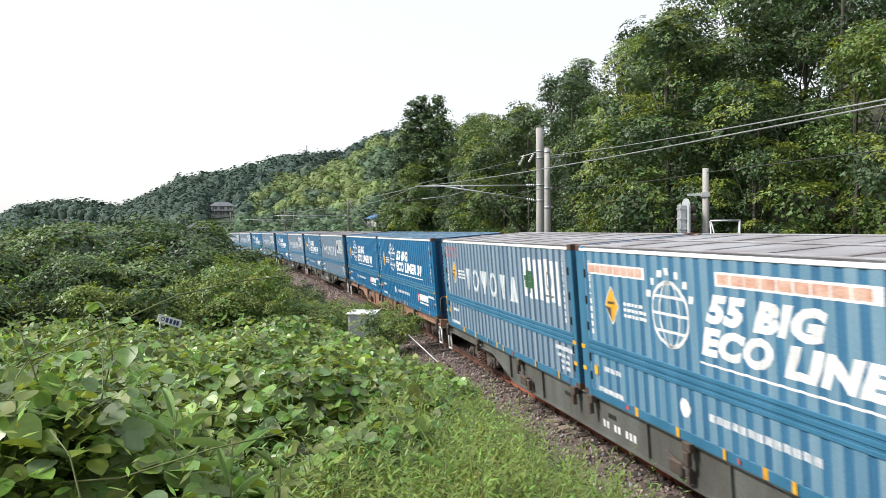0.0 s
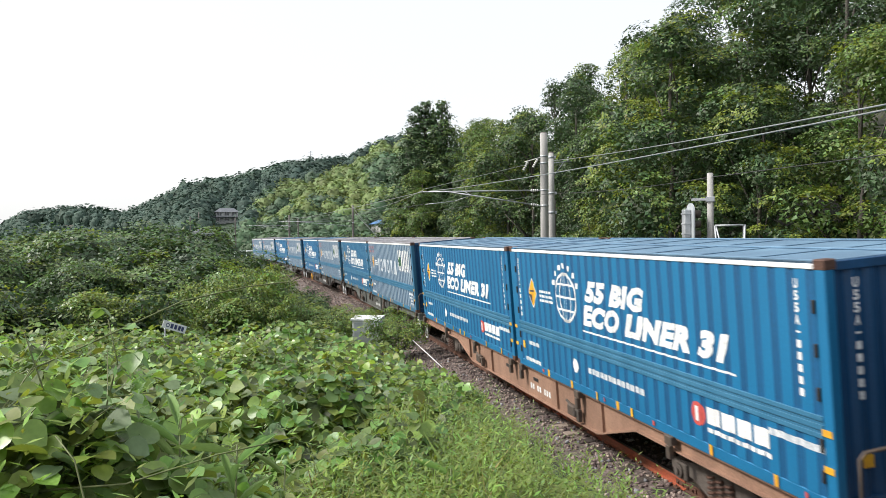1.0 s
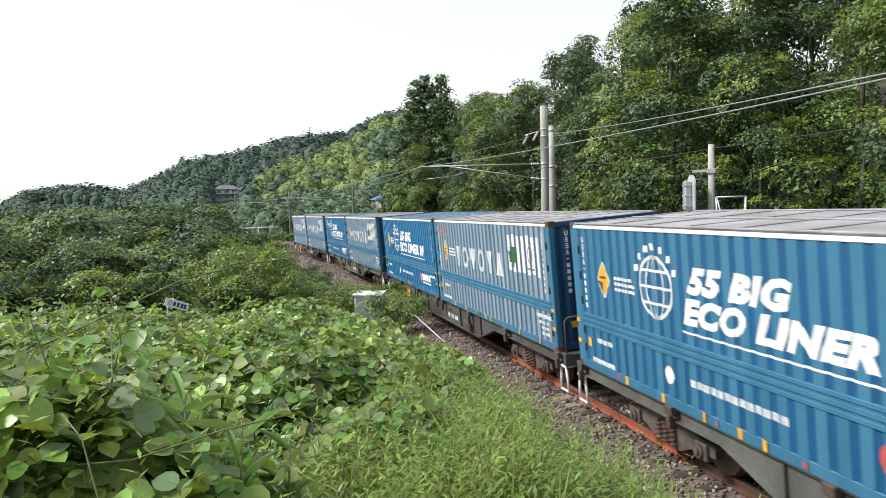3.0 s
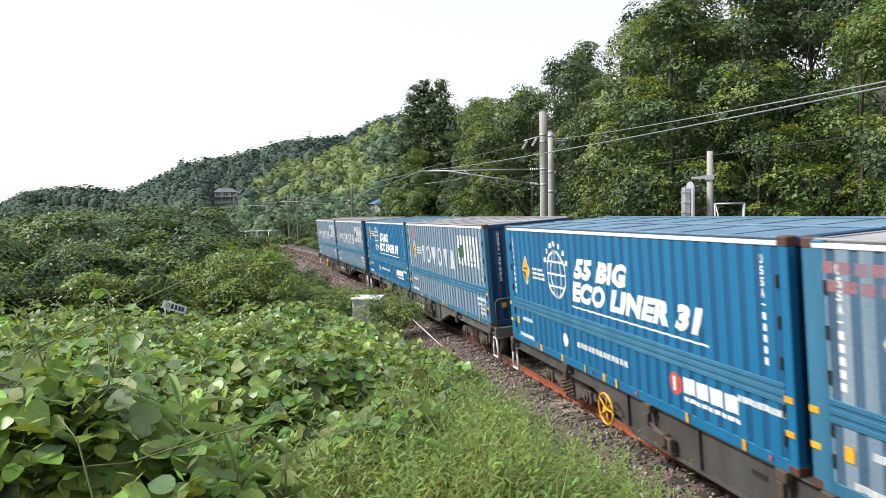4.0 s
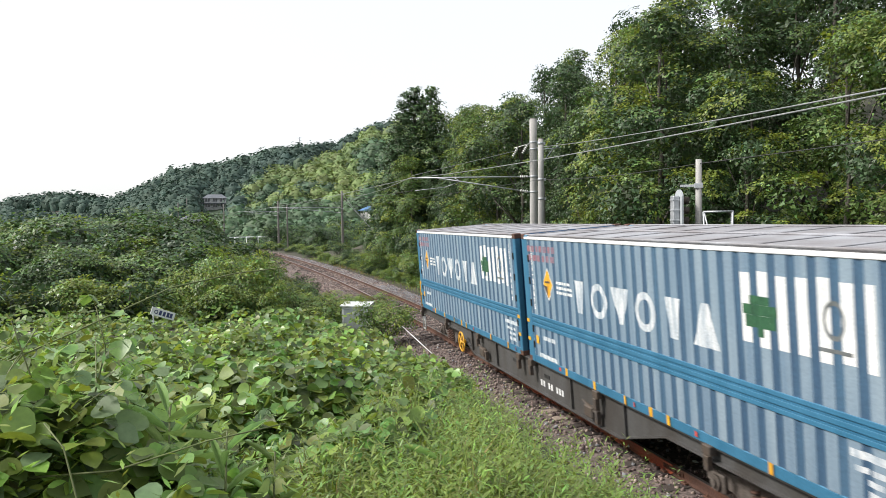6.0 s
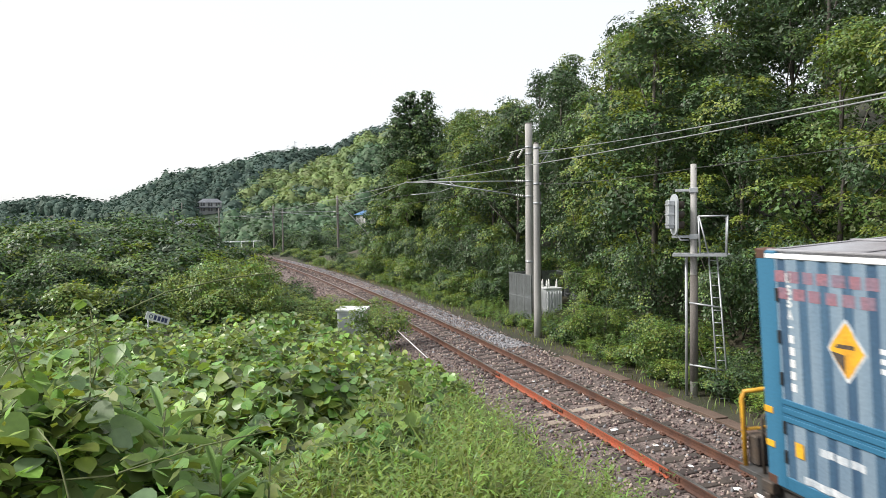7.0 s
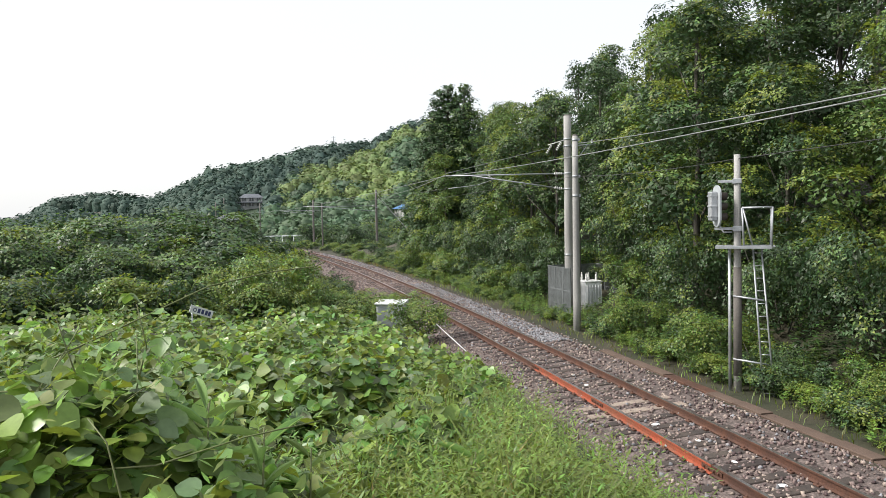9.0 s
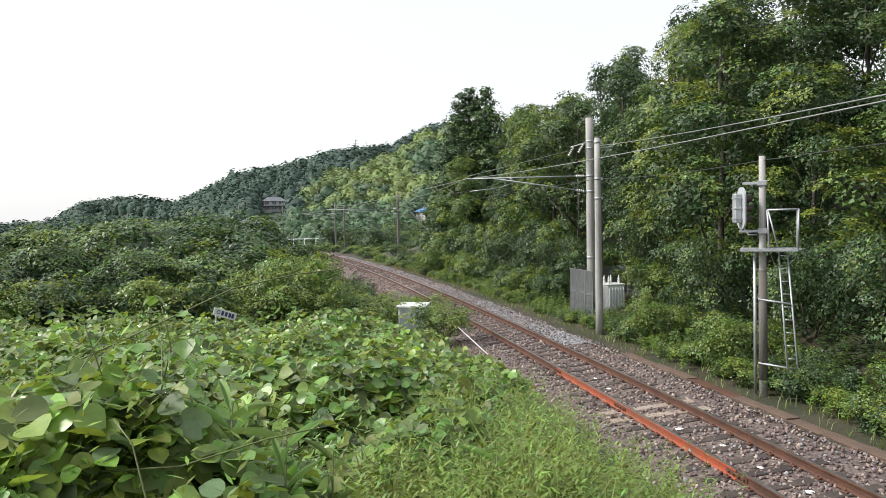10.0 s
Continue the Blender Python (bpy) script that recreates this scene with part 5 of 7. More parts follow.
def plant_forest():
    rng = random.Random(5)
    # front row of the wooded slope
    s = -4.0
    i = 0
    while s < 58:
        u = 8.0 + rng.uniform(-0.9, 1.2)
        if 11.0 < s < 19.5:
            u += 2.2
        x, y = on_line(s, u)
        high = rng.uniform(8.2, 9.6) if s < 9 else rng.uniform(11.0, 12.6) if s < 20 else rng.uniform(10.4, 11.8) if s < 36 else rng.uniform(9.0, 10.6)
        sunny = s < 9 or rng.random() < 0.22
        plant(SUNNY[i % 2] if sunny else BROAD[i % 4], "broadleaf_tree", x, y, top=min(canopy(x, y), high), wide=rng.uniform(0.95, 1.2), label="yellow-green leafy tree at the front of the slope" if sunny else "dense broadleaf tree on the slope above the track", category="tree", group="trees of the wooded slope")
        s += rng.uniform(2.8, 3.9)
        i += 1
    s = -1.0
    while s < 58:
        x, y = on_line(s, 13.0 + rng.uniform(-1.5, 1.5))
        kind = AIRY[i % 2] if rng.random() < 0.3 and s > 24 else BROAD[i % 4] if s < 22 else BACK[i % 2]
        plant(kind, "broadleaf_tree", x, y, top=min(canopy(x, y) * rng.uniform(0.95, 1.02), rng.uniform(14.0, 16.0)), wide=1.1, label="tall airy broadleaf tree high on the slope" if kind in AIRY else "tall dense broadleaf tree high on the slope", category="tree", group="trees of the wooded slope")
        s += rng.uniform(3.8, 5.0)
        i += 1
    s = -8.0
    while s < 50:
        x, y = on_line(s, 20.0 + rng.uniform(-2, 2))
        plant(AIRY[i % 2] if 5 < s < 22 else BACK[i % 2], "broadleaf_tree", x, y, top=canopy(x, y) * rng.uniform(0.96, 1.05), label="slender broadleaf tree against the sky", category="tree", group="trees of the wooded slope")
        s += rng.uniform(5.0, 7.0)
        i += 1
    for az, d, top in ((25.5, 32, 13.4), (22.5, 35, 14.6)):
        plant(AIRY[i % 2], "broadleaf_tree", d * math.sin(radians(az)), d * math.cos(radians(az)), top=top, label="tall airy broadleaf tree high on the slope", category="tree", group="trees of the wooded slope")
        i += 1
    for s in (-24, -19.5, -15, -10.5, -6.5):
        x, y = on_line(s, 9.0)
        plant(BACK[i % 2], "broadleaf_tree", x, y, top=rng.uniform(10.5, 12.5), label="dense broadleaf tree on the slope above the track", category="tree", group="trees of the wooded slope")
        i += 1
    # conifers where the slope ends
    plant(CONIFER[0], "conifer", -3.2, 63.0, top=15.6, wide=1.3, label="tall dark conifer overgrown with climbers", category="tree")
    plant(CONIFER[1], "conifer", -1.7, 61.5, top=15.2, wide=1.0, label="dark pointed conifer beside a taller one", category="tree")
    plant(CONIFER[1], "conifer", -4.4, 65.0, top=10.5, wide=1.15, label="vine-covered conifer with a broad skirt", category="tree")
    # shrubs along the foot of the slope
    s = -4.5
    while s < 58:
        u = 5.0 + rng.uniform(-0.8, 0.6)
        if 10.5 < s < 19.0:
            u = 7.0 if s < 14.6 else 7.7
        x, y = on_line(s, u)
        k = rng.uniform(0.65, 1.2)
        plant(BUSH[i % 3], "bush", x, y, scale=k, label="leafy green bush at the foot of the slope", category="bush", group="bushes beside the track", sink=0.15)
        s += rng.uniform(1.4, 2.1)
        i += 1
    s = -3.0
    while s < 57:
        u = 6.6 + rng.uniform(-0.4, 0.5)
        if 10.5 < s < 19.0:
            u = 8.4
        x, y = on_line(s, u)
        plant(THICKET[i % 2], "thicket", x, y, scale=rng.uniform(0.8, 1.3), wide=0.85, label="tall tangled thicket on the slope", category="shrub", group="thickets on the slope", sink=0.1)
        s += rng.uniform(2.9, 4.0)
        i += 1
    # low growth that reaches the ballast
    s = -6.0
    while s < 57:
        x, y = on_line(s, rng.uniform(3.5, 4.3))
        if not 14.8 < s < 17.6:
            plant(SCRUB[i % 2], "bush", x, y, scale=rng.uniform(0.26, 0.5), wide=1.35, label="low leafy bush creeping towards the ballast", category="bush", group="bushes beside the track", sink=0.08)
        s += rng.uniform(1.0, 1.9)
        i += 1
    # beyond the slope, on the far side
    for x, y, top in ((-9.5, 80, 2.2), (-3.2, 82, 5.5), (-17, 104, 3.2), (-13, 112, 2.4), (-21, 122, 3.5), (-27, 132, 3.2), (-18, 130, 4.4), (-6, 100, 4.0), (-33, 140, 3.6)):
        plant(FAR_THICKET[i % 3], "thicket", x, y, top=top, wide=1.3, label="far thicket beyond the line", category="shrub", group="far thickets")
        i += 1
    s = 57.0
    while s < 118:
        x, y = on_line(s, rng.uniform(3.6, 9.0))
        plant(SCRUB[i % 2], "bush", x, y, scale=rng.uniform(0.5, 0.85), wide=1.4, label="low green scrub beside the distant track", category="bush", group="scrub beside the far track", sink=0.1)
        s += rng.uniform(2.2, 3.4)
        i += 1


plant_forest()


def plant_left():
    """Trees and scrub on the low ground on the viewer's side."""
    rng = random.Random(9)
    spec = [  # bearing, distance, height of the top
        (-40, 36, 3.7), (-37, 33, 3.2), (-36, 40, 3.7), (-33.5, 36, 3.7), (-31, 40, 4.0), (-30.5, 33, 3.0), (-28.5, 37, 3.8), (-26.6, 42, 3.9),
        (-26, 33, 2.9), (-23.6, 40, 4.5), (-23, 34, 3.4), (-21.6, 38, 3.4), (-20.4, 44, 2.9), (-19.8, 34, 2.4), (-18.6, 41, 2.8),
        (-17.9, 37, 2.5), (-18.2, 46, 2.6), (-34, 54, 4.0), (-30, 58, 4.4), (-28, 50, 4.2), (-25, 56, 4.4), (-22, 54, 4.6), (-38, 56, 4.1), (-18.4, 56, 2.5),
        (-27.2, 62, 4.7), (-31.6, 66, 4.4)]
    for i, (a, d, top) in enumerate(spec):
        x, y = d * math.sin(radians(a)), d * math.cos(radians(a))
        kind = (MID_THICKET if d < 43 else FAR_THICKET)[(i * 2 + i // 4) % 3]
        plant(kind, "thicket", x, y, top=top * rng.uniform(0.93, 1.06), wide=rng.uniform(1.0, 1.35), label="dense rounded thicket overgrown with climbers", category="shrub", group="thickets on the low ground", sink=0.3)
    # light green bushes where the bank meets the line
    for a, d, top in ((-17.2, 27.5, 2.9), (-15.9, 29.0, 2.5), (-18.9, 29.5, 2.7), (-15.0, 26.0, 1.9), (-16.6, 32.0, 2.4)):
        x, y = d * math.sin(radians(a)), d * math.cos(radians(a))
        plant(BUSH[1], "bush", x, y, top=top, wide=0.85, label="fresh light green bush overgrown with climbers", category="bush", group="bushes on the bank", sink=0.2)
    # low scrub where the bank falls away
    for i in range(20):
        a, d = rng.uniform(-38, -15.5), rng.uniform(25, 33)
        x, y = d * math.sin(radians(a)), d * math.cos(radians(a))
        plant(SCRUB[i % 2], "bush", x, y, scale=rng.uniform(0.6, 1.2), wide=1.2, label="low climber-covered bush on the bank", category="bush", group="bushes on the bank", sink=0.25)
    for s, u, k in ((22, -4.0, 0.8), (25, -3.9, 0.75), (29, -3.8, 0.8), (33, -4.0, 0.9), (38, -4.6, 0.6), (44, -4.8, 0.55), (50, -5.0, 0.5), (57, -5.4, 0.5), (64, -5.6, 0.5), (72, -6.0, 0.55), (27, -5.5, 0.8)):
        x, y = on_line(s, u)
        plant(SCRUB[int(s) % 2], "bush", x, y, scale=k, wide=1.2, label="low green bush at the edge of the ballast", category="bush", group="bushes beside the track", sink=0.2)


plant_left()

# ---- far woods ----


def far_woods():
    rng = np.random.default_rng(77)
    n = 4900
    az = np.radians(rng.uniform(-38, -2, n))
    d = rng.uniform(150, 360, n)
    x, y = d * np.sin(az), d * np.cos(az)
    keep = y > 118
    s, u = to_line(x, y)
    keep &= (np.abs(u) > 7) & (rng.random(n) < 0.75)
    deg = np.degrees(az)
    keep &= ~((deg > -19.5) & (deg < -16.6) & (d > 168) & (d < 232)) & ~((deg > -21.2) & (deg < -18.0) & (d < 197)) & ~((deg > -7.6) & (deg < -5.2) & (d < 194))
    x, y, d, az = x[keep], y[keep], d[keep], np.degrees(az[keep])
    z = ground_z(x, y)
    n = len(x)
    m = 34
    r = (1.6 + 1.7 * rng.random(n)) * (0.7 + d / 450)
    tall = r * (0.8 + 0.5 * rng.random(n))
    foot = np.stack([x, y, z + r * 0.5], 1)
    dirs = unit(rng, n * m).reshape(n, m, 3)
    dirs[..., 2] = np.abs(dirs[..., 2])
    spread = np.stack([r, r, tall], 1)[:, None]
    p = foot[:, None] + dirs * spread * (0.86 + 0.22 * rng.random((n, m, 1)))
    nor = dirs + np.array([0, 0, 0.35]) + 0.45 * unit(rng, n * m).reshape(n, m, 3)
    tip = np.cross(nor, unit(rng, n * m).reshape(n, m, 3)) - np.array([0, 0, 0.2])
    L = np.repeat((r * 0.36)[:, None], m, 1) * (0.6 + 0.7 * rng.random((n, m)))
    v, f = simple_leaves(p.reshape(-1, 3), tip.reshape(-1, 3), nor.reshape(-1, 3), L.ravel(), L.ravel() * 0.8)
    # the closed mass of each crown, an uneven dome of four rings
    rings, around = (-0.6, 0.25, 0.7, 0.95), 7
    dome = np.empty((n, len(rings), around, 3))
    for j, h in enumerate(rings):
        w = math.sqrt(max(0.05, 1 - h * h))
        for k in range(around):
            g = 2 * math.pi * (k + 0.5 * j) / around
            dome[:, j, k] = foot + np.array([math.cos(g) * w, math.sin(g) * w, h]) * spread[:, 0] * (0.66 + 0.28 * rng.random((n, 1)))
    quads = np.array([[j * around + k, j * around + (k + 1) % around, (j + 1) * around + (k + 1) % around, (j + 1) * around + k] for j in range(len(rings) - 1) for k in range(around)])
    df = quads[None] + (len(v) + len(rings) * around * np.arange(n))[:, None, None]
    v, f = np.concatenate([v, dome.reshape(-1, 3)]), np.concatenate([f, df.reshape(-1, 4)])
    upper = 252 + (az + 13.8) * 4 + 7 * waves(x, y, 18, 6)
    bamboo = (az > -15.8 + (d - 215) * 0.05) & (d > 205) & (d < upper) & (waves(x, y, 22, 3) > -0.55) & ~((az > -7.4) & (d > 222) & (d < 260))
    # farthest crowns take the leaves tinted blue for haze
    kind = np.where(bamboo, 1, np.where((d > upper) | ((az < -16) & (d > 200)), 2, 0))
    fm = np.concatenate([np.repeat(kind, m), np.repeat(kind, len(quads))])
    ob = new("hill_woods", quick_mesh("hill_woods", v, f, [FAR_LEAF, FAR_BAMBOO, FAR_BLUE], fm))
    tagged(ob, "green woods and pale bamboo covering the distant hills, haze in the leaf colours", "woods", kind="stuff")


far_woods()

# ---- kudzu, weeds and grass on the near bank ----


def cover_z(x, y):
    """The upper surface of the climbers on the bank."""
    lift = 0.40 + 0.32 * waves(x, y, 1.5, 4) + 0.30 * waves(x, y, 0.7, 7)
    mound = 0.55 * np.exp(-((x + 2.3) ** 2 / 2.0 + (y - 3.2) ** 2 / 2.2)) + 0.35 * np.exp(-((x + 4.5) ** 2 / 5.0 + (y - 6.5) ** 2 / 5.0))
    hollow = 0.45 * np.exp(-((x + 7.0) ** 2 / 1.2 + (y - 17.6) ** 2 / 3.5))
    return ground_z(x, y) + lift + mound - hollow


def bank_points(rng, n, d0, d1, side):
    """Random places on the bank; side: 'kudzu' or 'grass'."""
    az = np.radians(rng.uniform(-42, 30, n))
    d = d0 * (d1 / d0) ** rng.random(n)
    x, y = d * np.sin(az), d * np.cos(az)
    s, u = to_line(x, y)
    edge = -1.0 + 0.085 * y + 0.35 * waves(x, y, 1.2, 9)
    if side == "kudzu":
        keep = (x < edge + 0.4) & (u < -2.9 - 0.25 * waves(x, y, 0.8, 2))
    else:
        keep = (rng.random(n) < 0.35 + 0.65 * smooth(-0.45, 0.1, waves(x, y, 0.6, 11))) & (x > edge - 0.3) & (u < -2.5 - 0.16 * np.maximum(0, 1.5 - s) - 0.15 * waves(x, y, 0.7, 5)) & (y < 25)
    return x[keep], y[keep]


def trifoliate(rng, x, y, z, size):
    """Three leaflets round each leaf stalk."""
    n = len(x)
    heading = rng.uniform(0, 6.283, n)
    tilt = rng.normal(0, 0.55, (n, 2))
    nor = np.stack([tilt[:, 0], tilt[:, 1] - 0.25, np.ones(n)], 1)
    bases, tips, nors, Ls = [], [], [], []
    for k, da in enumerate((0.0, 1.75, -1.75)):
        a = heading + da + rng.normal(0, 0.15, n)
        t = np.stack([np.cos(a), np.sin(a), rng.normal(-0.15, 0.28, n)], 1)
        off = 0.30 if k == 0 else 0.04
        bases.append(np.stack([x, y, z], 1) + t * (size * off)[:, None])
        tips.append(t)
        nors.append(nor + rng.normal(0, 0.22, (n, 3)))
        Ls.append(size * rng.uniform(0.85, 1.12, n))
    return np.concatenate(bases), np.concatenate(tips), np.concatenate(nors), np.concatenate(Ls)


def kudzu_stuff(name, label, seed, n, d0, d1, size, layers, outline=(0.40, 0.50, 0.30), stations=(0.18, 0.45, 0.76)):
    rng = np.random.default_rng(seed)
    x, y = bank_points(rng, n, d0, d1, "kudzu")
    far = (np.hypot(x, y) > 2.95) | (x > -0.8)
    x, y = x[far], y[far]
    z = cover_z(x, y) - np.abs(rng.normal(0, layers, len(x)))
    b, t, no, L = trifoliate(rng, x, y, z, size * rng.uniform(0.7, 1.25, len(x)))
    q = rng.random(len(b))
    fm = np.where(q < 0.07, 1, np.where(q < 0.24, 2, np.where(q < 0.48, 3, 0)))
    me = leaf_mesh(name, b, t, no, L, L * 1.02, [LEAF_KUDZU, LEAF_PALE, LEAF_LIGHT, LEAF_TREE], fm, outline, 0.2, 0.14, stations)
    return tagged(new(name, me), label, "kudzu", kind="stuff")


kudzu_stuff("kudzu", "dense kudzu with broad three-part leaves on the near bank", 51, 5600, 2.2, 7.5, 0.122, 0.26, (0.20, 0.40, 0.50, 0.44, 0.22), (0.03, 0.15, 0.38, 0.65, 0.86))
kudzu_stuff("kudzu", "dense kudzu covering the middle of the bank", 52, 11000, 6.5, 16.0, 0.118, 0.22)
kudzu_stuff("kudzu", "kudzu spreading over the farther bank", 53, 8000, 14.0, 34.0, 0.155, 0.2)


def blades(rng, x, y, z, height, width, bend, mats, name, fm=None):
    """Narrow curved blades rising from the ground, in two lengths each."""
    n = len(x)
    a = rng.uniform(0, 6.283, n)
    out = np.stack([np.cos(a), np.sin(a), np.zeros(n)], 1)
    side = np.stack([-np.sin(a), np.cos(a), np.zeros(n)], 1) * (width * rng.uniform(0.7, 1.3, n))[:, None]
    h = height * rng.uniform(0.6, 1.25, n)
    bnd = bend * rng.uniform(0.3, 1.4, n)
    p0 = np.stack([x, y, z], 1)
    up = np.array([0, 0, 1.0])
    v = np.empty((n, 6, 3))
    for k, (q, w) in enumerate(((0.0, 0.6), (0.55, 1.0))):
        c = p0 + up * (h * q)[:, None] + out * (h * bnd * q * q)[:, None]
        v[:, 2 * k], v[:, 2 * k + 1] = c - side * w, c + side * w
    tip = p0 + up * (h * (1 - 0.35 * np.minimum(bnd, 1)))[:, None] + out * (h * bnd)[:, None]
    v[:, 4], v[:, 5] = tip - side * 0.12, tip + side * 0.12
    o = 6 * np.arange(n)[:, None]
    f = np.stack([o + np.array([[0, 1, 3, 2]]), o + np.array([[2, 3, 5, 4]])], 1).reshape(-1, 4)
    return quick_mesh(name, v.reshape(-1, 3), f, mats, None if fm is None else np.repeat(fm, 2))


def grass_stuff():
    rng = np.random.default_rng(61)
    x, y = bank_points(rng, 22000, 3.0, 24.0, "grass")
    z = ground_z(x, y) - 0.05
    fm = np.where(rng.random(len(x)) < 0.07, 1, 0)
    ob = new("meadow_grass", blades(rng, x, y, z, 0.50 + 0.24 * waves(x, y, 0.9, 3), 0.007, 0.45, [GRASS, STRAW], "meadow_grass", fm))
    tagged(ob, "fresh green grass along the bank beside the ballast", "grass", kind="stuff")
    # tufts on the far verge
    rng = np.random.default_rng(62)
    n = 6500
    s, u = rng.uniform(-12, 70, n), rng.uniform(2.8, 5.4, n)
    xx, yy, t = np.interp(s, ARC, LX), np.interp(s, ARC, LY), np.interp(s, ARC, TURN)
    xx, yy = xx + np.cos(t) * u, yy + np.sin(t) * u
    fm = np.where((rng.random(n) < 0.08) | ((s > 38) & (s < 60) & (rng.random(n) < 0.6)), 1, 0)
    ob = new("verge_grass", blades(rng, xx, yy, ground_z(xx, yy) - 0.03, 0.26 + 0.14 * waves(xx, yy, 1.5, 3) + 0.2 * smooth(3.2, 5, u), 0.009, 0.6, [GRASS, STRAW], "verge_grass", fm))
    tagged(ob, "rough verge grass between the ballast and the bushes", "grass", kind="stuff")
    # broad-bladed grass close to the viewer
    x, y = bank_points(rng, 2600, 3.2, 6.5, "grass")
    ob = new("broad_grass", blades(rng, x, y, ground_z(x, y), 0.5 + 0.1 * waves(x, y, 0.5, 3), 0.013, 0.7, [GRASS, LEAF_LIGHT], "broad_grass", np.where(rng.random(len(x)) < 0.4, 1, 0)))
    tagged(ob, "broad-bladed bamboo grass on the near bank", "grass", kind="stuff")
    # sprouts at the edge of the ballast
    n = 500
    s, u = rng.uniform(-10, 30, n), -2.35 + 0.35 * rng.random(n)
    xx, yy, t = np.interp(s, ARC, LX), np.interp(s, ARC, LY), np.interp(s, ARC, TURN)
    xx, yy = xx + np.cos(t) * u, yy + np.sin(t) * u
    ob = new("ballast_weeds", blades(rng, xx, yy, ground_z(xx, yy), 0.28, 0.010, 0.5, [GRASS, STRAW], "ballast_weeds", np.where(rng.random(n) < 0.2, 1, 0)))
    tagged(ob, "thin grass sprouts at the edge of the ballast", "grass", kind="stuff")


grass_stuff()


def verge_points(rng, n):
    """Random places on the far verge."""
    s, u = rng.uniform(-8, 68, n), rng.uniform(2.95, 5.2, n)
    x, y, t = np.interp(s, ARC, LX), np.interp(s, ARC, LY), np.interp(s, ARC, TURN)
    keep = (u > 3.3 + 0.5 * waves(s, s * 0.3, 2.0, 1)) & ~((s > 14.5) & (s < 18) & (u > 4.4))
    return (x + np.cos(t) * u)[keep], (y + np.sin(t) * u)[keep]


def slope_points(rng, n):
    """Random places under the trees of the far side."""
    s, u = rng.uniform(-12, 60, n), rng.uniform(4.3, 9.5, n)
    x, y, t = np.interp(s, ARC, LX), np.interp(s, ARC, LY), np.interp(s, ARC, TURN)
    keep = ~((s > 14.6) & (s < 17.7) & (u < 7.3))
    return (x + np.cos(t) * u)[keep], (y + np.sin(t) * u)[keep]


def weed_stuff(name, label, seed, n, d0, d1, tall, leaf, per, mats, narrow, side="grass", slope=0.5):
    """Upright leafy weeds: stems ringed with narrow leaves, getting smaller upwards."""
    rng = np.random.default_rng(seed)
    x, y = verge_points(rng, n) if side == "verge" else slope_points(rng, n) if side == "slope" else bank_points(rng, n, d0, d1, side)
    k = len(x)
    z = ground_z(x, y)
    h = tall * rng.uniform(0.6, 1.2, k)
    if side == "kudzu":
        z = cover_z(x, y) - 0.35
    lean = rng.normal(0, 0.12, (k, 2))
    q = (np.arange(per) + 0.5) / per * 0.85 + 0.15
    P = np.stack([x[:, None] + lean[:, :1] * h[:, None] * q, y[:, None] + lean[:, 1:] * h[:, None] * q, z[:, None] + h[:, None] * q], 2)
    a = rng.uniform(0, 6.283, (k, 1)) + np.arange(per)[None] * 2.4
    t = np.stack([np.cos(a), np.sin(a), slope + rng.normal(0, 0.25, (k, per))], 2)
    L = leaf * (1.15 - 0.7 * q)[None] * rng.uniform(0.7, 1.2, (k, per))
    no = np.stack([-np.cos(a) * 0.4, -np.sin(a) * 0.4, np.ones((k, per))], 2) + rng.normal(0, 0.2, (k, per, 3))
    v, f = simple_leaves(P.reshape(-1, 3), t.reshape(-1, 3), no.reshape(-1, 3), L.ravel(), L.ravel() * narrow)
    ob = new(name, quick_mesh(name, v, f, mats, np.repeat(np.where(rng.random(k) < 0.35, 1, 0), per)))
    tagged(ob, label, "weeds", kind="stuff")
    return x, y, h


weed_stuff("goldenrod", "tall narrow-leaved weeds in light green clumps", 71, 2300, 3.2, 18.0, 0.78, 0.105, 40, [GRASS, LEAF_KUDZU], 0.22)
weed_stuff("mugwort", "soft feathery weeds beside the ballast", 72, 3400, 3.5, 22.0, 0.58, 0.125, 28, [GRASS, LEAF_KUDZU], 0.28, slope=0.3)
weed_stuff("tall_weeds", "tall thin weeds rising out of the climbers", 73, 260, 3.0, 12.0, 0.75, 0.12, 26, [LEAF_KUDZU, LEAF_TREE], 0.24, side="kudzu")
weed_stuff("verge_weeds", "leafy weeds crowding the far verge of the track", 74, 1700, 0, 0, 0.6, 0.15, 26, [LEAF_KUDZU, LEAF_TREE], 0.42, side="verge", slope=0.25)

weed_stuff("undergrowth", "leafy undergrowth on the ground beneath the trees", 75, 2600, 0, 0, 0.75, 0.26, 18, [LEAF_TREE, LEAF_DARK], 0.5, side="slope", slope=0.15)

# ---- lineside fixtures ----


def facing(x, y, z):
    """Axes at a place: x across the viewer's line of sight to the right, y away, z up."""
    a = math.atan2(x, y)
    return Matrix.Translation((x, y, z)) @ Matrix.Rotation(-a, 4, "Z")


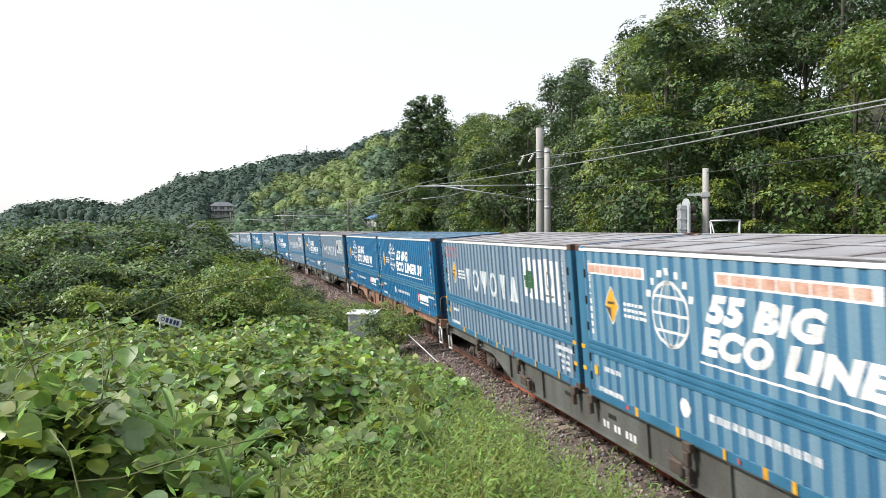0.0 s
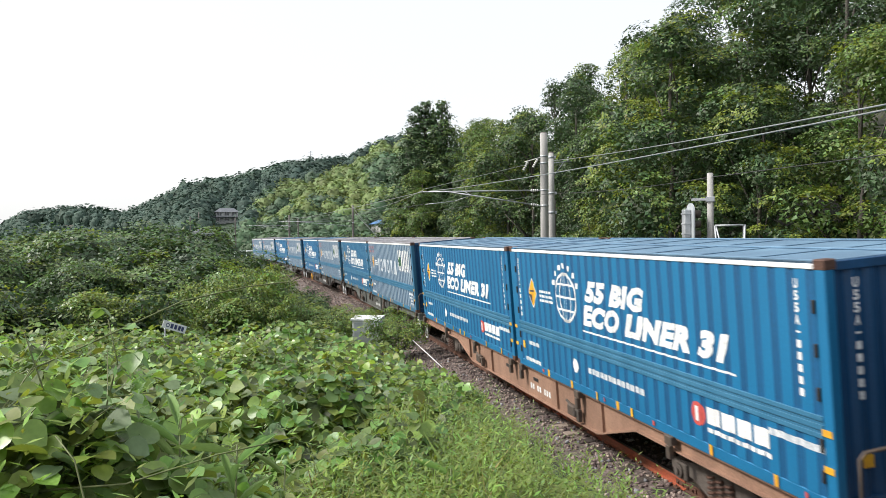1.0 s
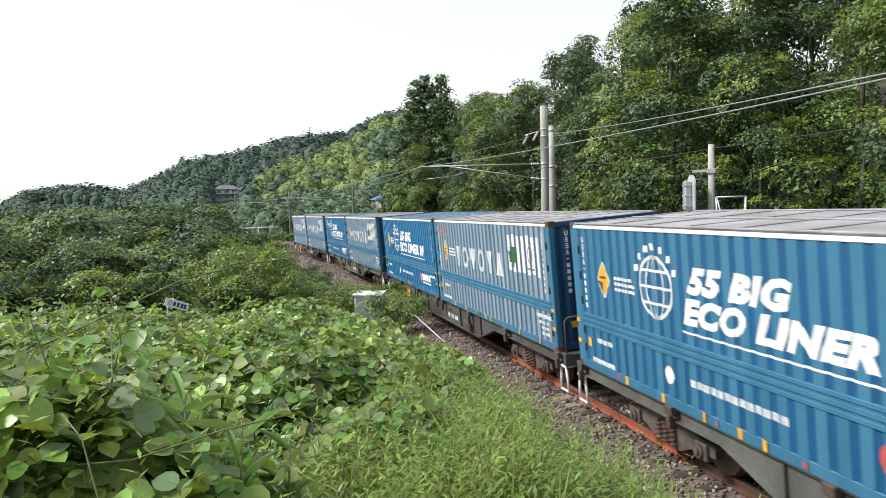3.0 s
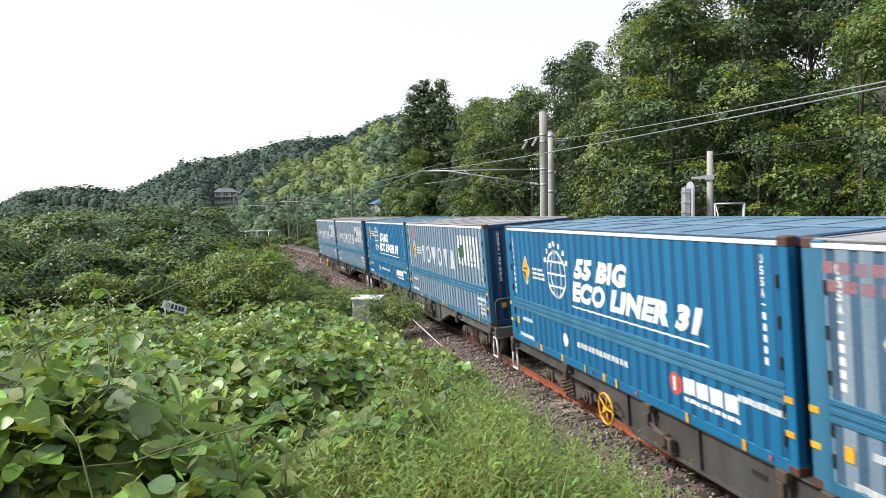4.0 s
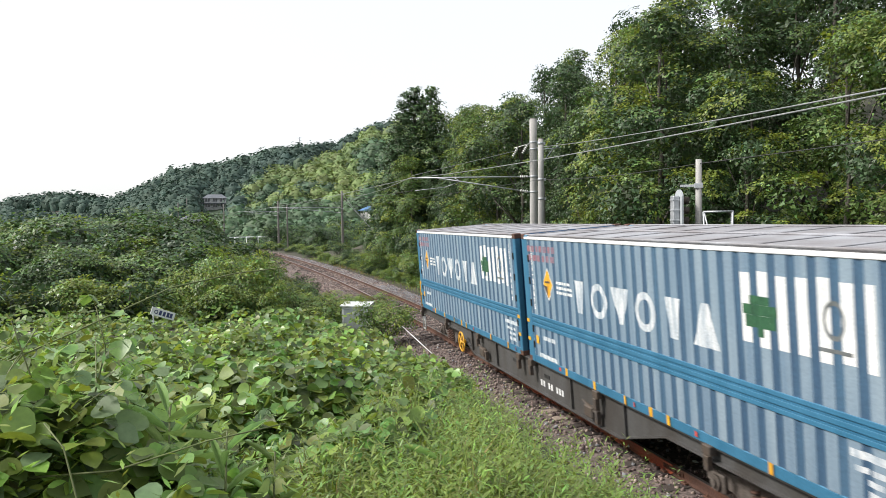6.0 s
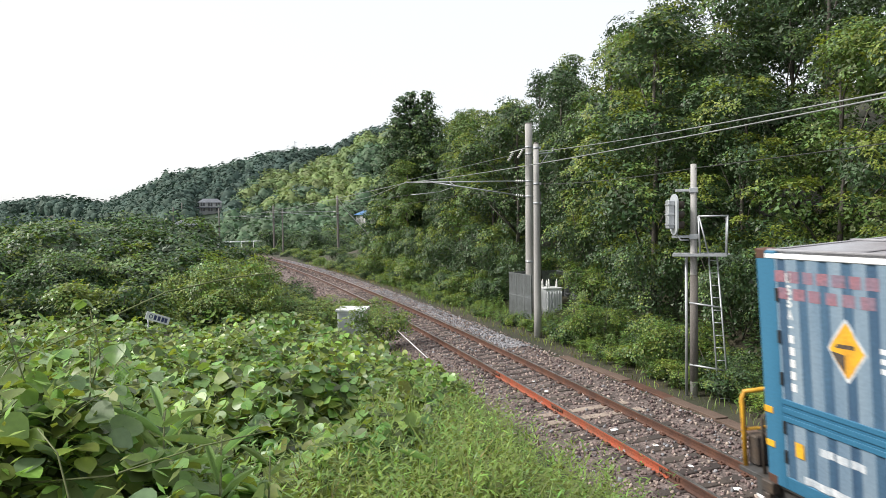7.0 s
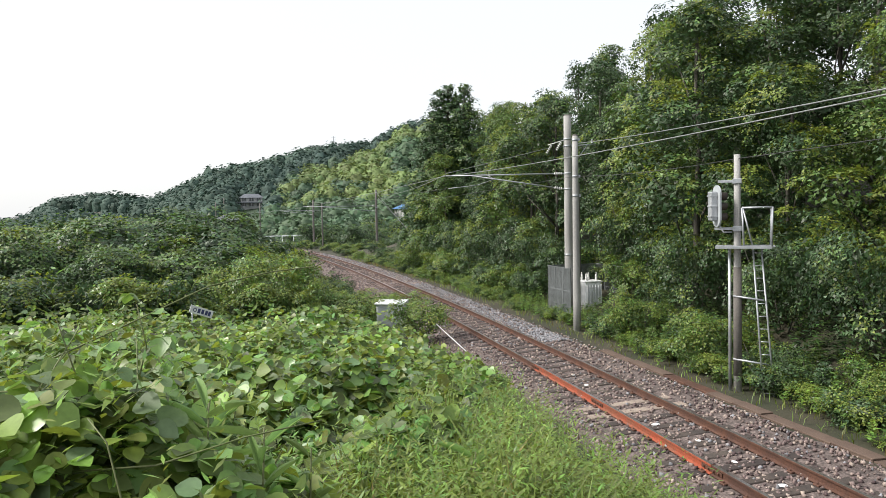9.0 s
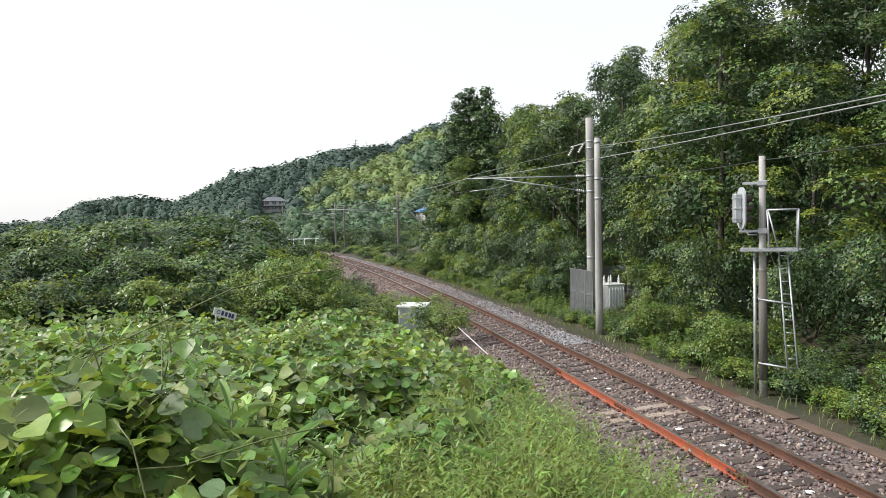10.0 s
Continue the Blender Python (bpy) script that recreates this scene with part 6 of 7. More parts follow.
def round_pole(name, x, y, z0, z1, r0, r1, mat, label, bands=()):
    p = tagged(empty(name, pose(x, y, z0)), label, "pole")
    bm = bmesh.new()
    n = 6
    tube(bm, [(0, 0, (z1 - z0) * i / n - (0.2 if i == 0 else 0)) for i in range(n + 1)], r0, r1, 16)
    part("shaft", bm, mat, p)
    bm = bmesh.new()
    bmesh.ops.create_cone(bm, cap_ends=True, segments=16, radius1=r1 * 1.02, radius2=r1 * 0.75, depth=0.05, matrix=Matrix.Translation((0, 0, z1 - z0 + 0.024)))
    part("cap", bm, CONCRETE_DARK, p)
    for zb in bands:
        bm = bmesh.new()
        r = r0 + (r1 - r0) * (zb - z0) / (z1 - z0) + 0.008
        tube(bm, [(0, 0, zb - z0 - 0.04), (0, 0, zb - z0 + 0.04)], r, sides=16)
        box(bm, r - 0.02, -0.03, zb - z0 - 0.05, r + 0.06, 0.03, zb - z0 + 0.05, 0.005)
        part("clamp", bm, GALV, p, "steel clamp band")
    return p


MAST = (3.55, 32.2)
mast = round_pole("concrete_mast", *MAST, -0.3, 8.2, 0.20, 0.16, CONCRETE, "thick pale concrete overhead line mast", (5.72, 5.05, 6.9, 7.2, 2.2))
round_pole("concrete_pole", 3.98, 33.0, -0.3, 5.3, 0.19, 0.17, CONCRETE_DARK, "dark stained concrete pole close behind a pale mast")
thin = round_pole("concrete_pole", 3.22, 26.8, -0.3, 6.75, 0.145, 0.10, CONCRETE, "slim weathered concrete pole beside the track", (5.3, 4.6, 6.6))


def insulator(bm, p, d, n=4, r=0.07):
    p, d = Vector(p), Vector(d).normalized()
    for i in range(n):
        tube(bm, [p + d * i * 0.09, p + d * (i * 0.09 + 0.03), p + d * (i * 0.09 + 0.045)], r, r * 0.5, 10)


def cantilever(pole, x0, y0, z0, tip, length_scale=1.0, r=0.03):
    """A steel bracket from a mast out over the track; tip: its free end in the world."""
    t = Vector(tip) - Vector((x0, y0, z0))
    root = Vector((0, 0, t.z))
    bm = bmesh.new()
    tube(bm, [root, Vector(t)], r, r * 0.8, 8)
    part("bracket_tube", bm, GALV, pole, "galvanised bracket tube")
    bm = bmesh.new()
    low = root - Vector((0, 0, 0.7))
    tube(bm, [low, root.lerp(t, 0.8)], r, r * 0.8, 8)
    part("brace_tube", bm, GALV, pole, "galvanised diagonal brace")
    bm = bmesh.new()
    d = (t - root).normalized()
    insulator(bm, root + d * 0.28, d)
    part("insulator", bm, PORCELAIN, pole, "white porcelain insulator")
    bm = bmesh.new()
    insulator(bm, low + (root.lerp(t, 0.8) - low).normalized() * 0.28, root.lerp(t, 0.8) - low)
    part("insulator", bm, PORCELAIN, pole, "white porcelain insulator")
    bm = bmesh.new()
    a = root.lerp(t, 0.66)
    tube(bm, [a, a + Vector((-d.y * 0.1, d.x * 0.1, -0.18)) - d * 0.3, a - Vector((0, 0, 0.42)) - d * 0.5 + d * 0.9], 0.016, sides=6)
    tube(bm, [a - Vector((0, 0, 0.42)) + d * 0.4, root.lerp(t, 0.98) - Vector((0, 0, 0.55))], 0.014, sides=6)
    part("steady_arm", bm, GALV, pole, "thin steady arm")
    return t


TIP = line_flat(17.6, 0.15, 5.72)
cantilever(mast, *MAST, -0.3, TIP)
# line insulators hung on the mast
bm = bmesh.new()
for k in range(2):
    insulator(bm, (-0.30 - 0.42 * k, -0.12, 7.35 - 0.12 * k), (-0.6, -0.3, -1), 5, 0.06)
tube(bm, [(0, 0, 7.5), (-0.85, -0.2, 7.25)], 0.02, sides=6)
part("line_insulators", bm, PORCELAIN, mast, "hanging white insulators")
bm = bmesh.new()
tube(bm, [(0, 0, 6.7), (0.75, 0.1, 6.75)], 0.02, sides=6)
tube(bm, [(0, 0, 6.1), (0.45, 0.06, 6.72)], 0.016, sides=6)
insulator(bm, (0.62, 0.08, 6.78), (0, 0, 1), 2, 0.05)
part("cross_arm", bm, GALV, thin, "small steel cross arm")

POLE2, POLE3 = (-14.2, 94.0), (-27.7, 116.0)
far_mast = round_pole("concrete_mast", *POLE2, -0.6, 7.7, 0.17, 0.13, CONCRETE_DARK, "distant concrete overhead line mast with a bracket", (5.5,))
TIP2 = line_flat(float(to_line([POLE2[0]], [POLE2[1]])[0][0]), 0.1, 5.7)
cantilever(far_mast, *POLE2, -0.6, TIP2)
far_mast2 = round_pole("concrete_mast", *POLE3, -0.6, 7.2, 0.17, 0.13, CONCRETE_DARK, "faint far concrete overhead line mast with a bracket", (5.4,))
TIP3 = line_flat(float(to_line([POLE3[0]], [POLE3[1]])[0][0]), 0.1, 5.6)
cantilever(far_mast2, *POLE3, -0.6, TIP3)
round_pole("concrete_pole", POLE3[0] + 1.2, POLE3[1] + 1.0, -0.6, 6.6, 0.13, 0.10, CONCRETE_DARK, "distant slim pole next to a mast")


def wire(name, points, r, mat, label, sag=0.0):
    """An overhead wire through points, hanging a little between them."""
    bm = bmesh.new()
    pts = []
    for a, b in zip(points[:-1], points[1:]):
        a, b = Vector(a), Vector(b)
        for i in range(12):
            q = i / 12
            p = a.lerp(b, q)
            p.z -= sag * 4 * q * (1 - q)
            pts.append(p)
    pts.append(Vector(points[-1]))
    tube(bm, pts, r, r, 6)
    return tagged(new(name, mesh_of(bm, name, mat)), label, "wire", "overhead wires")


def over(s, u, z):
    return line_flat(s, u, z)


wire("messenger_wire", [over(-45, 0.1, 5.2), over(-8, 0.0, 5.2), TIP, TIP2, TIP3, over(150, 0, 5.7)], 0.011, WIRE, "bare messenger wire over the track", 0.12)
wire("contact_wire", [TIP - Vector((0, 0, 0.55)), TIP2 - Vector((0, 0, 0.55)), TIP3 - Vector((0, 0, 0.55))], 0.009, WIRE_DARK, "thin contact wire above the track", 0.02)
wire("feeder_wire", [over(-45, 0.5, 5.35), over(-8, 0.3, 5.3), (MAST[0] + 0.1, MAST[1], 6.98)], 0.012, WIRE, "bare feeder wire tied to the mast", 0.10)
wire("feeder_wire", [(MAST[0] - 0.7, MAST[1] - 0.2, 6.85), TIP + Vector((0, 0, 0.1))], 0.010, WIRE, "short bare wire between mast and bracket")
wire("feeder_wire", [TIP + Vector((0, 0, 0.05)), (POLE2[0], POLE2[1], 7.4), (POLE3[0], POLE3[1], 6.9)], 0.011, WIRE, "bare feeder wire running along the masts", 0.5)
wire("signal_cable", [over(-45, 3.3, 5.25), (5.82, 17.46, 5.12), (3.22, 26.8, 5.3), (POLE2[0], POLE2[1], 5.6)], 0.009, WIRE_DARK, "dark cable strung between slim poles", 0.10)
for dx in (0.0, 0.55):
    wire("guy_wire", [(POLE2[0] + 0.1, POLE2[1], 7.3 - dx * 0.8), (POLE2[0] + 6.6 + dx, POLE2[1] - 2.5, -0.4)], 0.02, WIRE, "slanting guy wire that stays a mast")


def make_signal():
    """Railway signal seen from behind: mast, oval backplate, landing, ladder."""
    m = facing(5.82, 17.46, -0.3)
    sig = tagged(empty("railway_signal", m), "railway signal seen from behind on a concrete mast with ladder", "railway signal")
    bm = bmesh.new()
    tube(bm, [(0, 0, -0.2), (0, 0, 1.8), (0, 0, 3.7), (0, 0, 5.52)], 0.095, 0.07, 14)
    part("mast", bm, CONCRETE, sig, "weathered concrete mast")
    bm = bmesh.new()
    tube(bm, [(0, 0, 0.35), (0, 0, 2.9)], 0.097, 0.090, 14)
    part("sleeve", bm, CONCRETE_DARK, sig, "dark stained lower sleeve")
    bm = bmesh.new()
    tube(bm, [(-0.17, 0.02, -0.1), (-0.17, 0.02, 3.35)], 0.035, sides=8)
    part("cable_pipe", bm, GALV, sig, "grey cable pipe")
    # oval plate turned almost edge on
    head = Matrix.Translation((-0.46, -0.02, 4.33)) @ Matrix.Rotation(radians(-72), 4, "Z")
    bm = bmesh.new()
    n = 24
    prof = []
    for i in range(n):
        a = 2 * math.pi * i / n
        x, z = 0.30 * math.cos(a), 0.22 * math.sin(a) + (0.27 if math.sin(a) >= 0 else -0.27)
        prof.append((x, z))
    fr = [bm.verts.new((x, 0.0, z)) for x, z in prof]
    bk = [bm.verts.new((x, 0.035, z)) for x, z in prof]
    bm.faces.new(fr)
    bm.faces.new(bk[::-1])
    for i in range(n):
        bm.faces.new((fr[(i + 1) % n], fr[i], bk[i], bk[(i + 1) % n]))
    bmesh.ops.recalc_face_normals(bm, faces=bm.faces)
    plate = part("backplate", bm, CABINET_GREY, sig, "grey oval backplate", at=head)
    bm = bmesh.new()
    box(bm, -0.12, -0.16, -0.34, 0.12, -0.002, 0.34, 0.02)
    for z in (-0.24, 0.0, 0.24):
        box(bm, -0.135, -0.17, z - 0.02, 0.135, -0.002, z + 0.02, 0.006)
    part("lamp_case", bm, GALV, sig, "steel lamp case", at=head)
    for z in (-0.24, 0.0, 0.24):
        bm = bmesh.new()
        tube(bm, [(0, 0.036, z), (0, 0.24, z - 0.01)], 0.085, 0.09, 12)
        part("lamp_hood", bm, UNDER, sig, "black hood of a lamp", at=head)
    for z, xx in ((4.9, -0.42), (3.80, -0.5)):
        bm = bmesh.new()
        box(bm, xx, -0.03, z - 0.03, 0.09, 0.03, z + 0.03, 0.006)
        box(bm, -0.1, -0.1, z - 0.06, 0.1, 0.1, z + 0.06, 0.01)
        part("bracket", bm, GALV, sig, "steel bracket")
    bm = bmesh.new()
    tube(bm, [(-0.40, -0.05, 3.90), (-0.3, -0.1, 3.72), (-0.12, -0.06, 3.72)], 0.02, sides=6)
    part("conduit", bm, GALV, sig, "bent cable conduit")
    bm = bmesh.new()
    for i in range(7):
        x = -0.46 + i * 0.185
        box(bm, x, -0.30, 3.375, x + 0.15, 0.30, 3.40)
    for y in (-0.31, 0.31):
        box(bm, -0.48, y - 0.02, 3.34, 0.72, y + 0.02, 3.405, 0.004)
    part("landing", bm, GALV, sig, "steel grating landing")
    for x in (0.20, 0.72):
        for y in (-0.29, 0.29):
            bm = bmesh.new()
            tube(bm, [(x - (0.06 if x < 0.5 else 0), y, 3.39), (x - (0.10 if x < 0.5 else -0.02), y, 4.28)], 0.022, sides=7)
            part("railing_post", bm, GALV, sig)
    for y in (-0.29, 0.29):
        bm = bmesh.new()
        tube(bm, [(0.10, y, 4.28), (0.74, y, 4.28)], 0.022, sides=7)
        tube(bm, [(0.12, y, 4.26), (0.32, y, 3.42)], 0.018, sides=7)
        part("side_rail", bm, GALV, sig)
    bm = bmesh.new()
    tube(bm, [(0.74, -0.29, 4.28), (0.74, 0.29, 4.28)], 0.022, sides=7)
    part("end_rail", bm, GALV, sig)
    for dx in (-0.09, 0.09):
        ladder = bmesh.new()
        tube(ladder, [(0.42 + dx, -0.05, 3.38), (0.66 + dx * 1.25, -0.35, -0.1)], 0.022, sides=7)
        part("ladder_rail", ladder, GALV, sig, "steel ladder rail")
    for i in range(12):
        q = (i + 0.5) / 12
        c = Vector((0.42, -0.05, 3.38)).lerp(Vector((0.66, -0.35, -0.1)), q)
        bm = bmesh.new()
        tube(bm, [(c.x - 0.1, c.y, c.z), (c.x + 0.1, c.y, c.z)], 0.012, sides=6)
        part("rung", bm, GALV, sig)
    for z, e in ((2.2, 0.46), (0.72, 0.58)):
        bm = bmesh.new()
        tube(bm, [(-0.1, -0.06, z + 0.03), (e + 0.1, -0.2, z - 0.05)], 0.024, sides=7)
        part("stay", bm, GALV, sig, "steel stay between mast and ladder")
    return sig


make_signal()


def make_enclosure():
    """Mesh-panel enclosure round a small transformer."""
    enc = tagged(empty("fence_enclosure"), "grey steel mesh fence round a lineside transformer", "fence", "")
    corners = [on_line(17.4, 4.75), on_line(14.9, 4.75), on_line(14.9, 7.1), on_line(17.4, 7.1)]

    def panel(a, b, open_mesh):
        a, b = Vector((*a, -0.3)), Vector((*b, -0.3))
        n = 3
        w = (b - a).length / n
        ang = math.atan2(b.y - a.y, b.x - a.x)
        for i in range(n):
            m = Matrix.Translation(a.lerp(b, i / n)) @ Matrix.Rotation(ang, 4, "Z")
            bm = bmesh.new()
            for x in (0.0, w - 0.04):
                box(bm, x, -0.02, 0, x + 0.04, 0.02, 2.0, 0.004)
            for z in (0.08, 1.0, 1.96):
                box(bm, 0.04, -0.015, z, w - 0.04, 0.015, z + 0.035)
            part("panel_frame", bm, FENCE_GREY, enc, at=m)
            bm = bmesh.new()
            k = 22
            for j in range(k):
                x = 0.05 + (w - 0.1) * j / (k - 1)
                box(bm, x - (0.012 if not open_mesh else 0.004), -0.004, 0.11, x + (0.012 if not open_mesh else 0.004), 0.004, 1.96)
            part("panel_mesh", bm, FENCE_GREY, enc, at=m)
    panel(corners[0], corners[1], False)
    panel(corners[3], corners[2], True)
    panel(corners[0], corners[3], False)
    tr = tagged(empty("transformer", line_pose(15.6, 5.9, -0.3, False)), "white steel lineside transformer with porcelain bushings", "transformer")
    bm = bmesh.new()
    box(bm, -0.5, -0.45, 0, 0.5, 0.45, 0.35, 0.02)
    part("plinth", bm, CONCRETE, tr, "concrete plinth")
    bm = bmesh.new()
    box(bm, -0.42, -0.38, 0.35, 0.42, 0.38, 1.35, 0.03)
    box(bm, -0.45, -0.41, 1.35, 0.45, 0.41, 1.40, 0.01)
    part("tank", bm, CABINET_WHITE, tr, "white steel tank")
    bm = bmesh.new()
    box(bm, 0.42, 0.0, 0.45, 0.52, 0.03, 1.25, 0.006)
    fin = mesh_of(bm, "cooling_fin", CABINET_WHITE)
    for i in range(6):
        part("cooling_fin", fin, None, tr, at=pose(0, -0.32 + i * 0.125, 0))
    for x, y in ((-0.2, -0.25), (-0.2, 0.05), (0.1, 0.28), (0.15, -0.2)):
        bm = bmesh.new()
        for i in range(5):
            tube(bm, [(x, y, 1.40 + i * 0.055), (x, y, 1.43 + i * 0.055), (x, y, 1.455 + i * 0.055)], 0.07 - 0.006 * i, 0.035, 10)
        tube(bm, [(x, y, 1.66), (x, y, 1.74)], 0.018, sides=6)
        part("bushing", bm, PORCELAIN, tr, "white porcelain bushing")
    return enc


make_enclosure()


def make_box():
    """White lineside cabinet half grown over."""
    c = tagged(empty("lineside_cabinet", facing(-3.6, 27.0, -0.6) @ pose(0, 0, 0, 0, 0, -14)), "white steel lineside cabinet half hidden by climbers", "cabinet")
    bm = bmesh.new()
    box(bm, -0.5, -0.3, 0.0, 0.5, 0.35, 1.34, 0.015)
    part("body", bm, CABINET_WHITE, c)
    bm = bmesh.new()
    box(bm, -0.42, -0.325, 0.1, 0.42, -0.302, 1.26, 0.008)
    door = part("door", bm, CABINET_GREY, c, "pale grey door")
    bm = bmesh.new()
    tube(bm, [(0.33, -0.325, 0.72), (0.33, -0.37, 0.74), (0.33, -0.37, 0.86), (0.33, -0.325, 0.88)], 0.012, sides=6)
    part("handle", bm, UNDER, door)
    bm = bmesh.new()
    v = [bm.verts.new(p) for p in ((-0.56, -0.37, 1.342), (0.56, -0.37, 1.342), (0.56, 0.41, 1.342), (-0.56, 0.41, 1.342), (-0.56, -0.37, 1.39), (0.56, -0.37, 1.39), (0.56, 0.41, 1.46), (-0.56, 0.41, 1.46))]
    for ids in ((3, 2, 1, 0), (4, 5, 6, 7), (0, 1, 5, 4), (1, 2, 6, 5), (2, 3, 7, 6), (3, 0, 4, 7)):
        bm.faces.new([v[i] for i in ids])
    part("sloping_lid", bm, CABINET_WHITE, c, "white sloping lid")


make_box()


def make_sign():
    m = facing(-7.7, 19.2, 0.0)
    z = 1.50
    s = tagged(empty("lineside_sign", m @ pose(0, 0, 0, 0, 0, 0)), "small white lineside sign board leaning in the undergrowth", "sign")
    bm = bmesh.new()
    tube(bm, [(-0.24, 0.03, -0.6), (-0.24, 0.03, z + 0.18)], 0.022, sides=7)
    part("post", bm, GALV, s, "thin steel post")
    board = Matrix.Translation((0, 0, z)) @ Matrix.Rotation(radians(26), 4, "Z") @ Matrix.Rotation(radians(21), 4, "Y")
    bm = bmesh.new()
    box(bm, -0.34, -0.01, -0.105, 0.34, 0.01, 0.105, 0.006)
    part("board", bm, CABINET_WHITE, s, "white board", at=board)
    bm = bmesh.new()
    ring(bm, -0.20, 0.0, 0.055, 0.02, 1.0, 14)
    for x in (-0.08, 0.03, 0.14, 0.23):
        flat_box(bm, x - 0.035, -0.06, x + 0.04, 0.06)
    bmesh.ops.translate(bm, vec=(0, -0.013, 0), verts=bm.verts)
    part("writing_bars", bm, material("dark_blue_print", (0.03, 0.04, 0.12), (0.05, 0.06, 0.15), 9, 0.6), s, "dark blue bars of writing", at=board)


make_sign()

tagged(plant(BUSH[1], "bush", -2.3, 24.6, scale=0.84, wide=0.95, sink=-0.05), "low mound of climbers growing over a cabinet", "bush", "bushes beside the track")
tagged(plant(BUSH[1], "bush", -3.6, 25.8, scale=0.22, wide=1.3, sink=0.0), "low mound of climbers growing over a cabinet", "bush", "bushes beside the track")
for x, y, k in ((-5.1, 27.4, 0.8), (-4.6, 29.4, 0.75), (-4.0, 31.2, 0.75), (-4.9, 25.4, 0.35), (-5.6, 24.0, 0.4)):
    tagged(plant(BUSH[1], "bush", x, y, scale=k, wide=1.25, sink=0.1), "low leafy mound of climbers behind a cabinet", "bush", "bushes beside the track")

# leaning white marker pipe at the edge of the ballast
bm = bmesh.new()
p0, p1 = Vector((-1.72, 23.9, 0.42)), Vector((-0.35, 21.9, -0.45))
tube(bm, [p0, p0.lerp(p1, 0.5), p1], 0.014, sides=8)
tagged(new("marker_pipe", mesh_of(bm, "marker_pipe", CABINET_WHITE)), "white marker pipe leaning at the edge of the ballast", "pipe")

# ---- houses and road in the distance ----
WALL_WHITE = material("pale_rendered_wall", (0.45, 0.45, 0.44), (0.36, 0.36, 0.35), 0.6, 0.85, fine=0.1)
TILE_GREY = material("grey_roof_tiles", (0.13, 0.14, 0.16), (0.09, 0.10, 0.115), 0.8, 0.6, fine=0.2, bump=0.3, bump_scale=8)
TILE_BLUE = material("blue_sheet_roof", (0.06, 0.17, 0.36), (0.045, 0.13, 0.28), 0.8, 0.5, fine=0.1)
GLASS_DARK = material("dark_window_glass", (0.03, 0.035, 0.04), (0.05, 0.055, 0.06), 1, 0.08)


def house(x, y, z, w, d, h, roof, label, storeys=2, yaw=0.0):
    z = float(ground_z(x, y)[0]) - 0.2
    ho = tagged(empty("house", facing(x, y, z) @ pose(0, 0, 0, 0, 0, yaw)), label, "house", "distant houses")
    bm = bmesh.new()
    box(bm, -w / 2, -d / 2, -1.0, w / 2, d / 2, h, 0.05)
    part("wall", bm, WALL_WHITE, ho)
    bm = bmesh.new()
    e, r = 0.5, 0.2 * d + 0.3
    v = [bm.verts.new(p) for p in ((-w / 2 - e, -d / 2 - e, h), (w / 2 + e, -d / 2 - e, h), (w / 2 + e, d / 2 + e, h), (-w / 2 - e, d / 2 + e, h), (-w / 2 + d * 0.25, 0, h + r), (w / 2 - d * 0.25, 0, h + r))]
    for ids in ((3, 2, 1, 0), (0, 1, 5, 4), (2, 3, 4, 5), (1, 2, 5), (3, 0, 4)):
        bm.faces.new([v[i] for i in ids])
    part("roof", bm, roof, ho)
    if storeys == 2:
        bm = bmesh.new()
        box(bm, -w / 2 - 0.9, -d / 2 - 1.2, h * 0.48, w / 2 + 0.9, -d / 2 - 0.01, h * 0.48 + 0.25, 0.03)
        part("eaves", bm, roof, ho)
    for k in range(storeys):
        for i in range(3):
            cx = -w / 2 + w * (i + 0.5) / 3
            zz = h * (0.14 + 0.5 * k) if storeys == 2 else h * 0.3
            bm = bmesh.new()
            box(bm, cx - w * 0.11, -d / 2 - 0.06, zz, cx + w * 0.11, -d / 2 - 0.012, zz + 1.3, 0.02)
            win = part("window", bm, GALV, ho)
            bm = bmesh.new()
            for sx in (-1, 1):
                box(bm, cx + sx * w * 0.052 - w * 0.045, -d / 2 - 0.075, zz + 0.1, cx + sx * w * 0.052 + w * 0.045, -d / 2 - 0.0605, zz + 1.2)
            part("pane", bm, GLASS_DARK, win)
    return ho


def bearing(az, d):
    return d * math.sin(radians(az)), d * math.cos(radians(az))


house(*bearing(-18.0, 224), 6.2, 6.2, 4.5, 3.0, TILE_GREY, "white two-storey house with a grey tiled roof on the hillside")
house(*bearing(-19.5, 192), 2.2, 6.4, 5.0, 2.2, TILE_GREY, "low house with a grey roof among shrubs", 1, 20)
house(*bearing(-6.3, 190), 2.2, 4.4, 4.2, 2.6, TILE_BLUE, "small white house with a blue roof beside the woods", 1, 35)
house(*bearing(-7.0, 182), 0.6, 5.0, 3.0, 1.2, WALL_WHITE, "low white shed below a small house", 1, 20)

bm = bmesh.new()
for i in range(8):
    a, b = bearing(-17.5 + i * 0.85, 142 + 1.2 * i), bearing(-17.5 + (i + 0.9) * 0.85, 142 + 1.2 * (i + 0.9))
    tube(bm, [(*a, 1.15), (*b, 1.15)], 0.14, sides=6)
    tube(bm, [(*a, -2.5), (*a, 1.2)], 0.07, sides=6)
tagged(new("guard_rail", mesh_of(bm, "guard_rail", CABINET_WHITE)), "white guard rail along a distant road", "guard rail")
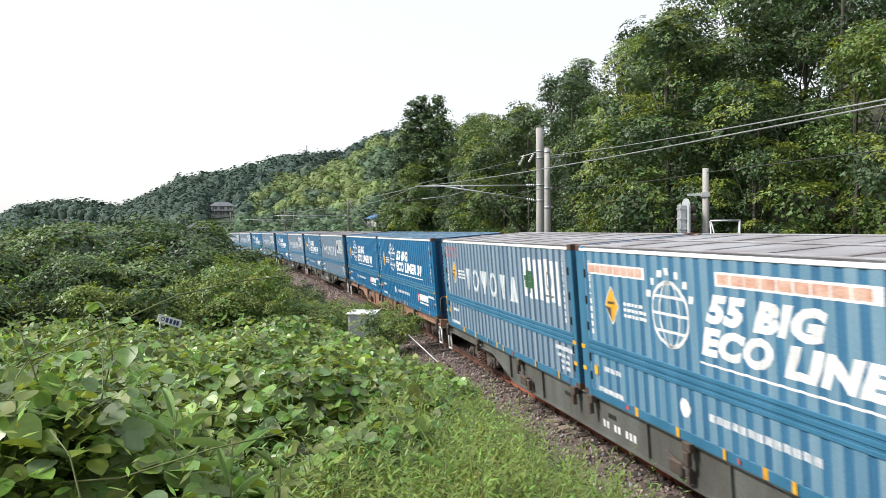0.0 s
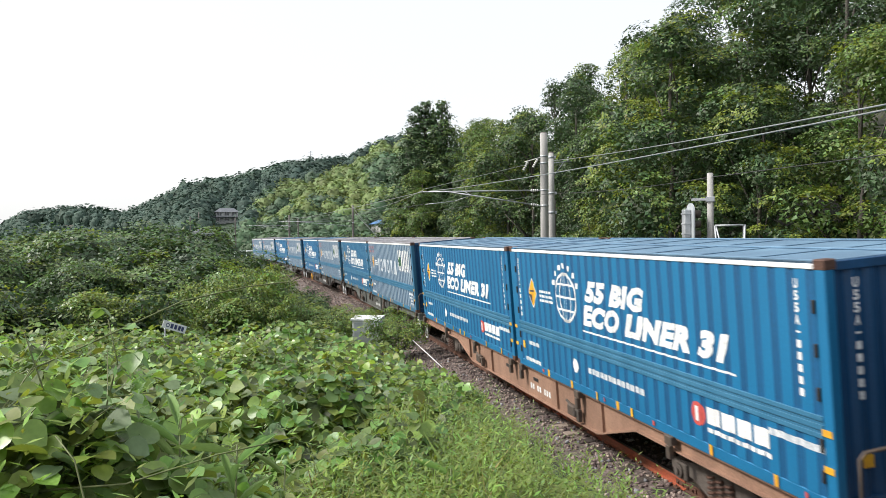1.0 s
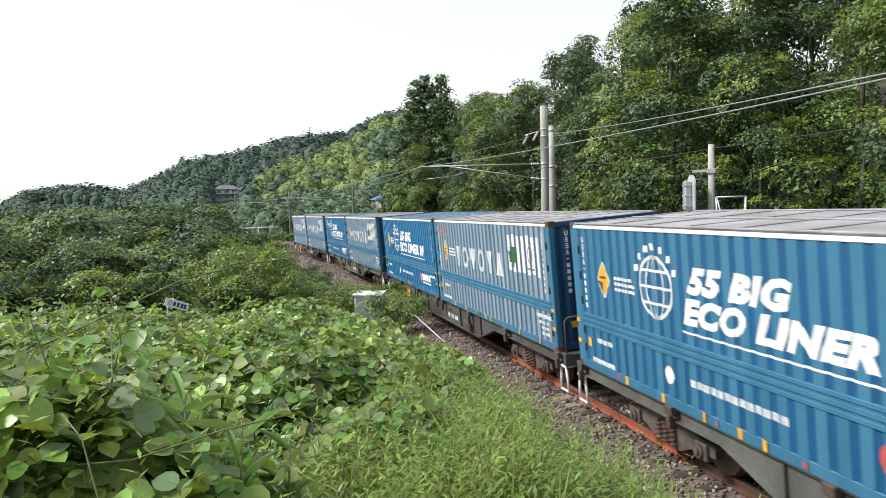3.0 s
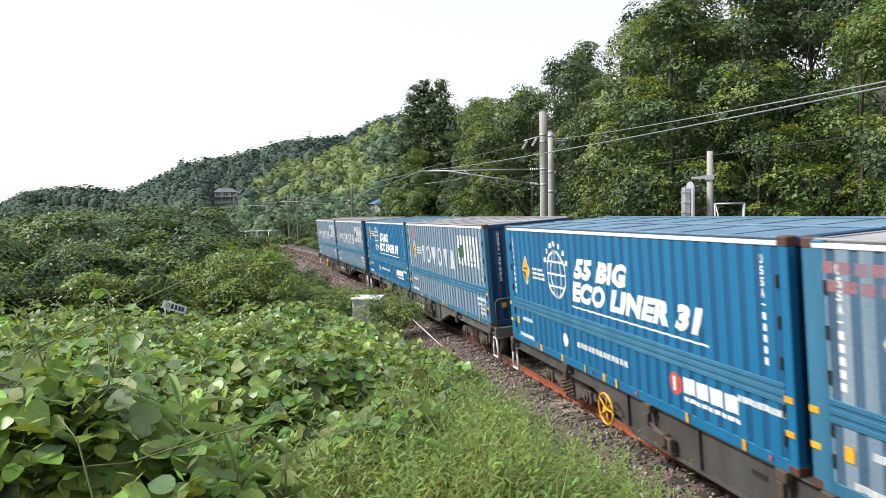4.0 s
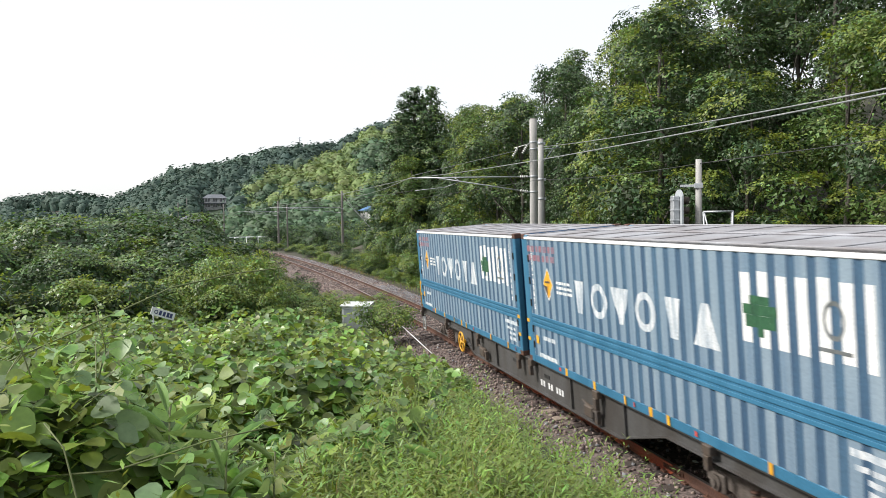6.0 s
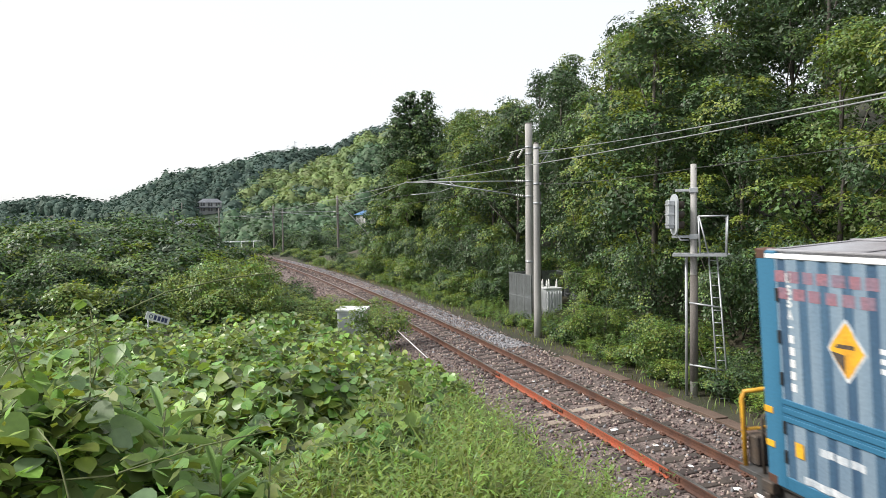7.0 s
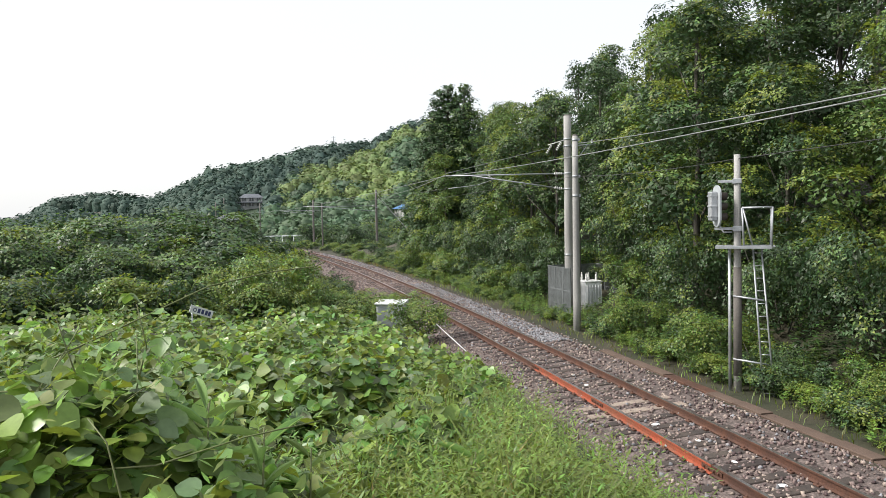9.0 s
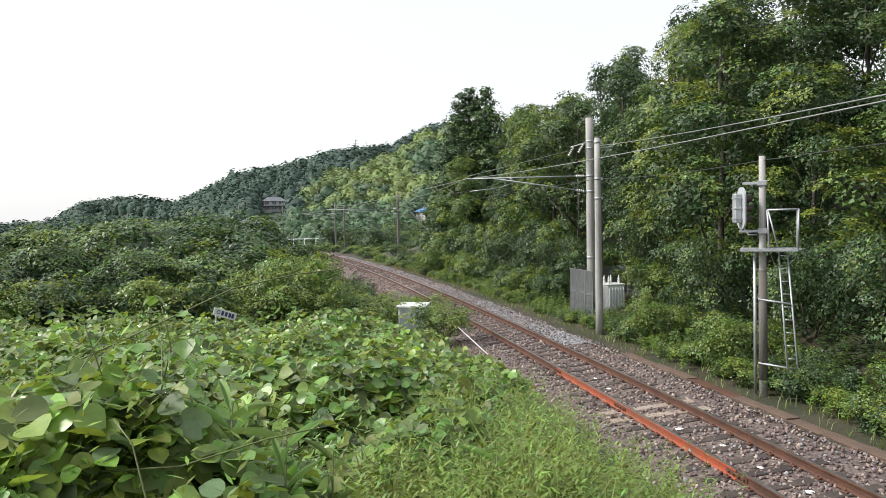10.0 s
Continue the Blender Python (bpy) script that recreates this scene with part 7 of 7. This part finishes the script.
for az, d, z0, z1 in ((-17.4, 150, -1, 7.6), (-20.6, 190, 0, 9.0), (-20.0, 205, 2, 10.5)):
    x, y = bearing(az, d)
    round_pole("utility_pole", x, y, z0 - 2, z1, 0.17, 0.12, CONCRETE_DARK, "distant slim utility pole near the houses")
x, y = bearing(-11.75, 318)
bm = bmesh.new()
zt = 3.87 + 318 * 0.1135
tube(bm, [(x, y, zt - 18), (x, y, zt)], 0.35, 0.25, 6)
for dz in (0.4, 1.6):
    tube(bm, [(x - 1.0, y, zt - dz), (x + 1.0, y, zt - dz)], 0.10, sides=6)
tagged(new("aerial_mast", mesh_of(bm, "aerial_mast", GALV)), "thin aerial mast on the wooded ridge", "mast")

# ---- nearest kudzu shoots and vines, leaf by leaf ----


def single_leaf(shape=(0.20, 0.40, 0.50, 0.44, 0.22), mat=LEAF_KUDZU):
    z = np.zeros((1, 3))
    return leaf_mesh("leaf", z, np.array([[0.0, 1.0, 0.0]]), np.array([[0, 0, 1.0]]), np.ones(1), np.ones(1), [mat], None, shape, 0.22, 0.14, (0.03, 0.15, 0.38, 0.65, 0.86))


LEAF_OB = material("large_kudzu_leaf", (0.17, 0.285, 0.066), (0.11, 0.21, 0.055), 1.6, 0.42, objvar=0.3, translucent=0.3, fine=0.1, detail_scale=12)
LEAF_OB_PALE = material("large_pale_kudzu_leaf", (0.235, 0.335, 0.16), (0.17, 0.26, 0.11), 1.6, 0.55, objvar=0.25, translucent=0.25, fine=0.1, detail_scale=12)
LEAF_OB_LANCE = material("large_lance_leaf", (0.22, 0.34, 0.12), (0.16, 0.27, 0.085), 1.6, 0.5, objvar=0.25, translucent=0.3, fine=0.1, detail_scale=12)
ONE_LEAF = [single_leaf(mat=LEAF_OB), single_leaf((0.24, 0.44, 0.5, 0.38, 0.16), LEAF_OB), single_leaf((0.18, 0.37, 0.5, 0.46, 0.26), LEAF_OB_PALE)]
LANCE = single_leaf((0.12, 0.32, 0.48, 0.42, 0.2), LEAF_OB_LANCE)


def leaf_pose(p, heading, pitch, roll, length, width):
    return Matrix.Translation(p) @ Matrix.Rotation(heading, 4, "Z") @ Matrix.Rotation(pitch, 4, "X") @ Matrix.Rotation(roll, 4, "Y") @ Matrix.Diagonal((width, length, length, 1))


def kudzu_shoot(points, r, leaves, size, label, rng):
    """A climbing stem with large three-part leaves on stalks."""
    v = tagged(empty("kudzu_vine", pose(*points[0])), label, "vine", "kudzu vines")
    o = Vector(points[0])
    pts = [Vector(p) - o for p in points]
    bm = bmesh.new()
    tube(bm, pts, r, r * 0.4, 6)
    part("stem", bm, STEM, v)
    for i in range(leaves):
        q = (i + 0.6) / leaves * (len(pts) - 1)
        k = min(int(q), len(pts) - 2)
        p = pts[k].lerp(pts[k + 1], q - k)
        a = rng.uniform(0, 6.283)
        stalk = Vector((math.cos(a), math.sin(a), rng.uniform(0.2, 0.9))) * rng.uniform(0.06, 0.16)
        e = p + stalk
        s = size * rng.uniform(0.65, 1.15) * (1.0 - 0.45 * i / leaves)
        pitch, roll = rng.uniform(-0.9, 0.15), rng.uniform(-0.5, 0.5)
        for j, da in enumerate((0, 1.75, -1.75)):
            me = ONE_LEAF[rng.randrange(3)]
            part("leaf", me, None, v, at=leaf_pose(e, a - math.pi / 2 + da, pitch + rng.uniform(-.3, .3), roll, s, s * rng.uniform(0.85, 1.05)))
    return v


def near_vines():
    rng = random.Random(21)
    for i in range(20):
        az, d = radians(rng.uniform(-36, -14)), rng.uniform(2.2, 4.6)
        x, y = d * math.sin(az), d * math.cos(az)
        z = float(cover_z(np.array([x]), np.array([y]))[0])
        h = rng.uniform(0.05, 0.28)
        kudzu_shoot([(x, y, z - 0.35), (x + rng.uniform(-.1, .1), y + rng.uniform(-.1, .1), z - 0.1), (x + rng.uniform(-.2, .2), y + rng.uniform(-.2, .2), z + h)], 0.006, 4, 0.105, "leafy kudzu shoot with broad leaves on the near bank", rng)
    # the tall shoot that stands above the rest
    kudzu_shoot([(-1.62, 3.3, 2.75), (-1.66, 3.3, 3.05), (-1.60, 3.32, 3.3), (-1.63, 3.3, 3.5)], 0.006, 8, 0.13, "tall kudzu shoot rising above the other leaves", rng)
    # bare runners and a curled tip
    for pts in ([(-2.3, 3.4, 3.15), (-1.95, 3.7, 3.32), (-1.55, 4.0, 3.52), (-1.25, 4.2, 3.58), (-1.02, 4.3, 3.60), (-0.96, 4.3, 3.63), (-1.0, 4.3, 3.65), (-1.05, 4.3, 3.64)],
                [(-2.6, 3.6, 3.02), (-2.1, 3.5, 3.06), (-1.5, 3.5, 3.12)], [(-1.75, 2.9, 2.85), (-1.4, 2.95, 2.86), (-1.05, 3.05, 2.95), (-0.75, 3.2, 2.98)],
                [(-1.35, 2.6, 2.45), (-1.42, 2.7, 2.8), (-1.5, 2.75, 3.02), (-1.6, 2.8, 3.1)]):
        bm = bmesh.new()
        tube(bm, pts, 0.005, 0.003, 6)
        tagged(new("kudzu_runner", mesh_of(bm, "kudzu_runner", STEM)), "thin bare kudzu runner arching over the leaves", "vine", "kudzu vines")
    # lance-leaved plant in front
    for x, y, n, size in ((-1.42, 3.5, 9, 0.30), (-0.62, 3.9, 8, 0.26), (-0.12, 4.2, 7, 0.24), (-1.05, 3.2, 7, 0.24), (-0.9, 3.45, 7, 0.2)):
        z = float(cover_z(np.array([x]), np.array([y]))[0]) - 0.38
        v = tagged(empty("lance_leaved_plant", pose(x, y, z)), "upright plant with long pointed pale green leaves", "plant", "lance-leaved plants")
        bm = bmesh.new()
        tube(bm, [(0, 0, -0.1), (0.02, 0, 0.3), (0.03, 0.02, 0.62)], 0.008, 0.004, 6)
        part("stem", bm, STEM, v)
        for i in range(n):
            a = i * 2.4 + rng.uniform(-.3, .3)
            s = size * rng.uniform(0.75, 1.2)
            part("leaf", LANCE, None, v, at=leaf_pose((0.02, 0.01, 0.22 + 0.42 * i / n), a, rng.uniform(0.25, 0.95), rng.uniform(-.4, .4), s, s * 0.15))


near_vines()


def frond_mesh(seed):
    """An arching fern frond: pairs of narrow leaflets along a midrib."""
    rng = np.random.default_rng(seed)
    q = np.repeat(np.linspace(0.12, 0.98, 17), 2)
    n = len(q)
    side = np.tile([-1.0, 1.0], n // 2)
    base = np.stack([np.zeros(n), q, 0.55 * q - 0.75 * q * q], 1)
    tip = np.stack([side, np.full(n, 0.45), rng.normal(-0.15, 0.12, n)], 1)
    length = 0.30 * np.sin(np.pi * np.clip(q, 0.1, 1.0) ** 0.75 * 0.93) + 0.03
    return leaf_mesh("frond", base, tip, np.tile([0, 0, 1.0], (n, 1)), length, length * 0.34, [LEAF_LIGHT])


def ferns():
    rng = random.Random(33)
    fronds = [frond_mesh(k) for k in range(3)]
    for x, y, size in ((0.15, 4.9, 0.42), (0.62, 5.3, 0.45), (-0.25, 5.2, 0.38), (0.95, 6.0, 0.45), (0.4, 5.9, 0.4), (1.25, 5.5, 0.42)):
        z = float(ground_z(x, y)[0]) + 0.22
        f = tagged(empty("fern", pose(x, y, z)), "light green fern with arching feathery fronds in the grass", "fern", "ferns in the grass")
        bm = bmesh.new()
        tube(bm, [(0, 0, -0.3), (0, 0, 0.02)], 0.012, 0.006, 6)
        part("stalk", bm, STEM, f)
        for i in range(6):
            k = size * rng.uniform(0.8, 1.15)
            part("frond", fronds[i % 3], None, f, at=Matrix.Rotation(i * 1.05 + rng.uniform(-.3, .3), 4, "Z") @ Matrix.Rotation(rng.uniform(0.0, 0.35), 4, "X") @ Matrix.Diagonal((k, k, k, 1)))


ferns()

motions()
